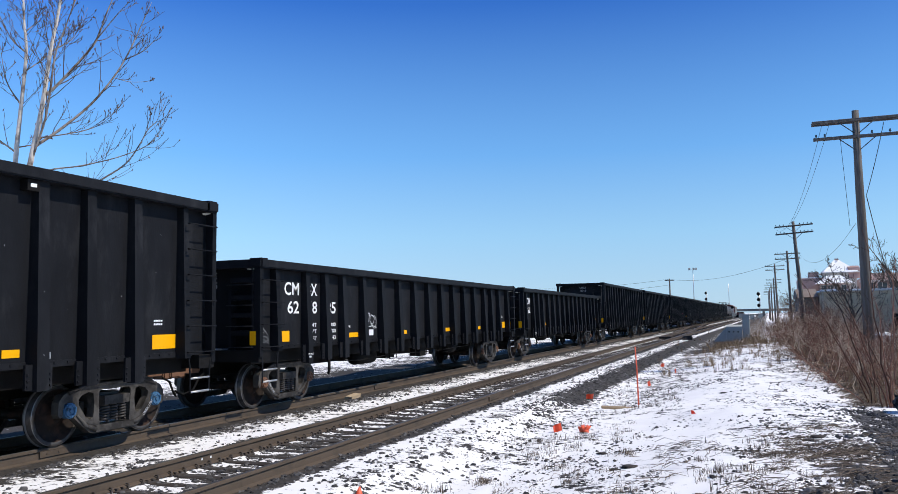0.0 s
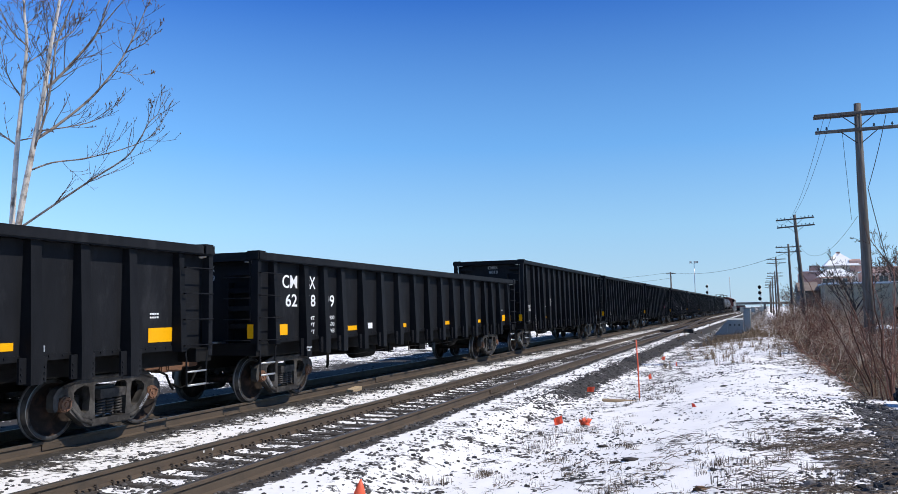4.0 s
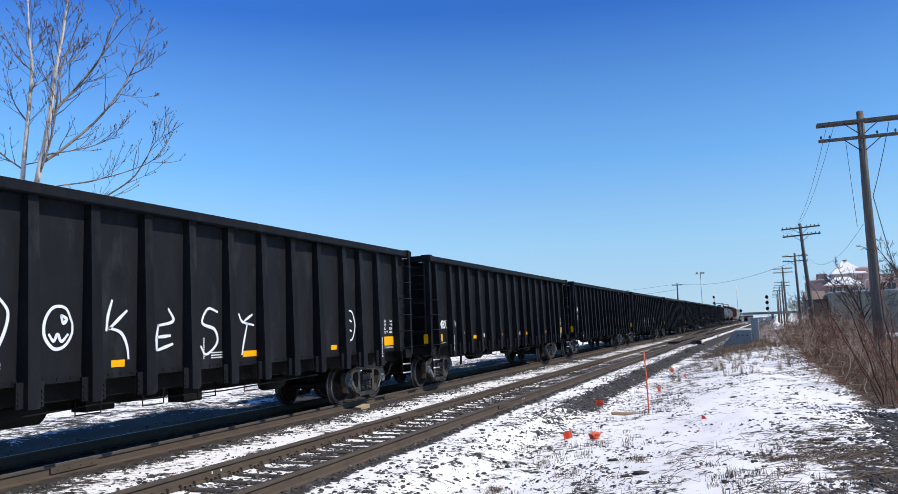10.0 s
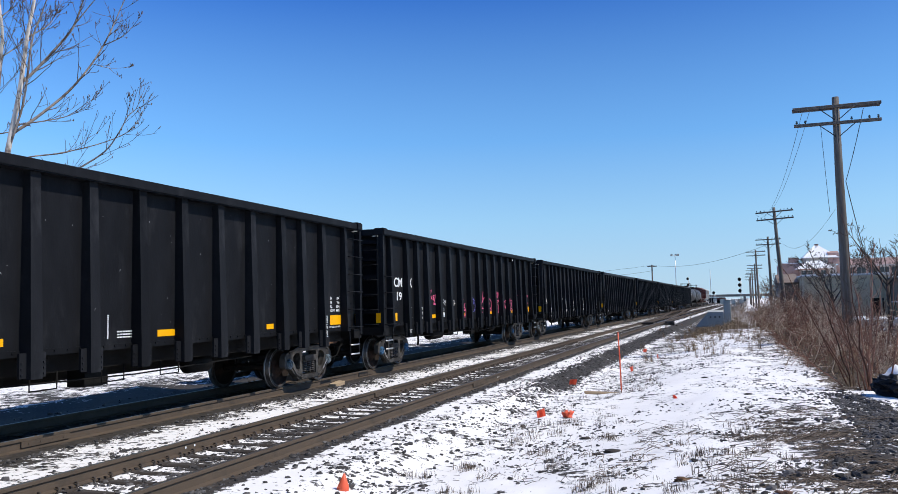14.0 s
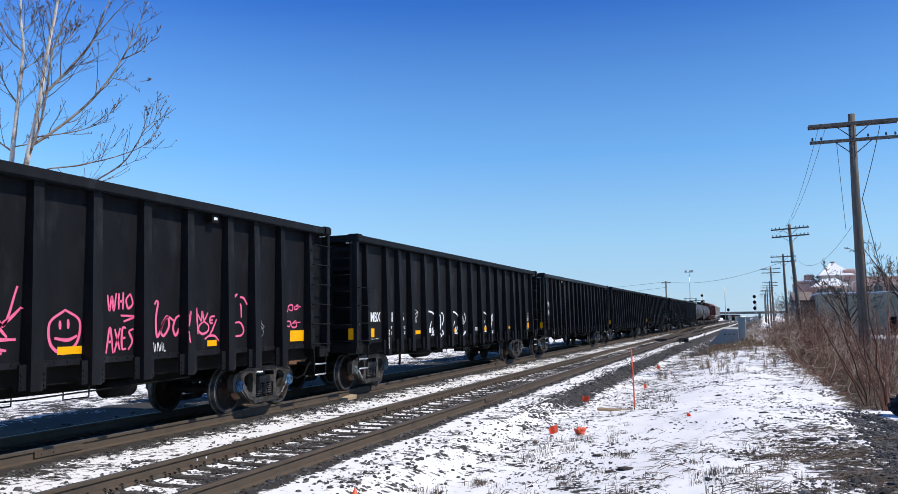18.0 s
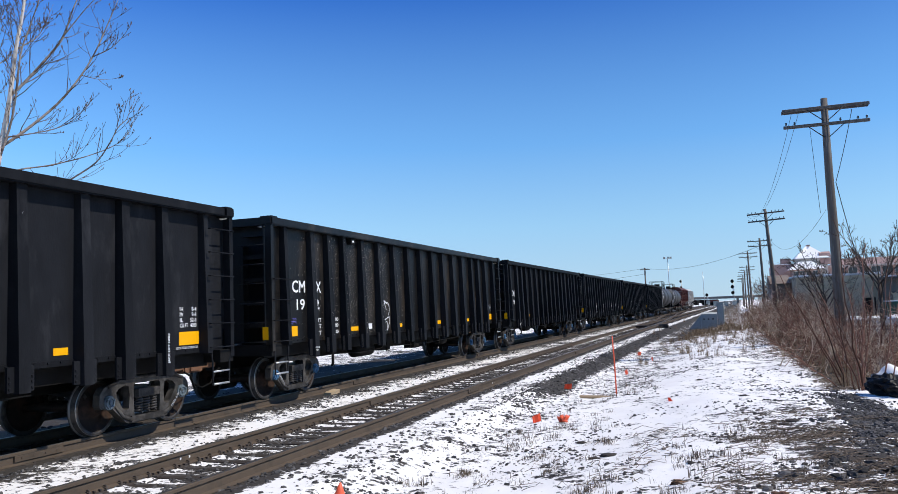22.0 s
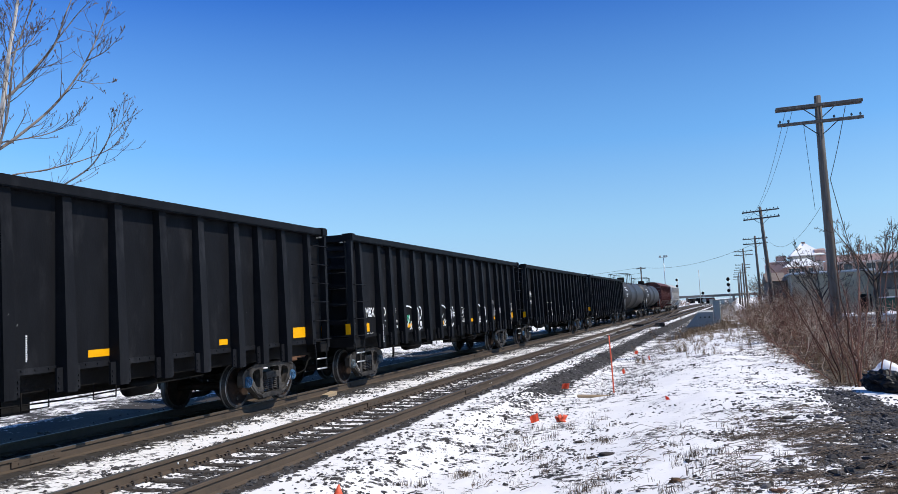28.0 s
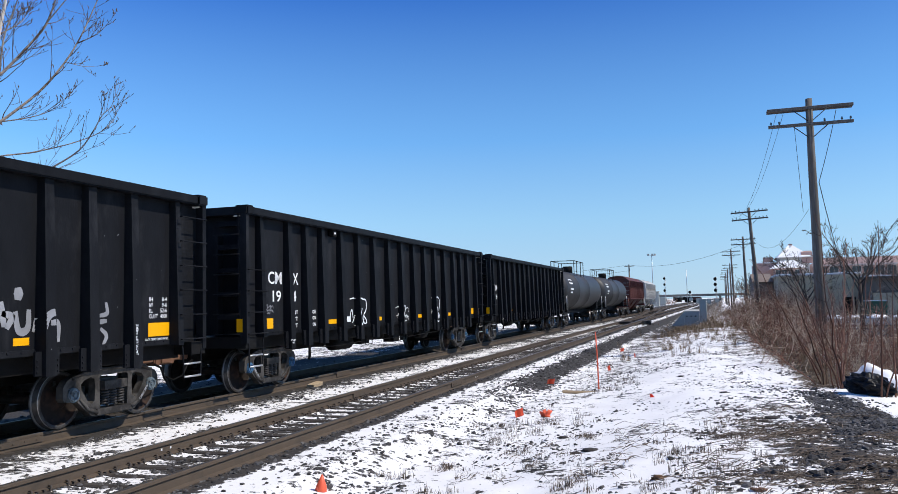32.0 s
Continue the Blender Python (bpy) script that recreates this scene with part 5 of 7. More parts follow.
g = cars[3]
W = "spray_white"
scrawl(g, W, (((0.04, 0.31), (0.16, 0.37), (0.26, 0.78), (0.40, 1.00), (0.55, 0.61), (0.81, 0.35), (0.53, 0.00)), ((0.00, 0.62), (0.53, 0.60), (1.00, 0.55))), 0.055, (4.00, 1.53), (0.58, 0.78), "white sprayed letter-like scrawl")
scrawl(g, W, (((0.00, 0.77), (0.05, 0.69)), ((0.00, 0.27), (0.32, 0.52), (0.48, 0.00), (0.83, 0.29), (1.00, 0.72), (0.70, 1.00))), 0.058, (5.12, 1.66), (0.52, 0.79), "white sprayed letter")
scrawl(g, W, (((1.00, 0.59), (0.75, 0.98), (0.30, 1.00), (0.02, 0.70), (0.00, 0.31), (0.32, 0.00), (0.71, 0.05), (0.97, 0.33), (1.00, 0.59)), ((0.57, 0.82), (0.78, 0.72), (0.66, 0.62), (0.57, 0.82)), ((0.14, 0.36), (0.32, 0.18), (0.46, 0.34), (0.61, 0.17), (0.85, 0.35))), 0.055, (6.23, 1.73), (0.49, 0.58), "white sprayed ring with one eye")
scrawl(g, W, (((0.25, 1.00), (0.07, 0.74), (0.00, 0.48)), ((0.93, 0.83), (0.10, 0.51)), ((0.10, 0.54), (0.64, 0.45), (0.91, 0.24), (1.00, 0.00))), 0.06, (7.37, 1.51), (0.47, 0.93), "white sprayed letter")
scrawl(g, W, (((0.69, 1.00), (1.00, 0.70), (0.05, 0.58)), ((0.10, 0.62), (0.00, 0.31), (0.00, 0.00)), ((0.00, 0.31), (0.85, 0.34)), ((0.00, 0.00), (1.00, 0.14))), 0.06, (8.48, 1.62), (0.40, 0.70), "white sprayed letter")
scrawl(g, W, (((1.00, 0.93), (0.42, 1.00), (0.10, 0.69), (0.80, 0.54), (0.94, 0.24), (0.32, 0.00), (0.00, 0.19)),), 0.06, (9.60, 1.50), (0.50, 0.82), "white sprayed letter")
scrawl(g, W, (((0.00, 1.00), (0.25, 0.80), (1.00, 0.71)), ((0.36, 0.82), (0.90, 0.98)), ((0.57, 0.78), (0.35, 0.36), (0.19, 0.00))), 0.055, (10.73, 1.44), (0.51, 0.80), "white sprayed letter")
scrawl(g, W, (((0.0, 1.0), (0.6, 0.95), (1.0, 0.5), (0.6, 0.05), (0.0, 0.0)), ((0.2, 0.68), (0.55, 0.62)), ((0.2, 0.35), (0.5, 0.3))), 0.05, (15.15, 1.60), (0.36, 0.72), "white sprayed letter")

g = cars[6]
for y, w in ((4.97, 2.0), (7.13, 2.05), (10.48, 2.0)):
    scrawl(g, W, LOOPS, 0.066, (y, 1.26), (w, 0.83), "white looping sprayed scrawl")
scrawl(g, "white", (((0.00, 0.95), (0.29, 1.00), (1.00, 0.84), (0.50, 0.63), (0.10, 0.74)), ((0.00, 0.58), (0.80, 0.79), (1.00, 0.57), (0.20, 0.42)), ((0.20, 0.89), (0.60, 0.05), (0.80, 0.58)), ((0.01, 0.42), (0.21, 0.00), (0.50, 0.47))), 0.013, (4.09, 1.73), (0.35, 0.41), "thin white marker tag")
scrawl(g, "grey_ink", TAG, 0.016, (0.18, 1.45), (0.35, 0.45), label="thin grey marker scribble")

g = cars[5]
K = "spray_pink"
PINK = "pink sprayed scrawl"
scrawl(g, K, (((0.00, 1.00), (0.10, 0.67), (0.16, 0.26)), ((0.39, 0.94), (0.28, 0.65), (0.16, 0.26)), ((0.31, 0.55), (0.49, 0.34)), ((0.49, 0.55), (0.25, 0.26)), ((0.81, 0.58), (0.62, 0.54), (0.64, 0.33), (0.77, 0.33)), ((0.63, 0.43), (0.77, 0.44)), ((0.96, 0.64), (0.84, 0.33), (0.69, 0.05), (0.85, 0.08), (1.00, 0.00)),), 0.05, (4.02, 1.83), (0.67, 0.55), "pink sprayed letters")
scrawl(g, "white", (((0.00, 0.94), (0.38, 0.14)), ((0.04, 0.46), (0.27, 0.76), (0.50, 0.88)), ((0.26, 1.00), (0.31, 0.08)), ((0.37, 0.82), (0.32, 0.43), (0.61, 0.44)), ((0.64, 0.88), (0.86, 0.57), (0.96, 0.69), (1.00, 0.37), (0.68, 0.69)), ((0.58, 0.51), (0.93, 0.00)),), 0.02, (5.12, 1.81), (0.55, 0.24), "thin white marker tag")
scrawl(g, "grey_ink", (((0.00, 0.31), (0.21, 0.61), (0.44, 0.29), (0.22, 0.03), (0.00, 0.31)), ((0.55, 0.28), (0.77, 0.59), (1.00, 0.26), (0.78, 0.00), (0.55, 0.28)), ((0.22, 0.30), (0.40, 0.60), (0.83, 0.54), (0.77, 0.27)), ((0.21, 0.81), (0.33, 1.00), (0.43, 0.81), (0.31, 0.69), (0.21, 0.81)),), 0.014, (5.23, 1.61), (0.30, 0.19), "small grey drawing of a bicycle")
scrawl(g, "white", (((0.00, 0.79), (0.64, 0.78), (0.65, 0.00), (0.01, 0.02)), ((0.07, 1.00), (0.09, 0.19)), ((0.10, 0.49), (0.20, 0.61), (0.30, 0.19), (0.39, 0.67), (0.54, 0.54)), ((0.11, 0.19), (0.50, 0.12)), ((0.74, 0.72), (1.00, 0.48), (0.80, 0.42), (0.95, 0.23)),), 0.018, (6.24, 1.76), (0.44, 0.27))
scrawl(g, K, (((0.00, 0.86), (0.16, 0.47), (0.45, 1.00)), ((0.37, 0.72), (0.77, 0.50)), ((0.72, 0.79), (0.20, 0.40)), ((0.04, 0.36), (0.42, 0.42), (0.86, 0.43), (0.64, 0.04)), ((0.09, 0.06), (0.42, 0.16), (0.68, 0.17)), ((0.64, 0.04), (1.00, 0.00)),), 0.05, (7.37, 1.28), (0.60, 0.75), "pink sprayed letters")
scrawl(g, "spray_blue", (((0.08, 1.00), (0.00, 0.70), (0.09, 0.36), (0.25, 0.69), (0.20, 0.93), (0.37, 0.28), (0.59, 0.69), (0.42, 0.97), (0.25, 0.63)), ((0.31, 0.93), (0.88, 0.76)), ((0.04, 0.49), (0.43, 0.42)), ((0.76, 0.73), (1.00, 0.34), (0.71, 0.00), (0.43, 0.02)),), 0.035, (8.51, 1.55), (0.53, 0.55), "violet sprayed scribble")
scrawl(g, K, (((0.00, 0.58), (0.08, 0.95), (0.49, 0.49), (0.87, 1.00)), ((0.49, 0.49), (1.00, 0.73)), ((0.18, 0.58), (0.62, 0.35)), ((0.56, 0.56), (0.06, 0.34)), ((0.06, 0.32), (0.88, 0.32)), ((0.07, 0.23), (0.62, 0.18)), ((0.04, 0.32), (0.02, 0.21), (0.19, 0.11)), ((0.50, 0.16), (0.05, 0.02), (0.63, 0.00)),), 0.05, (9.66, 1.30), (0.56, 1.07), "pink sprayed letters")
scrawl(g, K, (((0.5, 1.0), (0.05, 0.7), (0.1, 0.2), (0.5, 0.0), (0.9, 0.25), (0.95, 0.75), (0.5, 1.0)), ((0.35, 0.75), (0.36, 0.55)), ((0.6, 0.78), (0.61, 0.56)), ((0.2, 0.35), (0.6, 0.3), (0.9, 0.4))), 0.055, (10.68, 1.42), (0.60, 0.63), "pink sprayed face outline")
scrawl(g, K, (((0.0, 0.95), (0.08, 0.70), (0.16, 0.92), (0.24, 0.70), (0.32, 0.98)), ((0.42, 0.98), (0.42, 0.72)), ((0.42, 0.85), (0.58, 0.85)), ((0.58, 1.0), (0.58, 0.72)), ((0.85, 0.98), (0.7, 0.88), (0.78, 0.74), (0.95, 0.82), (0.85, 0.98)),
              ((0.0, 0.02), (0.12, 0.42), (0.25, 0.02)), ((0.05, 0.2), (0.2, 0.2)), ((0.3, 0.4), (0.5, 0.06)), ((0.5, 0.42), (0.3, 0.03)), ((0.72, 0.42), (0.58, 0.4), (0.58, 0.1), (0.74, 0.08)), ((0.58, 0.25), (0.7, 0.26)),
              ((1.0, 0.4), (0.84, 0.35), (0.97, 0.2), (0.82, 0.06)), ((0.5, 0.62), (1.0, 0.6), (0.62, 0.52))), 0.045, (11.80, 1.36), (0.58, 0.98), "pink sprayed letters")
scrawl(g, K, (((0.00, 0.92), (0.07, 1.00), (0.12, 0.94), (0.06, 0.57), (0.11, 0.18), (0.22, 0.29), (0.30, 0.48), (0.46, 0.64), (0.52, 0.40), (0.33, 0.18), (0.24, 0.37), (0.46, 0.62), (0.69, 0.54)), ((0.95, 0.68), (0.77, 0.60), (0.67, 0.36), (0.78, 0.19), (0.93, 0.44), (1.00, 0.77), (0.91, 0.35), (0.98, 0.00)),), 0.055, (12.86, 1.49), (0.72, 0.72), "pink sprayed letters")
scrawl(g, "white", (((0.00, 0.96), (0.11, 0.02), (0.19, 0.78)), ((0.29, 0.00), (0.35, 0.94), (0.52, 0.01)), ((0.59, 0.75), (0.58, 0.06)), ((0.68, 1.00), (0.72, 0.05)), ((0.83, 0.82), (0.88, 0.03), (1.00, 0.07)),), 0.016, (12.86, 1.36), (0.30, 0.16))
scrawl(g, K, (((0.00, 1.00), (0.03, 0.63), (0.07, 0.23)), ((0.06, 0.80), (0.20, 0.62), (0.24, 0.88), (0.33, 0.64), (0.49, 0.85)), ((0.32, 0.60), (0.13, 0.48), (0.10, 0.33), (0.26, 0.23), (0.49, 0.30), (0.52, 0.47), (0.32, 0.60)), ((0.81, 0.75), (0.61, 0.72), (0.60, 0.55), (0.72, 0.55)), ((0.61, 0.63), (0.72, 0.64)), ((0.89, 0.66), (0.72, 0.37), (0.59, 0.19)), ((0.37, 0.07), (0.56, 0.16), (0.83, 0.15), (1.00, 0.00)),), 0.045, (13.98, 1.49), (0.66, 0.62), "pink sprayed crown and ring")
scrawl(g, K, (((0.00, 0.91), (0.25, 1.00)), ((0.45, 0.93), (0.73, 0.90), (1.00, 0.75)), ((0.46, 0.77), (0.54, 0.69), (0.56, 0.44)), ((0.01, 0.77), (0.01, 0.66)), ((0.03, 0.32), (0.48, 0.32), (0.74, 0.17), (0.61, 0.03), (0.05, 0.00)),), 0.05, (15.10, 1.56), (0.45, 0.83), "dripping pink sprayed strokes")
scrawl(g, "grey_ink", (((0.38, 1.00), (0.02, 0.55), (1.00, 0.64), (0.00, 0.85), (0.82, 0.34), (0.05, 0.00)),), 0.014, (16.02, 1.50), (0.14, 0.36))
scrawl(g, K, (((0.00, 0.60), (0.14, 0.75), (0.19, 0.95), (0.44, 0.99), (0.41, 0.75), (0.19, 0.79)), ((0.59, 0.92), (0.79, 1.00), (0.79, 0.84), (0.59, 0.80), (0.59, 0.92), (1.00, 0.92)), ((0.01, 0.01), (0.05, 0.24), (0.30, 0.24), (0.25, 0.04), (0.03, 0.09)), ((0.40, 0.16), (0.65, 0.28), (0.70, 0.03), (0.45, 0.00), (0.40, 0.16), (0.96, 0.22)),), 0.035, (16.98, 1.71), (0.64, 0.49), "two small pink sprayed loops")

g = cars[9]
for y, w in ((3.92, 1.95), (7.14, 2.05), (11.62, 1.85)):
    scrawl(g, W, LOOPS, 0.056, (y, 1.27), (w, 0.80), "white looping sprayed scrawl")
scrawl(g, "spray_green", TAG, 0.045, (4.06, 1.50), (0.5, 0.30), label="green sprayed scribble")
scrawl(g, "white", (((0.06, 0.80), (0.24, 0.90), (0.44, 0.86)), ((0.32, 1.00), (0.14, 0.77)), ((0.08, 0.63), (0.28, 0.66), (0.39, 0.49), (0.24, 0.35), (0.06, 0.47), (0.08, 0.63)), ((0.00, 0.36), (0.32, 0.73), (0.36, 0.32)),
                    ((0.40, 0.69), (0.70, 0.72), (0.84, 0.58), (0.61, 0.42), (0.79, 0.36), (0.83, 0.17), (0.62, 0.11), (0.57, 0.32), (0.98, 0.44), (1.00, 0.65)),
                    ((0.04, 0.17), (0.24, 0.23), (0.12, 0.05), (0.33, 0.09), (0.41, 0.15), (0.51, 0.00))), 0.026, (9.55, 1.54), (0.61, 0.59), "white sprayed tag")
scrawl(g, W, (((0.01, 0.83), (0.56, 0.91), (0.67, 0.44)), ((0.32, 1.00), (0.37, 0.63), (0.47, 0.05), (0.04, 0.00)), ((0.00, 0.63), (1.00, 0.67)), ((0.18, 0.46), (0.74, 0.56), (0.99, 0.46)),), 0.04, (8.50, 1.29), (0.57, 0.74))
scrawl(g, "faded_ink", (((0.00, 1.00), (0.06, 0.42)), ((0.02, 0.73), (0.18, 0.64), (0.10, 0.37)), ((0.24, 0.77), (0.30, 0.32), (0.45, 0.36), (0.47, 0.81)), ((0.56, 0.26), (0.66, 0.67), (0.96, 0.77)),
                        ((0.68, 0.48), (0.97, 0.47), (1.00, 0.00))), 0.12, (14.08, 1.42), (1.04, 0.61), "faded grey bubble letters")
scrawl(g, "faded_ink", (((0.4, 1.0), (0.5, 0.5), (0.4, 0.0)),), 0.17, (14.33, 2.05), (0.1, 0.18), "faded grey dot")
scrawl(g, "faded_ink", (((0.90, 1.00), (1.00, 0.74), (0.13, 0.68)), ((0.00, 0.53), (0.99, 0.56)), ((0.39, 0.39), (0.96, 0.21), (0.65, 0.00))), 0.085, (15.91, 1.32), (0.24, 0.69), "faded grey letter")
scrawl(g, "grey_ink", TAG, 0.02, (0.2, 1.45), (0.35, 0.3))

g = cars[10]
scrawl(g, W, LOOPS, 0.05, (5.49, 1.30), (1.35, 0.77), "white looping sprayed scrawl")
scrawl(g, "white", TAG, 0.03, (8.9, 1.31), (1.3, 0.5))
scrawl(g, W, LOOPS, 0.05, (12.36, 1.25), (1.1, 0.85))
scrawl(g, "grey_ink", TAG, 0.016, (1.05, 1.72), (0.4, 0.2))

scrawl(cars[7], W, (((0.00, 0.70), (0.09, 0.76), (0.02, 0.98)), ((0.21, 0.72), (0.15, 0.87), (0.27, 0.95), (0.33, 0.82), (0.21, 0.71)), ((0.15, 0.98), (0.47, 1.00), (0.79, 0.90)), ((0.37, 0.69), (0.47, 0.95), (0.67, 0.71)),
                    ((0.56, 0.95), (0.89, 0.92), (1.00, 0.73), (0.88, 0.55)), ((0.00, 0.57), (0.10, 0.47), (0.02, 0.35), (0.14, 0.14)), ((0.06, 0.37), (0.55, 0.43), (0.98, 0.51)), ((0.21, 0.14), (0.32, 0.34), (0.50, 0.07)),
                    ((0.55, 0.38), (0.74, 0.32), (0.78, 0.14), (0.93, 0.29)), ((0.01, 0.20), (0.19, 0.09), (0.46, 0.00), (0.73, 0.11), (0.97, 0.31), (0.98, 0.51))), 0.034, (6.13, 1.26), (0.66, 0.93), "white sprayed tag")
scrawl(cars[7], "spray_blue", TAG, 0.012, (0.97, 1.67), (0.42, 0.14), "small violet marker scribble")
scrawl(cars[1], "grey_ink", (((0.02, 0.80), (0.24, 1.00), (0.61, 0.64), (0.35, 0.38), (1.00, 0.00)), ((0.20, 0.04), (0.53, 0.37), (0.99, 0.21), (0.37, 0.03)), ((0.00, 0.52), (0.42, 0.79), (0.98, 0.42)), ((0.24, 1.00), (0.19, 0.24))), 0.014, (0.19, 1.37), (0.41, 0.41), "thin grey marker scribble")
scrawl(cars[1], "white", (((0.00, 0.90), (0.32, 1.00), (0.17, 0.32)), ((0.33, 0.57), (0.47, 0.90), (0.78, 0.70), (0.58, 0.31), (0.33, 0.57)), ((0.78, 0.90), (0.95, 0.56), (0.89, 0.04)), ((0.17, 0.12), (0.58, 0.21), (1.00, 0.09)), ((0.41, 0.41), (0.79, 0.00))), 0.017, (5.12, 1.58), (0.62, 0.41), "thin white marker tag")
scrawl(cars[8], "grey_ink", TAG, 0.016, (1.05, 1.66), (0.4, 0.18))
scrawl(cars[7], "grey_ink", BUBBLE, 0.02, (17.0, 1.75), (0.7, 0.4))
scrawl(cars[3], "grey_ink", TAG, 0.016, (0.2, 1.62), (0.3, 0.5))


# ---- spatter on the scuffed car ----
def spatter(car, count, seed, centre, wide, paint, size, label):
    """Small dried splashes over sheets and ribs."""
    rng = random.Random(seed)
    bm = bmesh.new()
    for _ in range(count):
        y, z = rng.gauss(centre, wide), 1.3 + 2.5 * rng.random()
        if not 1.0 < y < BODY - 1.0:
            continue
        h, w = size * rng.uniform(0.5, 2.2), size * rng.uniform(0.3, 0.7)
        lean = rng.gauss(0.25, 0.5)
        x = max(side_surface(y - w, z, TALL), side_surface(y + w, z, TALL)) + 0.0035
        if abs(side_surface(y - 0.08, z, TALL) - side_surface(y + 0.08, z, TALL)) > 0.01:
            continue
        v = [bm.verts.new((x, y + a * w + b * lean * h, z + b * h)) for a, b in ((-1, -0.6), (0.3, -1), (1, 0.2), (-0.2, 1))]
        bm.faces.new(v)
    tagged(part("spatter", bm, M[paint], car, label), kind="stuff")


spatter(cars[7], 2600, 5, 4.8, 1.5, "spatter", 0.011, "white and brown spatter")
spatter(cars[7], 1400, 6, 5.4, 1.1, "dust", 0.016, "pale brown dust spots")
for index in (0, 4, 6, 8, 9, 10, 11):
    spatter(cars[index], 60, 20 + index, rng.uniform(5, 13), 4.5, "grey_ink", 0.010, "small grey scuffs")


M["soil"] = material("dark_soil", (0.045, 0.036, 0.03), 0.95, 0, 0.4, 20, 0.6, 50)
M["tan_leaf"] = material("dead_leaf_brown", (0.17, 0.09, 0.045), 0.9, 0, 0.4, 20, 0.5, 40)
M["old_timber"] = material("rotten_timber", (0.34, 0.25, 0.15), 0.9, 0, 0.3, 8, 0.5, 40, stretch=(0.3, 3, 3))


# ---- loose stones, clods and dry grass ----
def stones(name, count, area, size, seed, label, test=None):
    """Broken stones half sunk in the ground."""
    rng = random.Random(seed)
    base = bmesh.new()
    bmesh.ops.create_icosphere(base, subdivisions=1, radius=1.0)
    bv = [v.co.copy() for v in base.verts]
    bf = [[v.index for v in f.verts] for f in base.faces]
    base.free()
    verts, faces = [], []
    made = tries = 0
    while made < count and tries < count * 12:
        tries += 1
        x = rng.uniform(area[0], area[1])
        y = area[2] + (area[3] - area[2]) * rng.random() ** 1.7
        if test and not test(x - bend(y), y, rng):
            continue
        made += 1
        s = size[0] + (size[1] - size[0]) * rng.random() ** 2.5
        m = Euler((rng.uniform(-0.5, 0.5), rng.uniform(-0.5, 0.5), rng.uniform(0, 6))).to_matrix()
        sc = Vector((rng.uniform(0.7, 1.5), rng.uniform(0.7, 1.4), rng.uniform(0.45, 0.8)))
        z = ground_z(x, y) + s * 0.05
        o = len(verts)
        for v in bv:
            p = m @ Vector((v.x * sc.x, v.y * sc.y, v.z * sc.z)) * s * rng.uniform(0.75, 1.2)
            verts.append((x + p.x, y + p.y, z + p.z))
        faces += [[o + i for i in f] for f in bf]
    me = bpy.data.meshes.new(name)
    me.from_pydata(verts, [], faces)
    me.materials.append(M["stone"])
    tagged(new(name, me), label, "stones", kind="stuff")


def verge_patch(x, y, rng):
    n = noise.noise(Vector((x * 0.6, y * 0.45, 7.0))) + 0.8 * noise.noise(Vector((x * 2.1, y * 1.7, 2.0)))
    return 1.35 * n + 3.0 * bare_and_shade(x, y) > rng.uniform(0.05, 1.2)


stones("ballast_stones", 6000, (-5.8, -3.7, 4.5, 60), (0.016, 0.048), 11, "grey ballast stones poking out of snow",
       lambda x, y, r: r.random() < (0.95 if x < -5.62 else 0.10 + (0.7 if y > 17 and -4.8 < x < -4.0 else 0)))
stones("ballast_stones", 3600, (-9.6, -7.4, 5.5, 45), (0.016, 0.048), 12, "grey ballast stones between the tracks",
       lambda x, y, r: r.random() < (0.9 if x < -9.3 or x > -7.7 else 0.08) + 1.6 * max(0.0, noise.noise(Vector((x * 1.3, y * 0.9, 4.0))) - 0.12))
stones("ballast_stones", 2600, (-7.3, -5.9, 4.5, 34), (0.018, 0.045), 13, "grey ballast stones between the rails")
stones("ballast_stones", 1200, (-13.4, -10.2, 6, 40), (0.02, 0.05), 15, "dark ballast stones under the train")
stones("verge_gravel", 14000, (-5.2, 3.6, 5.5, 42), (0.009, 0.037), 14, "dark gravel lying on patchy snow", verge_patch)
stones("gravel_heap", 1700, (0.9, 4.2, 6.0, 17.6), (0.014, 0.042), 16, "dark coarse gravel where the snow has melted",
       lambda x, y, r: r.random() < (0.25 + 0.75 * smooth(10.5, 12.5, y)) * math.exp(-((x - 2.3) / 0.9) ** 2) + 0.05 and (y < 12.5 or x < 2.6 - 0.14 * (y - 13.4)))


def mud_patch(x, y, rng):
    n = noise.noise(Vector((x * 0.9, y * 0.8, 21.0))) + 0.7 * noise.noise(Vector((x * 2.4, y * 1.9, 12.0)))
    return n > 0.16 and rng.random() < math.exp(-((x - 1.7) / 1.3) ** 2) * (1 - 0.8 * smooth(11.5, 13.5, y))


stones("mud_lumps", 600, (-0.9, 3.8, 6.2, 13.8), (0.022, 0.085), 18, "dark lumps of mud and gravel breaking through the snow", mud_patch)
stones("gravel_heap", 2200, (1.6, 2.75, 11.6, 16.4), (0.016, 0.05), 19, "heap of dark coarse gravel at the edge of the snow", lambda x, y, r: x < 2.58 - 0.14 * (y - 13.4))


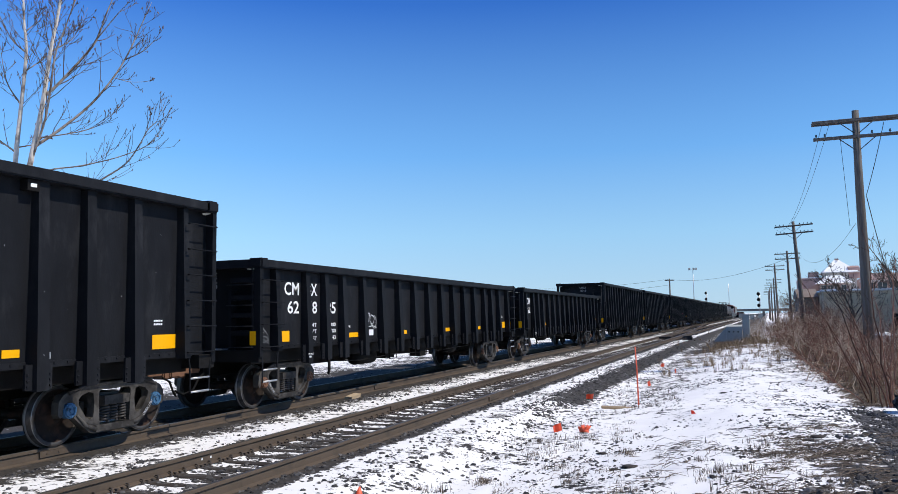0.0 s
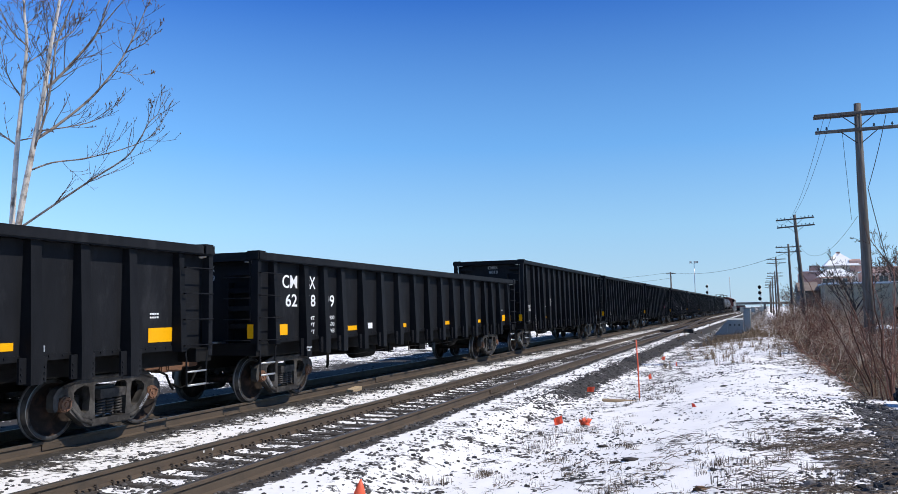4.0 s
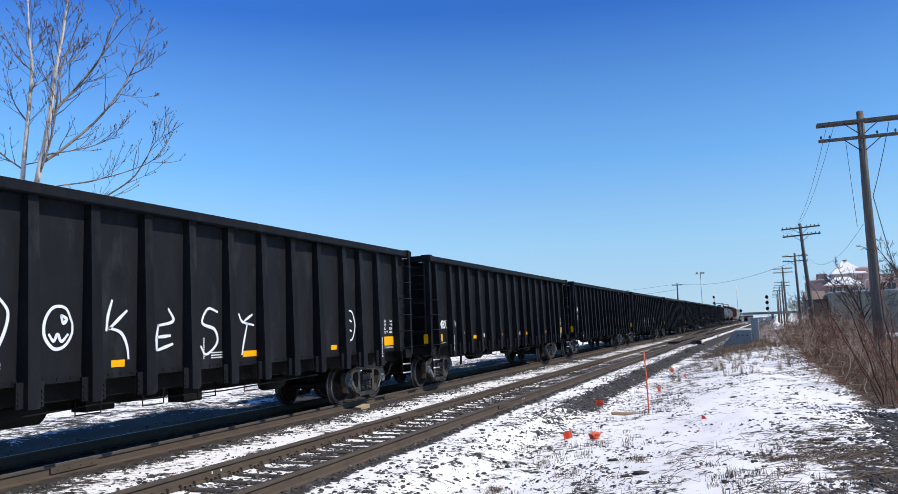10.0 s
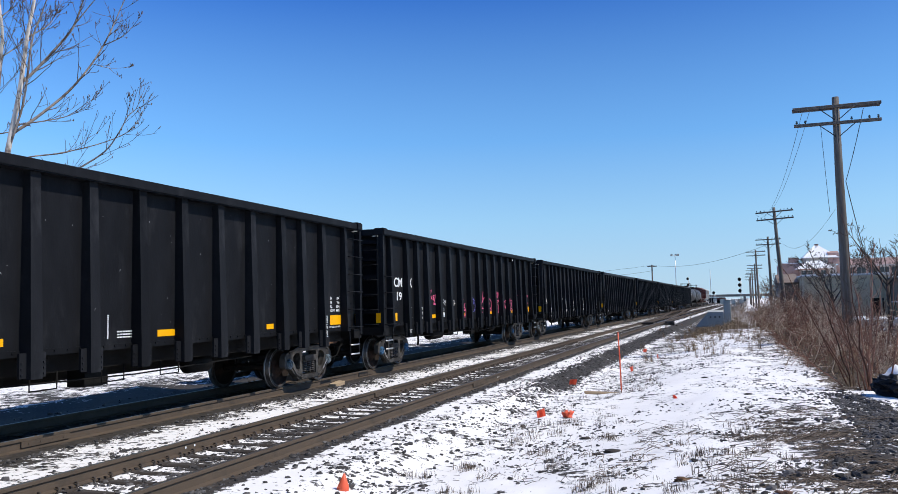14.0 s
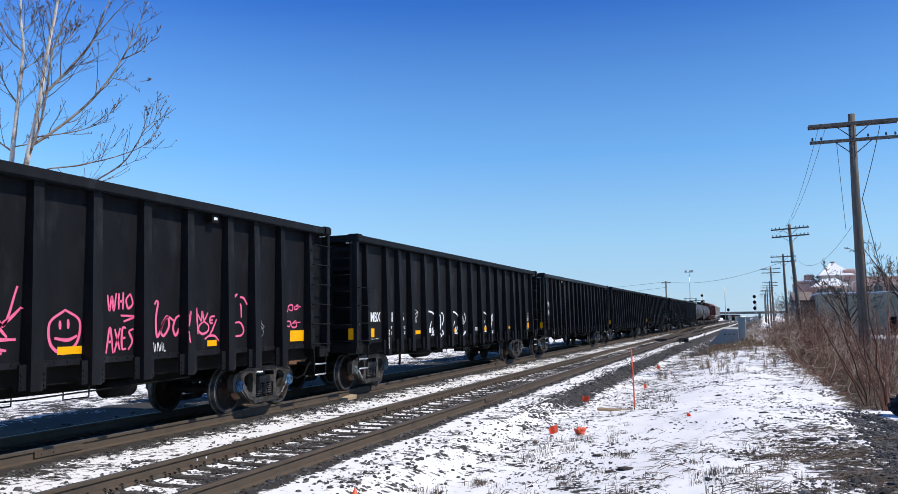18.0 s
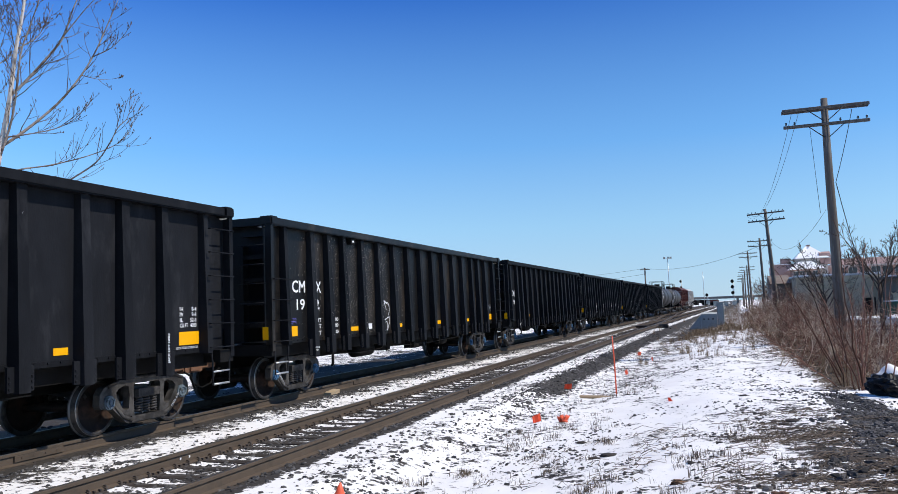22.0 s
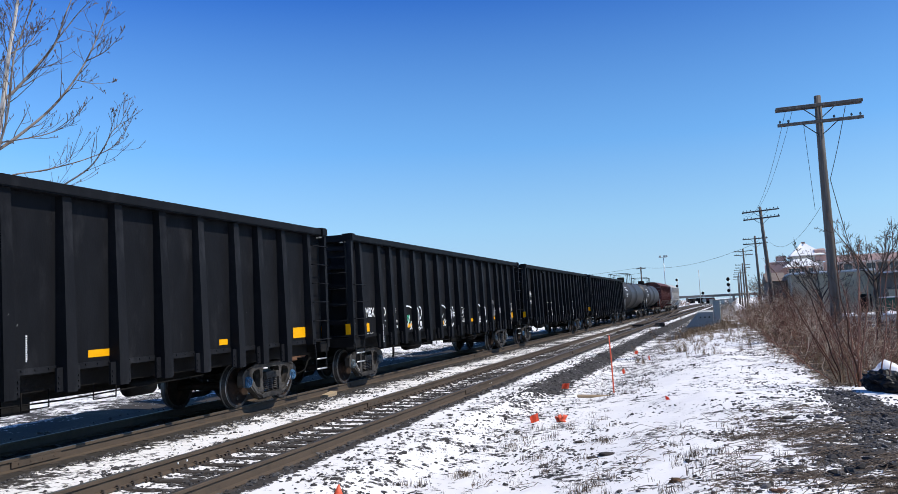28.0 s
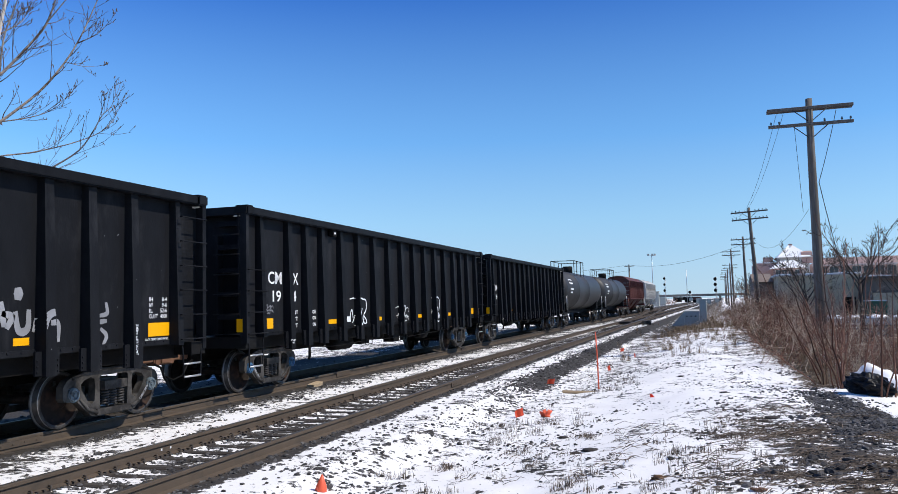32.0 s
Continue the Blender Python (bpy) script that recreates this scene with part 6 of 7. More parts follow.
def blade_tuft(verts, faces, x, y, z, n, h, spread, rng):
    for _ in range(n):
        a = rng.uniform(0, 2 * math.pi)
        lean = spread * rng.random()
        hh = h * rng.uniform(0.45, 1.0)
        bx, by = x + rng.gauss(0, 0.05), y + rng.gauss(0, 0.05)
        w = 0.003 + 0.002 * rng.random()
        px, py = -math.sin(a) * w, math.cos(a) * w
        pts = [(0, 0), (0.35 * lean, 0.6), (lean, 1.0 - 0.5 * lean)]
        o = len(verts)
        for k, (d, zz) in enumerate(pts):
            q = w * (1 - 0.45 * k) / w
            cx, cy = bx + math.cos(a) * d * hh, by + math.sin(a) * d * hh
            verts.append((cx + px * q, cy + py * q, z + zz * hh))
            verts.append((cx - px * q, cy - py * q, z + zz * hh))
        faces += [(o, o + 1, o + 3, o + 2), (o + 2, o + 3, o + 5, o + 4)]


def grass(name, spots, label, seed, h=(0.08, 0.3), mat="grass"):
    rng = random.Random(seed)
    verts, faces = [], []
    for x, y, n in spots:
        x += bend(y)
        blade_tuft(verts, faces, x, y, ground_z(x, y) - 0.02, n, rng.uniform(*h), rng.uniform(0.3, 1.1), rng)
    me = bpy.data.meshes.new(name)
    me.from_pydata(verts, [], faces)
    me.materials.append(M[mat])
    tagged(new(name, me), label, "grass", kind="stuff")


rg = random.Random(31)
spots = [(rg.gauss(-0.9, 1.4), rg.uniform(6, 13), rg.randint(4, 14)) for _ in range(70)]
spots += [(rg.gauss(-2.9, 0.5), rg.uniform(13, 34), rg.randint(8, 22)) for _ in range(80)]
spots += [(rg.gauss(2.1, 0.9), rg.uniform(6, 11.5), rg.randint(10, 30)) for _ in range(70)]
spots += [(rg.gauss(0.4, 0.7), rg.uniform(7, 12), rg.randint(10, 26)) for _ in range(40)]
spots += [(x + rg.gauss(0, 0.12), y + rg.gauss(0, 0.1), rg.randint(14, 26)) for x, y in ((-1.44, 9.4), (-3.4, 10.5), (-3.2, 12.7), (-3.9, 9.7), (-2.6, 11.6), (-1.9, 12.3), (-3.0, 8.9), (-0.5, 10.2)) for _ in range(7)]
spots += [(x + rg.gauss(0, 0.25), y + rg.gauss(0, 0.3), rg.randint(10, 24)) for x, y in ((-3.05, 14.6), (-3.3, 13.6), (-3.5, 12.4), (-2.6, 13.9), (-2.3, 19.0), (-2.9, 19.6), (-2.0, 20.4), (-1.9, 21.6), (0.2, 12.6), (0.6, 12.0), (-0.9, 8.4)) for _ in range(6)]
spots += [(-1.45 + rg.gauss(0, 0.10), 8.9 + rg.gauss(0, 0.12), rg.randint(16, 30)) for _ in range(9)]
spots += [(x + rg.gauss(0, 0.16), y + rg.gauss(0, 0.22), rg.randint(8, 18)) for x, y in ((-3.3, 12.6), (-3.1, 13.3), (-2.75, 13.7), (-3.0, 10.0), (-2.1, 10.3), (-0.3, 9.6), (0.0, 10.2)) for _ in range(7)]
grass("grass_tufts", spots, "dry grey-brown grass poking through snow", 5, (0.05, 0.17), "litter")
spots = [(rg.gauss(-0.9, 1.5), 27 + 63 * rg.random() ** 0.8, rg.randint(14, 40)) for _ in range(230)]
spots += [(rg.uniform(-2.6, 1.8), rg.uniform(44, 76), rg.randint(16, 40)) for _ in range(110)]
spots += [(rg.uniform(2.1, 6.0), rg.uniform(18, 80), rg.randint(20, 50)) for _ in range(420)]
grass("weeds", spots, "tall dead weeds and straw along the verge", 6, (0.25, 0.7))


def clod(x, y, r, mat, name, label, seed, flat=0.45, tagcat="clod", rough=0.45):
    rng = random.Random(seed)
    bm = bmesh.new()
    bmesh.ops.create_icosphere(bm, subdivisions=3, radius=1.0)
    for v in bm.verts:
        k = 1 + rough * noise.noise(v.co * 2.1 + Vector((seed, 0, 0))) + 0.45 * rough * noise.noise(v.co * 5.3)
        v.co = Vector((v.co.x * r * 1.25 * k, v.co.y * r * k, v.co.z * r * flat * k))
    for f in bm.faces:
        f.smooth = True
    ob = part(name, bm, mat, m=pose(x, y, ground_z(x, y) + r * flat * 0.35))
    return tagged(ob, label, tagcat)


for k, (x, y, r) in enumerate(((-1.57, 11.1, 0.10), (-1.75, 10.95, 0.06), (-2.9, 8.0, 0.06), (-3.6, 9.2, 0.05), (-2.2, 12.6, 0.06), (0.3, 16.0, 0.07), (-0.6, 20.5, 0.07), (0.9, 13.0, 0.09), (0.75, 12.8, 0.07))):
    clod(x, y, r, M["soil"], "earth_clod", "dark clod of earth on the snow", k + 3, 0.3)


# ---- survey markers ----
def flag_marker(x, y, h, tilt, label="small orange survey flag on a wire"):
    z = ground_z(x, y)
    ob = tagged(empty("survey_flag", pose(x, y, z - 0.05, tilt, tilt * 0.7, x * 40)), label, "marker flag", "survey flags")
    bm = bmesh.new()
    tube(bm, [(0, 0, 0), (0, 0, h + 0.05)], 0.004, 5)
    part("wire_stem", bm, M["galv"], ob)
    bm = bmesh.new()
    pts = [(0, 0.0), (0.07, 0.015), (0.14, -0.01), (0.20, 0.02)]
    a = [bm.verts.new((px, py, h - 0.10 - 0.1 * px)) for px, py in pts]
    b = [bm.verts.new((px, py, h + 0.05 - 0.2 * px)) for px, py in pts]
    for i in range(3):
        bm.faces.new((a[i], a[i + 1], b[i + 1], b[i]))
    bmesh.ops.solidify(bm, geom=bm.faces[:], thickness=0.004)
    part("flag", bm, M["orange"], ob)


for x, y, h, tilt in ((-3.42, 15.35, 0.18, 8), (-3.95, 21.4, 0.22, -12), (-2.81, 25.1, 0.20, 10), (-2.5, 30.5, 0.25, 5), (-3.3, 34.0, 0.22, -8), (-1.1, 16.5, 0.10, 20)):
    flag_marker(x, y, h, tilt)
clod(-2.98, 15.2, 0.065, M["orange"], "orange_netting", "crumpled orange netting on the snow", 21, 1.3, "netting", 1.3)
clod(0.41, 8.1, 0.05, M["rust"], "orange_netting", "scrap of rusty orange netting among gravel", 22, 0.5, "netting", 0.9)
clod(-0.55, 8.95, 0.06, M["tan_leaf"], "leaf_clump", "clump of brown dead leaves on the snow", 23, 0.5, "leaf clump", 0.9)

stake = tagged(empty("survey_stake", pose(-2.41, 18.8, ground_z(-2.41, 18.8) - 0.05, 0, -1.2, 0)), "tall thin orange marker stake leaning in the snow", "marker stake")
bm = bmesh.new()
tube(bm, [(0, 0, 0), (0, 0, 0.12)], 0.012, 6)
part("foot", bm, M["rust"], stake)
bm = bmesh.new()
tube(bm, [(0, 0, 0.12), (0.005, 0, 0.8), (-0.005, 0, 1.44)], [0.017, 0.016, 0.014], 8)
part("rod", bm, M["orange"], stake)

cone = tagged(empty("marker_cone", pose(-4.36, 8.55, ground_z(-4.36, 8.55), 0, 6, 0)), "small orange pointed marker beside the rail", "marker")
bm = bmesh.new()
lathe(bm, [(-0.02, 0.075), (0.05, 0.065), (0.10, 0.045), (0.19, 0.008)], 10, "z")
part("body", bm, M["orange"], cone)
bm = bmesh.new()
tube(bm, [(0, 0, 0.18), (0, 0, 0.23)], 0.006, 5)
part("tip", bm, M["galv"], cone)

# rotten timber lying by the stake
bm = bmesh.new()
box(bm, -0.42, 0.42, -0.07, 0.07, -0.03, 0.035)
bmesh.ops.bevel(bm, geom=bm.edges[:], offset=0.02, segments=1, affect="EDGES")
tagged(part("old_tie", bm, M["old_timber"], m=pose(-2.95, 19.4, ground_z(-2.95, 19.4) + 0.02, 2, 3, 14)), "short straw-brown rotten timber beside the stake", "timber")


# ---- shrubs ----
def shrub_mesh(seed, stems, height, spread):
    """A clump of crooked stems that fork and lean all ways."""
    rng = random.Random(seed)
    bm = bmesh.new()
    roots = [(spread * 0.45 * rng.gauss(0, 0.6), spread * 0.45 * rng.gauss(0, 0.6)) for _ in range(7)]

    def shoot(p, d, L, r, depth, tone):
        pts, n = [p], 5 if depth else 3
        for k in range(n):
            d = (d + Vector((rng.gauss(0, 0.26), rng.gauss(0, 0.26), rng.gauss(0.02, 0.14)))).normalized()
            pts.append(pts[-1] + d * L / n)
        tube(bm, pts, [max(0.003, r * (1 - 0.75 * k / n)) for k in range(n + 1)], 3, tone, caps=False)
        if depth:
            for _ in range(rng.randint(2, 5)):
                k = rng.randint(1, n - 1)
                q = pts[k].lerp(pts[k + 1], rng.random())
                side = Vector((rng.gauss(0, 1), rng.gauss(0, 1), rng.gauss(0.35, 0.7))).normalized()
                shoot(q, (d * 0.6 + side).normalized(), L * rng.uniform(0.18, 0.5), r * 0.55, depth - 1, tone)

    for _ in range(stems):
        rx, ry = rng.choice(roots)
        p = Vector((rx + rng.gauss(0, 0.09), ry + rng.gauss(0, 0.09), -0.05))
        a, tip = rng.uniform(0, 2 * math.pi), abs(rng.gauss(0, 0.62))
        d = Vector((math.cos(a) * tip, math.sin(a) * tip, 1)).normalized()
        shoot(p, d, height * rng.uniform(0.35, 1.0), 0.005 + 0.013 * rng.random() ** 2, 2, 1 if rng.random() < 0.30 else 0)
    return mesh_of("shrub", bm, M["shrub"], M["straw"])


SHRUBS = [shrub_mesh(50 + k, n, h, s) for k, (n, h, s) in enumerate(((30, 1.5, 2.2), (28, 1.9, 2.4), (34, 1.2, 2.0), (22, 2.4, 2.0), (22, 1.7, 2.6)))]
rs = random.Random(77)
for row, (x0, y0, y1, step) in enumerate(((2.95, 18.9, 120, 1.05), (4.1, 18.6, 130, 1.3), (5.8, 19.5, 120, 1.9))):
    y = y0
    while y < y1:
        x = x0 + rs.uniform(-0.5, 0.5) - 0.010 * (y - 20) + bend(y)
        kind = rs.randint(0, 4)
        ob = part("shrub", SHRUBS[kind], (), m=pose(x, y, ground_z(x, y), 0, 0, rs.uniform(0, 360)))
        k = rs.uniform(0.55, 1.1) * (1.0 + 0.25 * noise.noise(Vector((y * 0.3, row, 5.0))))
        ob.scale = (k * 1.1, k * 1.1, k * (0.80 if row == 0 else 1.0))
        tagged(ob, "leafless red-brown shrub thicket along the verge" if row else "low leafless red-brown shrub at the snow's edge", "shrub", "shrubs along the verge")
        y += step * rs.uniform(0.7, 1.3) * (1 + y / 90)


# taller thicket before the sheds
for k in range(30):
    y = rs.uniform(58, 104)
    x = rs.uniform(3.9, 6.6) * (0.7 + y / 260) + bend(y)
    ob = part("thicket", SHRUBS[rs.choice((1, 3, 4))], (), m=pose(x, y, ground_z(x, y), 0, 0, rs.uniform(0, 360)))
    k = rs.uniform(1.35, 1.9)
    ob.scale = (k, k, k)
    tagged(ob, "tall dark tangle of leafless brush before the sheds", "shrub", "brush before the sheds")


# tall whips rising out of the nearest clump
def whips(x, y, items, name="sapling", label="tall thin leafless sapling stems above the shrubs"):
    bm = bmesh.new()
    rng = random.Random(int(y * 10))
    for dx, dy, lx, h in items:
        n = 8
        pts = [Vector((dx + lx * (k / n) ** 1.1 + rng.gauss(0, 0.02), dy + rng.gauss(0, 0.03), h * k / n)) for k in range(n + 1)]
        r = 0.0105 + 0.003 * h
        tube(bm, pts, [r * (1 - 0.75 * k / n) for k in range(n + 1)], 5)
        for k in range(2, n):
            for s in (-1, 1):
                if rng.random() < 0.45:
                    e = pts[k] + Vector((s * rng.uniform(0.06, 0.3), rng.gauss(0, 0.12), rng.uniform(0.1, 0.45)))
                    tube(bm, [pts[k], pts[k].lerp(e, 0.5) + Vector((0, 0, -0.02)), e], [0.005, 0.004, 0.002], 3, caps=False)
    tagged(part(name, bm, M["shrub"], m=pose(x, y, ground_z(x, y) - 0.05)), label, "sapling", "saplings in the thicket")


whips(2.46, 17.3, ((0, 0, -0.78, 2.4), (0.02, 0.05, -0.28, 3.5), (0.05, 0, 0.13, 2.0), (-0.05, 0.1, -0.5, 1.7), (0.03, 0, 0.35, 2.2), (0.04, 0.1, 0.0, 1.4), (0.0, 0.05, -0.12, 2.5), (0.05, 0.05, 0.22, 2.9)))
whips(2.34, 18.3, ((0, 0, -1.35, 2.75), (-0.05, 0.1, -0.9, 2.1), (0.03, 0, -0.45, 1.8), (-0.1, 0, -1.5, 1.2), (0, 0, -0.7, 2.6), (0.1, 0.2, -0.2, 2.2)))
whips(2.95, 15.9, ((0, 0, 0.10, 3.2), (-0.25, 0.5, 0.35, 2.5), (0.05, 0.1, 0.55, 1.9), (-0.15, 0.3, 0.2, 1.7), (0.25, 0.3, 0.1, 2.4)))
whips(3.7, 18.5, ((0, 0, 0.2, 2.9), (0.3, 0, 0.5, 2.5), (-0.3, 0, 0.1, 2.1), (0.6, 0.1, 0.3, 3.1)))
whips(3.4, 23.0, ((0, 0, -1.2, 2.3), (0.3, 0, 0.4, 2.6), (-0.3, 0, -0.6, 2.0), (0.1, 0.5, 0.1, 3.0)))
for k in range(14):
    y = 21.0 + 3.4 * k + rs.uniform(-1, 1)
    whips(rs.uniform(2.8, 5.2) + bend(y), y, [(rs.gauss(0, 0.3), rs.gauss(0, 0.3), rs.gauss(0, 0.5), rs.uniform(1.5, 2.9)) for _ in range(5)])
# dead stalks and roots lying along the edge of the snow
def stalk_mat(count, spot, label, seed, size=(0.12, 0.6), patchy=True):
    rng = random.Random(seed)
    bm = bmesh.new()
    for _ in range(count):
        x, y = spot(rng)
        while patchy and noise.noise(Vector((x * 1.3, y * 1.0, 9.0))) + 0.5 * noise.noise(Vector((x * 3.1, y * 2.4, 4.0))) < 0.02:
            x, y = spot(rng)
        a, l = rng.gauss(0.2, 0.7), rng.uniform(*size)
        z = ground_z(x, y) + 0.008
        dx, dy = math.cos(a) * l / 2, math.sin(a) * l / 2
        tube(bm, [(x - dx, y - dy, z), (x + rng.gauss(0, 0.03), y + rng.gauss(0, 0.03), z + rng.uniform(0.0, 0.07)), (x + dx, y + dy, z + rng.uniform(0, 0.06))], [0.0045, 0.004, 0.002], 3, caps=False)
    tagged(part("dead_stalks", bm, M["litter"]), label, "plant litter", kind="stuff")


stalk_mat(1500, lambda r: (2.0 + abs(r.gauss(0, 0.9)), 17.4 + 26 * r.random() ** 1.6), "grey-brown dead stalks and soil under the shrubs", 61, (0.1, 0.5), False)
stalk_mat(800, lambda r: (min(3.9, r.gauss(2.0, 1.0)), 5.8 + 6.8 * r.random() ** 1.1), "tangled dead grass stalks over gravel and thin snow", 62)
spots = [(rg.gauss(2.9, 0.5), rg.uniform(5.9, 9.0), rg.randint(8, 20)) for _ in range(50)]
spots += [(rg.uniform(3.3, 4.6), rg.uniform(16.2, 22.0), rg.randint(16, 34)) for _ in range(110)]
grass("dry_reeds", spots, "straw-coloured dead reeds and long grass beside the snow", 64, (0.25, 0.75), "straw")
stalk_mat(500, lambda r: (r.gauss(0.9, 0.9), r.uniform(8.5, 14.0)), "grey-brown dead grass lying in patches on the snow", 65, (0.1, 0.45))
stalk_mat(240, lambda r: (r.gauss(-1.2, 1.3), r.uniform(6.0, 13.0)), "scattered dead grass stalks on the snow", 63, (0.06, 0.25))

# rubbish at the foot of the shrubs
def rubbish_bag(x, y, label):
    """A knotted plastic bag, sagging and creased."""
    bm = bmesh.new()
    bmesh.ops.create_icosphere(bm, subdivisions=4, radius=1.0)
    for v in bm.verts:
        c = v.co.copy()
        crease = abs(noise.noise(c * 1.7 + Vector((4, 1, 0)))) + 0.55 * abs(noise.noise(c * 3.6)) + 0.25 * abs(noise.noise(c * 8.0))
        k = 1.16 - 0.50 * crease
        v.co = Vector((c.x * 0.43 * k, c.y * 0.34 * k, max(-0.16, c.z * 0.25 * k)))
    return tagged(part("rubbish_bag", bm, M["plastic"], m=pose(x, y, ground_z(x, y) + 0.13, 0, 12, -30)), label, "rubbish bag")


rubbish_bag(2.82, 16.35, "torn shiny black rubbish bag under the shrubs")
clod(3.15, 17.5, 0.38, M["snow"], "snow_lump", "lump of old snow behind the rubbish bag", 44, 0.85, "snow heap", 0.55)
clod(3.55, 16.9, 0.42, M["snow"], "snow_lump", "lump of old snow among the stems", 45, 0.65, "snow heap", 0.55)


# ---- trees ----
THIN = [0.0068]       # least radius of a twig


def grow(bm, p, d, length, r, depth, rng, up=0.10, wild=0.20, buds=None, fork=0):
    """A tapering branch that forks into thinner ones."""
    n = 5
    pts, rad = [Vector(p)], [r]
    d = Vector(d).normalized()
    for k in range(n):
        d = (d + Vector((rng.gauss(0, wild), rng.gauss(0, wild), rng.gauss(up, wild * 0.6))) * 0.55).normalized()
        pts.append(pts[-1] + d * length / n)
        rad.append(max(THIN[0], r * (1 - 0.82 * (k + 1) / n)))
    tube(bm, pts, rad, 5 if r > 0.03 else 3, 0 if r > 0.022 else 1, caps=False)
    side_twigs(bm, pts, rad, length, depth, rng, up, wild, buds, fork, fork)
    if buds is not None and depth <= 1:
        buds.append(pts[-1])


def side_twigs(bm, pts, rad, length, depth, rng, up, wild, buds, kids=0, fork=0):
    if depth <= 0:
        return
    n = len(pts) - 1
    for k in range(kids or rng.randint(3, 4)):
        f = rng.uniform(0.12, 1.0)
        i = min(n - 1, int(f * n))
        q = pts[i].lerp(pts[i + 1], f * n - i)
        ahead = (pts[i + 1] - pts[i]).normalized()
        side = Vector((rng.gauss(0, 1), rng.gauss(0, 1), rng.gauss(0.25, 0.8))).normalized()
        e = (ahead * 0.85 + side * 0.75).normalized()
        grow(bm, q, e, length * rng.uniform(0.26, 0.52) * (1.25 - 0.75 * f), max(1.3 * THIN[0], rad[i] * rng.uniform(0.35, 0.6)), depth - 1, rng, up, wild, buds, fork)


def smooth_path(pts, n=6):
    P = [Vector(p) for p in pts]
    P = [2 * P[0] - P[1]] + P + [2 * P[-1] - P[-2]]
    out = []
    for i in range(1, len(P) - 2):
        a, b, c, d = P[i - 1:i + 3]
        for k in range(n):
            t = k / n
            out.append(0.5 * (2 * b + (c - a) * t + (2 * a - 5 * b + 4 * c - d) * t * t + (3 * b - a - 3 * c + d) * t ** 3))
    return out + [P[-2]]


def poplar(name, base, trunk, limbs, seed, label):
    """trunk and limbs run in metres to the right of and above the foot, across the line of sight."""
    rng = random.Random(seed)
    tree = tagged(empty(name, pose(*base)), label, "tree", "bare trees behind the train")
    R = Vector((0.86, 0.51, 0))
    place = lambda a, z, depth=0.0: R * a + Vector((-0.51, 0.86, 0)) * depth + Vector((0, 0, z))
    path = smooth_path([place(a, z) for a, z, _ in trunk])
    radii = np.interp(np.linspace(0, 1, len(path)), np.linspace(0, 1, len(trunk)), [0.46 * r for *_, r in trunk]).tolist()
    bm = bmesh.new()
    tube(bm, path, radii, 10)
    part("trunk", bm, M["bark"], tree)
    crown, buds = bmesh.new(), []
    side_twigs(crown, path[len(path) // 3:], [0.35 * r for r in radii[len(path) // 3:]], 3.0, 2, rng, 0.14, 0.15, buds, 34, 3)
    for limb, r in limbs:
        run = smooth_path([place(a, z, dd) for a, z, dd in limb], 4)
        rr = [0.60 * r * (1 - 0.85 * k / (len(run) - 1)) for k in range(len(run))]
        bm = bmesh.new()
        tube(bm, run, rr, 7)
        part("limb", bm, M["limb"], tree)
        length = sum((b - a).length for a, b in zip(run, run[1:]))
        side_twigs(crown, run, rr, min(3.4, length * 0.85), 2, rng, 0.15, 0.15, buds, int(6 + 1.7 * length), 3)
    tagged(part("twigs", crown, (M["limb"], M["twig"]), tree), kind="stuff")
    bm = bmesh.new()
    for b in buds:
        for k in range(1 if rng.random() < 0.5 else 0):
            c = b + Vector((rng.gauss(0, 0.03), rng.gauss(0, 0.03), -0.05 * k))
            d = Vector((rng.gauss(0, 0.015), rng.gauss(0, 0.015), 0.045))
            tube(bm, [c - d, c, c + d], [0.004, 0.017, 0.003], 4, caps=False)
    tagged(part("buds", bm, M["twig"], tree), kind="stuff")


UPPER_LIMBS = (
    (((0.78, 9.3, 0), (1.19, 9.78, 0.1), (1.9, 10.8, 0.3), (2.23, 11.4, 0.4), (2.44, 12.2, 0.5), (2.66, 12.95, 0.6), (2.84, 13.95, 0.7)), 0.085),
    (((0.5, 7.3, 0), (0.95, 8.7, -0.2), (1.21, 10.5, -0.4), (1.53, 11.45, -0.5), (1.89, 12.6, -0.6), (1.95, 13.6, -0.7)), 0.065),
    (((0.6, 7.75, 0), (1.2, 8.3, 0.2), (2.06, 9.2, 0.4), (2.72, 10.15, 0.5), (3.16, 11.05, 0.6), (3.53, 12.15, 0.8), (3.79, 12.9, 0.9)), 0.085),
    (((3.05, 10.8, 0.6), (3.61, 11.07, 0.5), (3.99, 11.43, 0.4), (4.23, 11.75, 0.3)), 0.032),
)
MIDDLE_LIMBS = (
    (((2.74, 10.15, 0.5), (3.24, 10.09, 0.7), (3.82, 10.2, 0.9)), 0.022),
    (((0.62, 8.0, 0), (1.93, 8.16, -0.3), (2.66, 8.41, -0.5), (3.23, 8.9, -0.7)), 0.040),
    (((0.3, 6.7, 0), (1.0, 7.05, 0.2), (1.79, 7.22, 0.4), (2.81, 7.54, 0.6), (3.62, 7.94, 0.8), (4.02, 8.34, 0.9), (4.22, 8.85, 1.0)), 0.050),
)
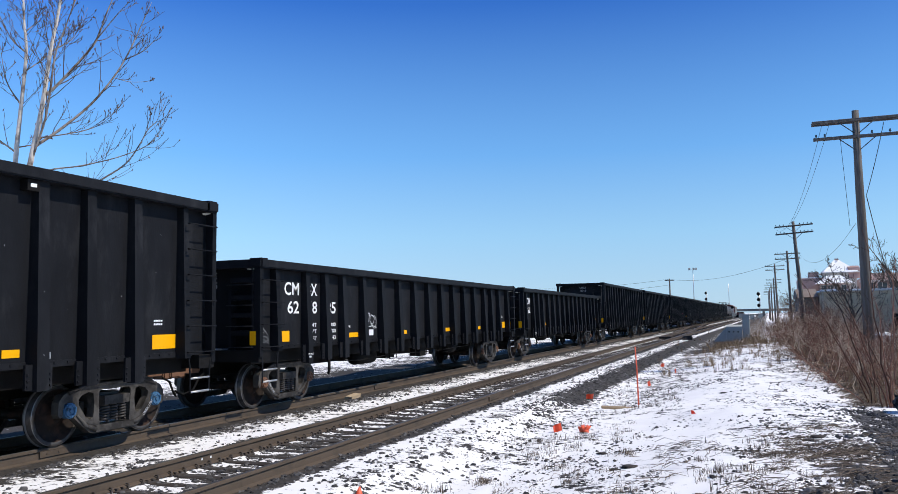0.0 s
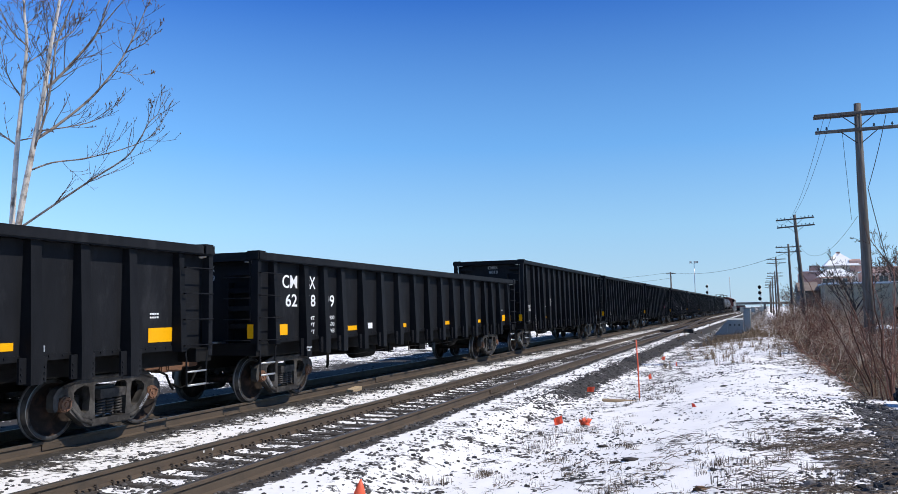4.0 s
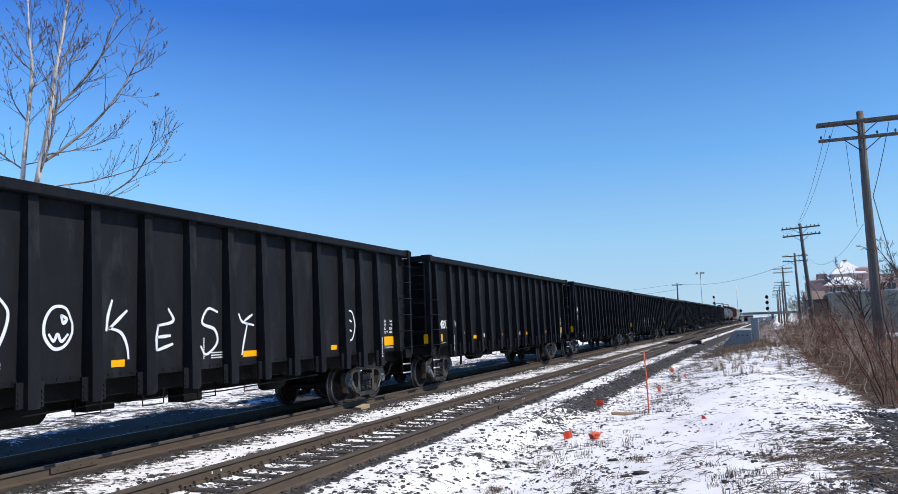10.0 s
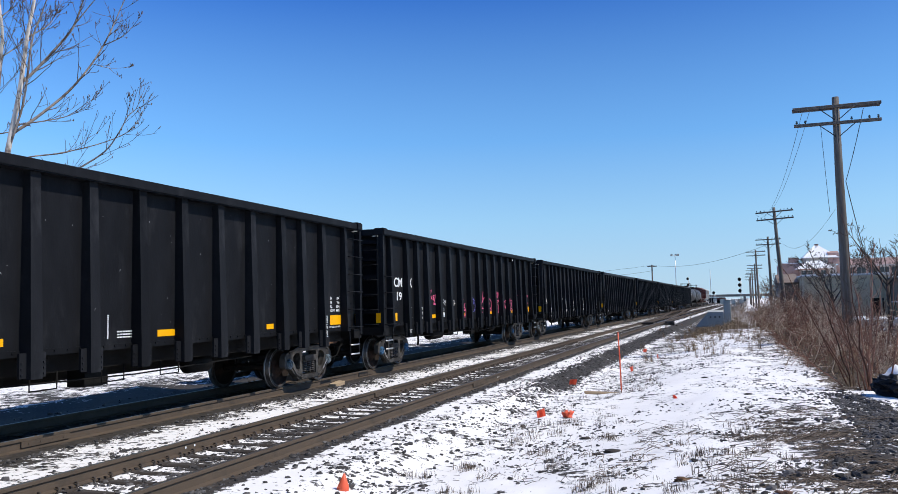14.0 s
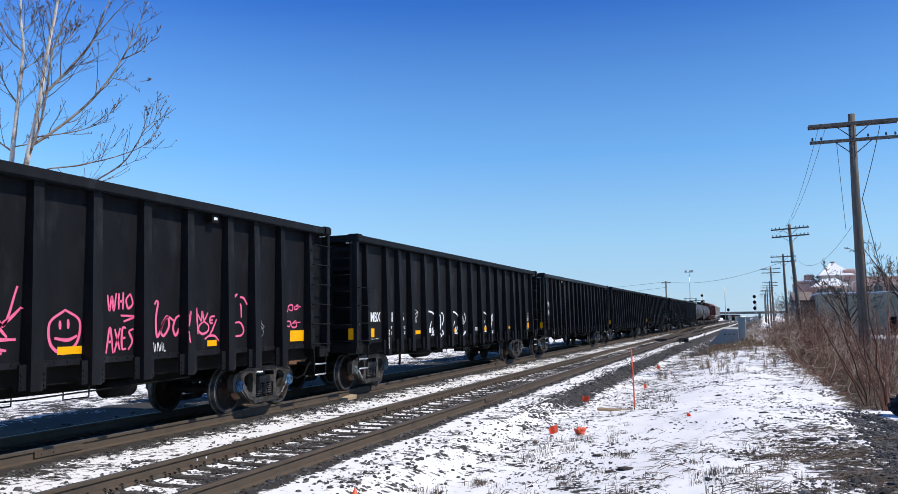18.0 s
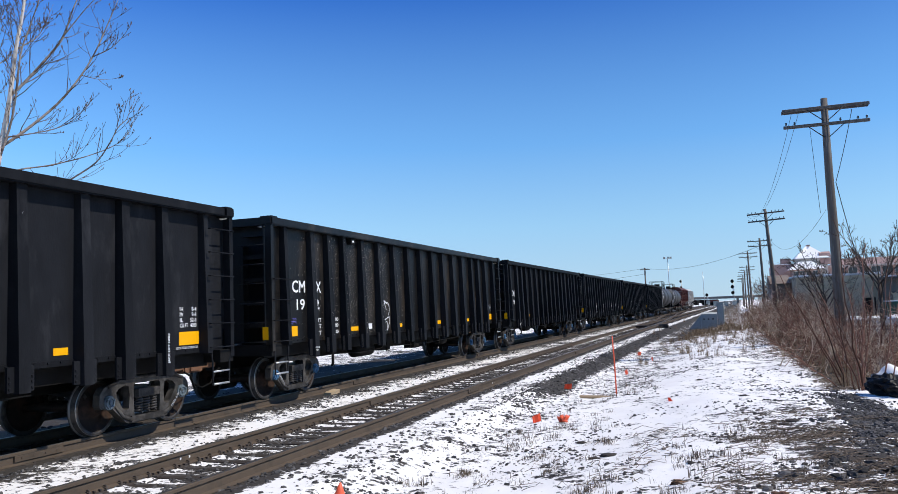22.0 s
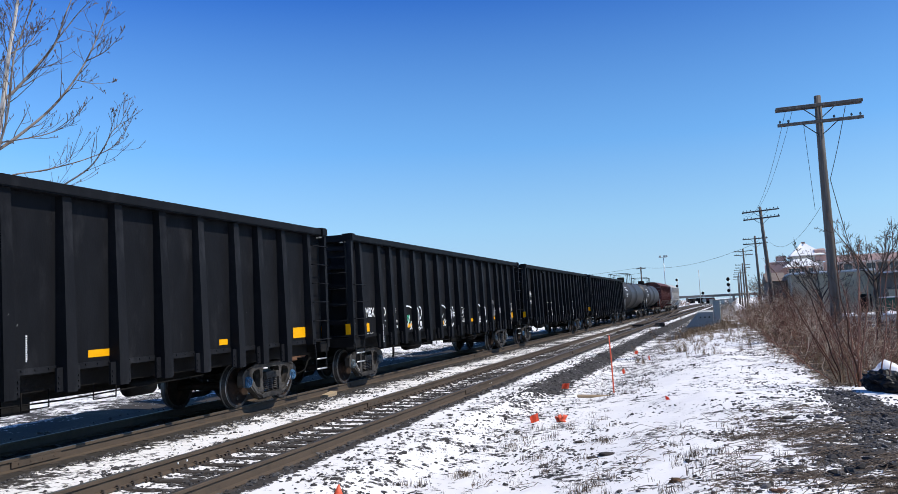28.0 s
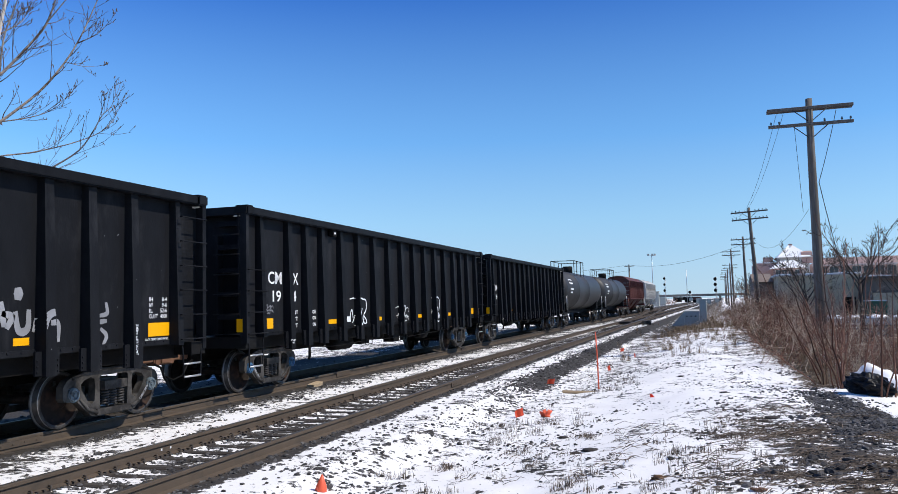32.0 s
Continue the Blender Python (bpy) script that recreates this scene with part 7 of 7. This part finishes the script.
LOWER_LIMBS = (
    (((0.1, 4.9, 0), (1.3, 5.7, -0.3), (2.52, 6.5, -0.6), (3.4, 7.06, -0.8), (3.85, 7.62, -1.0), (4.12, 8.1, -1.1), (4.36, 8.35, -1.1), (4.5, 8.7, -1.2)), 0.062),
    (((2.2, 11.35, 0.4), (2.85, 12.13, 0.2), (3.3, 12.6, 0.0), (3.41, 13.2, -0.1)), 0.035),
    (((0.96, 10.77, 0), (1.46, 11.27, 0.3), (1.64, 11.68, 0.4), (1.89, 12.45, 0.5)), 0.040),
    (((0.95, 10.7, 0), (0.72, 11.5, 0.3), (0.68, 12.2, 0.4)), 0.030),
)
poplar("poplar_tree", (-20.95, 18.0, -0.4), ((-0.2, -0.3, 0.24), (0.1, 4.5, 0.21), (0.47, 7.2, 0.18), (0.76, 9.0, 0.15), (0.96, 10.8, 0.12), (1.12, 11.8, 0.10), (1.26, 12.9, 0.08), (1.49, 15.2, 0.04)),
       UPPER_LIMBS + MIDDLE_LIMBS + LOWER_LIMBS, 9, "bare pale-barked poplar with upswept branches")
poplar("poplar_tree", (-21.25, 18.2, -0.4), ((-0.1, -0.3, 0.22), (0.0, 4.5, 0.18), (0.09, 7.3, 0.16), (0.19, 8.9, 0.13), (0.30, 10.8, 0.10), (0.21, 11.8, 0.08), (0.16, 12.7, 0.06), (0.05, 14.9, 0.03)),
       ((((0.21, 9.1, 0), (-0.35, 9.95, 0.3), (-0.65, 11.2, 0.5)), 0.05),
        (((0.31, 10.8, 0), (-0.08, 11.2, -0.3), (-0.55, 12.3, -0.5)), 0.045),
        (((0.27, 10.2, 0), (0.70, 10.7, 0.3), (0.98, 11.1, 0.5)), 0.035),
        (((0.27, 11.5, 0), (0.53, 11.95, 0.2), (0.57, 12.7, 0.3)), 0.035),
        (((0.10, 7.75, 0), (0.70, 7.95, 0.2), (0.90, 8.1, 0.3)), 0.04),
        (((0.10, 7.6, 0), (-0.75, 8.3, 0.2), (-1.65, 9.6, 0.5)), 0.055)), 15, "bare slender poplar with pale bark")


def yard_tree(x, y, h, seed, label, depth=2):
    rng = random.Random(seed)
    z0 = ground_z(x, y)
    tree = tagged(empty("bare_tree", pose(x, y, z0 - 0.1, 0, 0, rng.uniform(0, 360))), label, "tree", "bare trees by the buildings")
    bm = bmesh.new()
    pts = [Vector((0, 0, 0)), Vector((0.05 * h / 6, 0, h * 0.2)), Vector((0.0, 0.04, h * 0.42))]
    tube(bm, pts, [0.018 * h, 0.015 * h, 0.012 * h], 8)
    part("trunk", bm, M["dark_twig"], tree)
    crown = bmesh.new()
    for k in range(8):
        a = 2 * math.pi * k / 8 + rng.uniform(-0.3, 0.3)
        q = pts[1].lerp(pts[2], rng.uniform(0.3, 1.0))
        grow(crown, q, (math.cos(a) * 0.85, math.sin(a) * 0.85, rng.uniform(0.6, 1.2)), h * rng.uniform(0.5, 0.66), 0.0068 * h, depth, rng, 0.10, 0.20, None, 5)
        for _ in range(1):
            b = a + rng.gauss(0, 0.6)
            f = rng.uniform(0.4, 1.0)
            grow(crown, q + Vector((math.cos(b) * h * 0.16 * f, math.sin(b) * h * 0.16 * f, h * rng.uniform(0.1, 0.3))), (math.cos(b), math.sin(b), rng.uniform(0.1, 1.0)), h * rng.uniform(0.22, 0.34), 0.0034 * h, depth - 1, rng, 0.08, 0.34, None, 6)
    tagged(part("twigs", crown, (M["dark_twig"], M["dark_twig"]), tree), kind="stuff")


THIN[0] = 0.010
yard_tree(7.0, 62, 7.3, 3, "bare spreading tree before the grey building", 3)
yard_tree(10.5, 62, 8.7, 4, "bare spreading tree beside the parking yard", 3)
yard_tree(14.6, 70, 7.0, 6, "bare tree before the brick building", 3)
THIN[0] = 0.02
for k, (x, y, h) in enumerate(((9.0, 150, 7), (10.5, 175, 8), (9.5, 205, 8), (12, 235, 9), (8.5, 120, 5))):
    yard_tree(x, y, h, 20 + k, "distant bare tree beyond the poles")


# ---- buildings beyond the shrubs ----
def walled_box(name, x0, x1, y0, y1, z0, z1, mat, parent, label=""):
    bm = bmesh.new()
    box(bm, x0, x1, y0, y1, z0, z1)
    return part(name, bm, mat, parent, label)


def window(parent, x, z, w, h, y, bars=1):
    bm = bmesh.new()
    box(bm, x, x + w, y - 0.05, y + 0.02, z, z + h)
    win = part("window", bm, M["glass"], parent)
    bm = bmesh.new()
    for a, b, c, d in ((x - 0.06, x + w + 0.06, z - 0.08, z), (x - 0.06, x + w + 0.06, z + h, z + h + 0.08), (x - 0.06, x, z, z + h), (x + w, x + w + 0.06, z, z + h)):
        box(bm, a, b, y - 0.09, y - 0.01, c, d)
    for k in range(1, bars + 1):
        xx = x + w * k / (bars + 1)
        box(bm, xx - 0.025, xx + 0.025, y - 0.08, y - 0.04, z, z + h)
    part("window_frame", bm, M["trim"], win)


shed = tagged(empty("warehouse"), "long low grey block warehouse with snow on its flat roof", "building")
walled_box("wall", 8.8, 18.0, 106, 124, -1.2, 4.22, M["concrete"], shed)
walled_box("roof_edge", 8.65, 18.15, 105.85, 124.15, 4.22, 4.36, M["trim"], shed)
walled_box("roof_snow", 8.75, 18.05, 105.95, 124.05, 4.36, 4.50, M["snow"], shed)
for k in range(4):
    walled_box("buttress", 10.4 + 2.2 * k, 10.6 + 2.2 * k, 105.85, 106, -1.2, 4.2, M["concrete"], shed)
walled_box("door", 16.2, 17.4, 105.92, 106.0, -0.8, 1.5, M["dark"], shed)

barn = tagged(empty("timber_shed"), "dark weathered timber shed beside the grey warehouse", "building")
walled_box("wall", 6.4, 8.75, 112, 122, -1.0, 3.7, M["pole"], barn)
bm = bmesh.new()
prism(bm, [(111.7, 3.7), (122.3, 3.7), (117, 4.9)], 6.2, 8.78)
part("roof", bm, M["umber"], barn, "dark patched roof")

annex = tagged(empty("brick_annex"), "low umber-brown building with garage doors and a snowy flat roof", "building")
walled_box("wall", 18.2, 38.0, 104, 122, -1.2, 3.6, M["umber"], annex)
walled_box("roof", 17.9, 38.4, 103.5, 122.6, 3.6, 3.85, M["pole"], annex)
walled_box("roof_snow", 18.0, 38.3, 103.7, 122.5, 3.85, 3.98, M["snow"], annex)
for k in range(5):
    walled_box("garage_door", 18.9 + 3.6 * k, 21.5 + 3.6 * k, 103.92, 104.0, -1.0, 1.9, M["dark"] if k % 2 else M["concrete"], annex)
    walled_box("lintel", 18.7 + 3.6 * k, 21.7 + 3.6 * k, 103.86, 104.0, 1.9, 2.2, M["pole"], annex)

station = tagged(empty("station_house"), "old red brick house with a snow-covered pyramid roof", "building")
walled_box("wall", 10.3, 46, 170, 186, -1.2, 7.55, M["brick"], station)


def hip(parent, x0, x1, y0, y1, z0, z1, inset, mat, name="roof"):
    bm = bmesh.new()
    v = [bm.verts.new(p) for p in ((x0, y0, z0), (x1, y0, z0), (x1, y1, z0), (x0, y1, z0),
                                   (x0 + inset, (y0 + y1) / 2, z1), (x1 - inset, (y0 + y1) / 2, z1))]
    for f in ((0, 1, 5, 4), (1, 2, 5), (2, 3, 4, 5), (3, 0, 4), (0, 3, 2, 1)):
        bm.faces.new([v[i] for i in f])
    return part(name, bm, mat, parent)


hip(station, 20.4, 46.6, 169.2, 187, 7.55, 9.3, 3.0, M["roof_red"])
walled_box("roof_snow", 10.2, 14.4, 169.8, 186, 8.35, 8.5, M["snow"], station)
walled_box("parapet", 10.3, 14.3, 169.96, 186, 7.55, 8.35, M["brick"], station)
for k in range(12):
    window(station, 21.6 + 2.0 * k, 5.5, 1.5, 1.7, 169.98)
walled_box("eave_trim", 20.4, 46.5, 169.0, 169.3, 7.35, 7.6, M["trim"], station)
walled_box("turret_wall", 14.6, 20.0, 169.4, 175.4, 6.0, 9.4, M["trim"], station)
bm = bmesh.new()
v = [bm.verts.new(p) for p in ((14.1, 168.9, 9.35), (20.5, 168.9, 9.35), (20.5, 175.9, 9.35), (14.1, 175.9, 9.35), (16.5, 171.8, 11.9), (17.4, 172.8, 11.9))]
for f in ((0, 1, 5, 4), (1, 2, 5), (2, 3, 4, 5), (3, 0, 4), (0, 3, 2, 1)):
    bm.faces.new([v[i] for i in f])
part("turret_roof", bm, M["snow"], station, "steep pyramid roof covered with snow")
walled_box("turret_eave", 14.0, 20.6, 168.8, 176.0, 9.2, 9.36, M["trim"], station)
walled_box("turret_finial", 16.6, 17.3, 172.0, 172.6, 11.85, 12.15, M["roof_red"], station)
dormer = bmesh.new()
prism(dormer, [(168.9, 8.1), (171.2, 8.1), (171.2, 10.6), (169.6, 10.2)], 18.6, 20.6)
part("dormer", dormer, M["brick"], station)
hip(station, 12.6, 19.3, 166.4, 170.4, 7.15, 8.7, 2.2, M["snow"], "porch_roof")
walled_box("porch_wall", 13.4, 18.2, 167.2, 170, 3.0, 7.15, M["brick"], station)
for k in range(4):
    window(station, 13.6 + 1.15 * k, 5.5, 0.8, 1.3, 167.18)
walled_box("chimney", 11.8, 13.6, 172, 174, 8.3, 9.6, M["roof_red"], station)

yard = bmesh.new()
box(yard, 9.5, 44.0, 70, 103.4, -1.0, -0.60)
tagged(part("yard_pavement", yard, M["asphalt"]), "grey asphalt parking yard with patches of snow", "pavement", kind="structure")
rb = random.Random(17)
for k in range(7):
    x = 12.5 + 2.1 * k
    bank = clod(x, 90.0 + rb.uniform(-1, 1), rb.uniform(0.5, 0.9), M["snow"], "snow_bank", "low bank of ploughed snow in the yard", 70 + k, 0.35, "snow heap", 0.3)
    bank.location.z = -0.55
skip = tagged(empty("dumpster", pose(18.0, 98, -0.60)), "dark green steel dumpster with a snowy lid in the yard", "dumpster")
bm = bmesh.new()
box(bm, -0.95, 0.95, -0.8, 0.8, 0.12, 1.62, 0, (-0.10, -0.12))
bmesh.ops.bevel(bm, geom=bm.edges[:], offset=0.03, segments=1, affect="EDGES")
part("bin", bm, M["green"], skip)
for s in (-1, 1):
    bm = bmesh.new()
    box(bm, *sorted((s * 0.04, s * 1.05)), -0.95, 0.95, 1.62, 1.72)
    part("lid", bm, M["snow"], skip, "lid under snow")
    bm = bmesh.new()
    box(bm, *sorted((s * 1.02, s * 1.10)), -0.5, 0.5, 0.9, 1.1)
    part("lifting_sleeve", bm, M["green"], skip)
    for q in (-0.6, 0.6):
        bm = bmesh.new()
        lathe(bm, [(s * 0.7 - 0.03, 0.08), (s * 0.7 + 0.03, 0.08)], 10, "x", (0, q, 0.08))
        part("caster", bm, M["dark"], skip)

# ---- signal gear along the line ----
case = tagged(empty("relay_cabinet", pose(-0.10, 79.8, ground_z(0, 79.8))), "tall grey-green steel relay cabinet beside the line", "cabinet")
bm = bmesh.new()
box(bm, -0.32, 0.32, -0.35, 0.35, 0.0, 2.18)
bmesh.ops.bevel(bm, geom=bm.edges[:], offset=0.03, segments=1, affect="EDGES")
part("body", bm, M["cabinet"], case)
bm = bmesh.new()
box(bm, -0.27, 0.27, -0.375, -0.35, 0.12, 2.05)
door = part("door", bm, M["cabinet"], case)
bm = bmesh.new()
box(bm, 0.16, 0.21, -0.40, -0.375, 0.95, 1.15)
part("handle", bm, M["galv"], door)
bm = bmesh.new()
box(bm, -0.36, 0.36, -0.40, 0.40, 2.18, 2.24)
part("cap", bm, M["cabinet"], case)

house = tagged(empty("switch_housing", pose(-1.15, 76.0, ground_z(-1.2, 76))), "low grey-green steel housing with a sloping side", "housing")
bm = bmesh.new()
prism(bm, [(-0.6, 0), (0.6, 0), (0.6, 1.46), (-0.6, 1.32)], -0.62, 0.72)
part("body", bm, M["cabinet"], house)
bm = bmesh.new()
v = [bm.verts.new(p) for p in ((-1.75, -0.58, 0), (-0.63, -0.58, 0), (-0.63, -0.58, 1.28), (-1.75, 0.58, 0), (-0.63, 0.58, 0), (-0.63, 0.58, 1.28))]
for f in ((0, 1, 2), (3, 5, 4), (0, 2, 5, 3), (0, 3, 4, 1), (1, 4, 5, 2)):
    bm.faces.new([v[i] for i in f])
part("sloping_side", bm, M["cabinet"], house)
bm = bmesh.new()
for k in range(3):
    box(bm, -0.45 + 0.38 * k, -0.33 + 0.38 * k, -0.63, -0.60, 0.8, 0.92)
part("vent_slot", bm, M["dark"], house)


def signal(x, y, top, heads, label):
    z0 = ground_z(x, y)
    sig = tagged(empty("railway_signal", pose(x, y, z0)), label, "railway signal", "signals along the line")
    bm = bmesh.new()
    tube(bm, [(0, 0, -0.1), (0, 0, top)], 0.07, 8)
    part("mast", bm, M["galv"], sig)
    bm = bmesh.new()
    for s in (-0.22, 0.22):
        tube(bm, [(s, 0.3, 0), (s, 0.3, top - 0.6)], 0.025, 5)
    for k in range(int(top / 0.4)):
        tube(bm, [(-0.22, 0.3, 0.3 + 0.4 * k), (0.22, 0.3, 0.3 + 0.4 * k)], 0.018, 4)
    part("ladder", bm, M["galv"], sig)
    for z in heads:
        bm = bmesh.new()
        lathe(bm, [(-0.10, 0.42), (-0.06, 0.44), (-0.05, 0.44)], 20, "y", (-0.25, 0, z))
        box(bm, -0.42, -0.08, -0.05, 0.12, z - 0.5, z + 0.5)
        head = part("signal_head", bm, M["dark"], sig)
        bm = bmesh.new()
        lathe(bm, [(-0.34, 0.13), (-0.11, 0.13), (-0.11, 0.11)], 12, "y", (-0.25, 0, z))
        part("hood", bm, M["dark"], head)
    bm = bmesh.new()
    box(bm, -0.5, 0.6, -0.3, 0.6, 1.0, 2.0)
    part("relay_box", bm, M["cabinet"], sig)


signal(3.4, 230, 7.9, (7.4, 5.9, 4.3), "tall mast signal with three dark heads")
signal(-13.2, 300, 10.2, (9.4, 7.2, 5.0), "tall mast signal with three heads beyond the train")
signal(-8.6 + bend(260), 262, 4.2, (3.8,), "short mast signal with one dark head")


def mast(x, y, top, label, lamps=True):
    ob = tagged(empty("light_mast", pose(x, y, ground_z(x, y))), label, "mast")
    bm = bmesh.new()
    tube(bm, [(0, 0, -0.1), (0, 0, top)], [0.16, 0.08], 8)
    part("shaft", bm, M["galv"], ob)
    if lamps:
        for s in (-1.0, 0.2, 0.9):
            bm = bmesh.new()
            box(bm, s - 0.3, s + 0.3, -0.2, 0.2, top - 0.1, top + 0.45)
            part("floodlight", bm, M["cabinet"], ob)
        bm = bmesh.new()
        box(bm, -1.4, 1.2, -0.06, 0.06, top - 0.2, top - 0.08)
        part("crossbar", bm, M["galv"], ob)


mast(-14.6, 250, 15.4, "tall thin mast with floodlights in the distance")
mast(-6.2, 330, 13.5, "thin antenna mast in the distance", False)

far_pole = tagged(empty("utility_pole", pose(-13.6, 158, -0.5)), "plain timber utility pole behind the train", "utility pole")
bm = bmesh.new()
tube(bm, [(0, 0, 0), (0, 0, 9.1)], [0.18, 0.12], 8)
part("shaft", bm, M["pole"], far_pole)
bm = bmesh.new()
box(bm, -0.9, 0.9, -0.08, 0.08, 8.7, 8.85)
part("crossarm", bm, M["pole"], far_pole)
wire("span_wire", (-13.6, 158, 8.5), (5.3, 110.0, 8.7), 1.2, 0.02)
wire("span_wire", (-13.6, 158, 8.5), (-60, 175, 9.0), 1.2, 0.02)
wire("span_wire", (-13.6, 158, 7.4), (-60, 175, 7.6), 1.2, 0.02)

bridge = tagged(empty("road_bridge"), "flat grey road bridge across the line far off", "bridge")
walled_box("deck", -70, 60, 640, 650, 2.9, 4.2, M["bridge"], bridge)
walled_box("parapet", -70, 60, 639.6, 640, 4.2, 4.7, M["bridge"], bridge)
for x in (-60, -40, -22, 12, 30):
    walled_box("pier", x - 0.8, x + 0.8, 641, 649, -1, 2.9, M["bridge"], bridge)
# low freight standing far down the line
for k in range(3):
    fl = tagged(empty("flat_wagon", pose(-10.4 + bend(360 + 20 * k), 360 + 20 * k, 0)), "rust-red flat wagon standing far down the line", "flat wagon", "wagons standing far off")
    bm = bmesh.new()
    box(bm, -1.5, 1.5, 0, 18, 1.0, 1.9)
    part("deck", bm, M["hopper_red"], fl)
    for y in (2.0, 16.0):
        bm = bmesh.new()
        box(bm, -1.1, 1.1, y - 1.3, y + 1.3, 0.0, 1.0)
        part("bogie", bm, M["dark"], fl)
for k, (x, y) in enumerate(((-16, 400), (-21, 418))):
    fl = tagged(empty("gondola_wagon", pose(x + bend(y), y, -0.2, 0, 0, -20)), "dark low gondola wagon standing in the far yard", "wagon", "wagons standing far off")
    part("body", box(bmesh.new(), -1.5, 1.5, 0, 16, 0.9, 2.5), M["dark"], fl)
    for q in (2.0, 14.0):
        part("bogie", box(bmesh.new(), -1.1, 1.1, q - 1.2, q + 1.2, 0.0, 0.9), M["dark"], fl)
hut = tagged(empty("signal_hut", pose(-13.2, 232, -0.5)), "pale steel signal hut beside the line far off", "hut")
part("body", box(bmesh.new(), -1.2, 1.2, -1.5, 1.5, 0, 4.2), M["cabinet"], hut)
part("roof", box(bmesh.new(), -1.35, 1.35, -1.65, 1.65, 4.2, 4.4), M["trim"], hut)
rf = random.Random(41)
for k in range(26):                      # brush and weeds on the far side of the line
    y = rf.uniform(150, 340)
    x = bend(y) - rf.uniform(15, 27)
    ob = part("far_brush", SHRUBS[k % 5], (), m=pose(x, y, ground_z(x, y), 0, 0, rf.uniform(0, 360)))
    ob.scale = (1.9, 1.9, rf.uniform(1.0, 1.7))
    tagged(ob, "dark leafless brush on the far side of the line", "shrub", "brush beyond the line")
for x, y, w, h in ((-17.5, 255, 1.6, 2.6), (-7.2, 292, 0.8, 2.0), (-4.0, 305, 0.7, 1.8)):
    case = tagged(empty("relay_cabinet", pose(x + bend(y), y, -0.5)), "distant grey steel relay cabinet beside the line", "cabinet")
    part("body", box(bmesh.new(), -w, w, -0.6, 0.6, 0, h), M["cabinet"], case)
    part("cap", box(bmesh.new(), -w - 0.08, w + 0.08, -0.7, 0.7, h, h + 0.12), M["cabinet"], case)
# a line of far trees on the horizon
rt = random.Random(8)
bm = bmesh.new()
for k in range(90):
    x = rt.uniform(-420, 420)
    if -25 < x < 25:
        continue
    y = rt.uniform(560, 800)
    h = rt.uniform(5, 11)
    for j in range(9):
        a = rt.uniform(-0.6, 0.6)
        tube(bm, [(x, y, 0), (x + a * h * 0.25, y, h * 0.5), (x + a * h * 0.6, y + rt.uniform(-1, 1), h * rt.uniform(0.7, 1.0))], [0.18, 0.14, 0.05], 3, caps=False)
tagged(part("far_trees", bm, M["twig"]), "thin line of bare trees on the horizon", "trees", kind="stuff")


# ---- what moves ----
def motions():
    half = [k * 0.5 for k in range(65)]
    for car, lead, length in CARS:
        walk(car, [(t, car_pose(lead, length, t)) for t in half])
    tenth = [k * 0.1 for k in range(321)]
    for wheel in WHEELS:
        m = wheel.matrix_basis.copy()
        walk(wheel, [(t, m @ pose(0, 0, 0, math.degrees(run_at(t) / WHEEL_R), 0, 0)) for t in tenth])


motions()
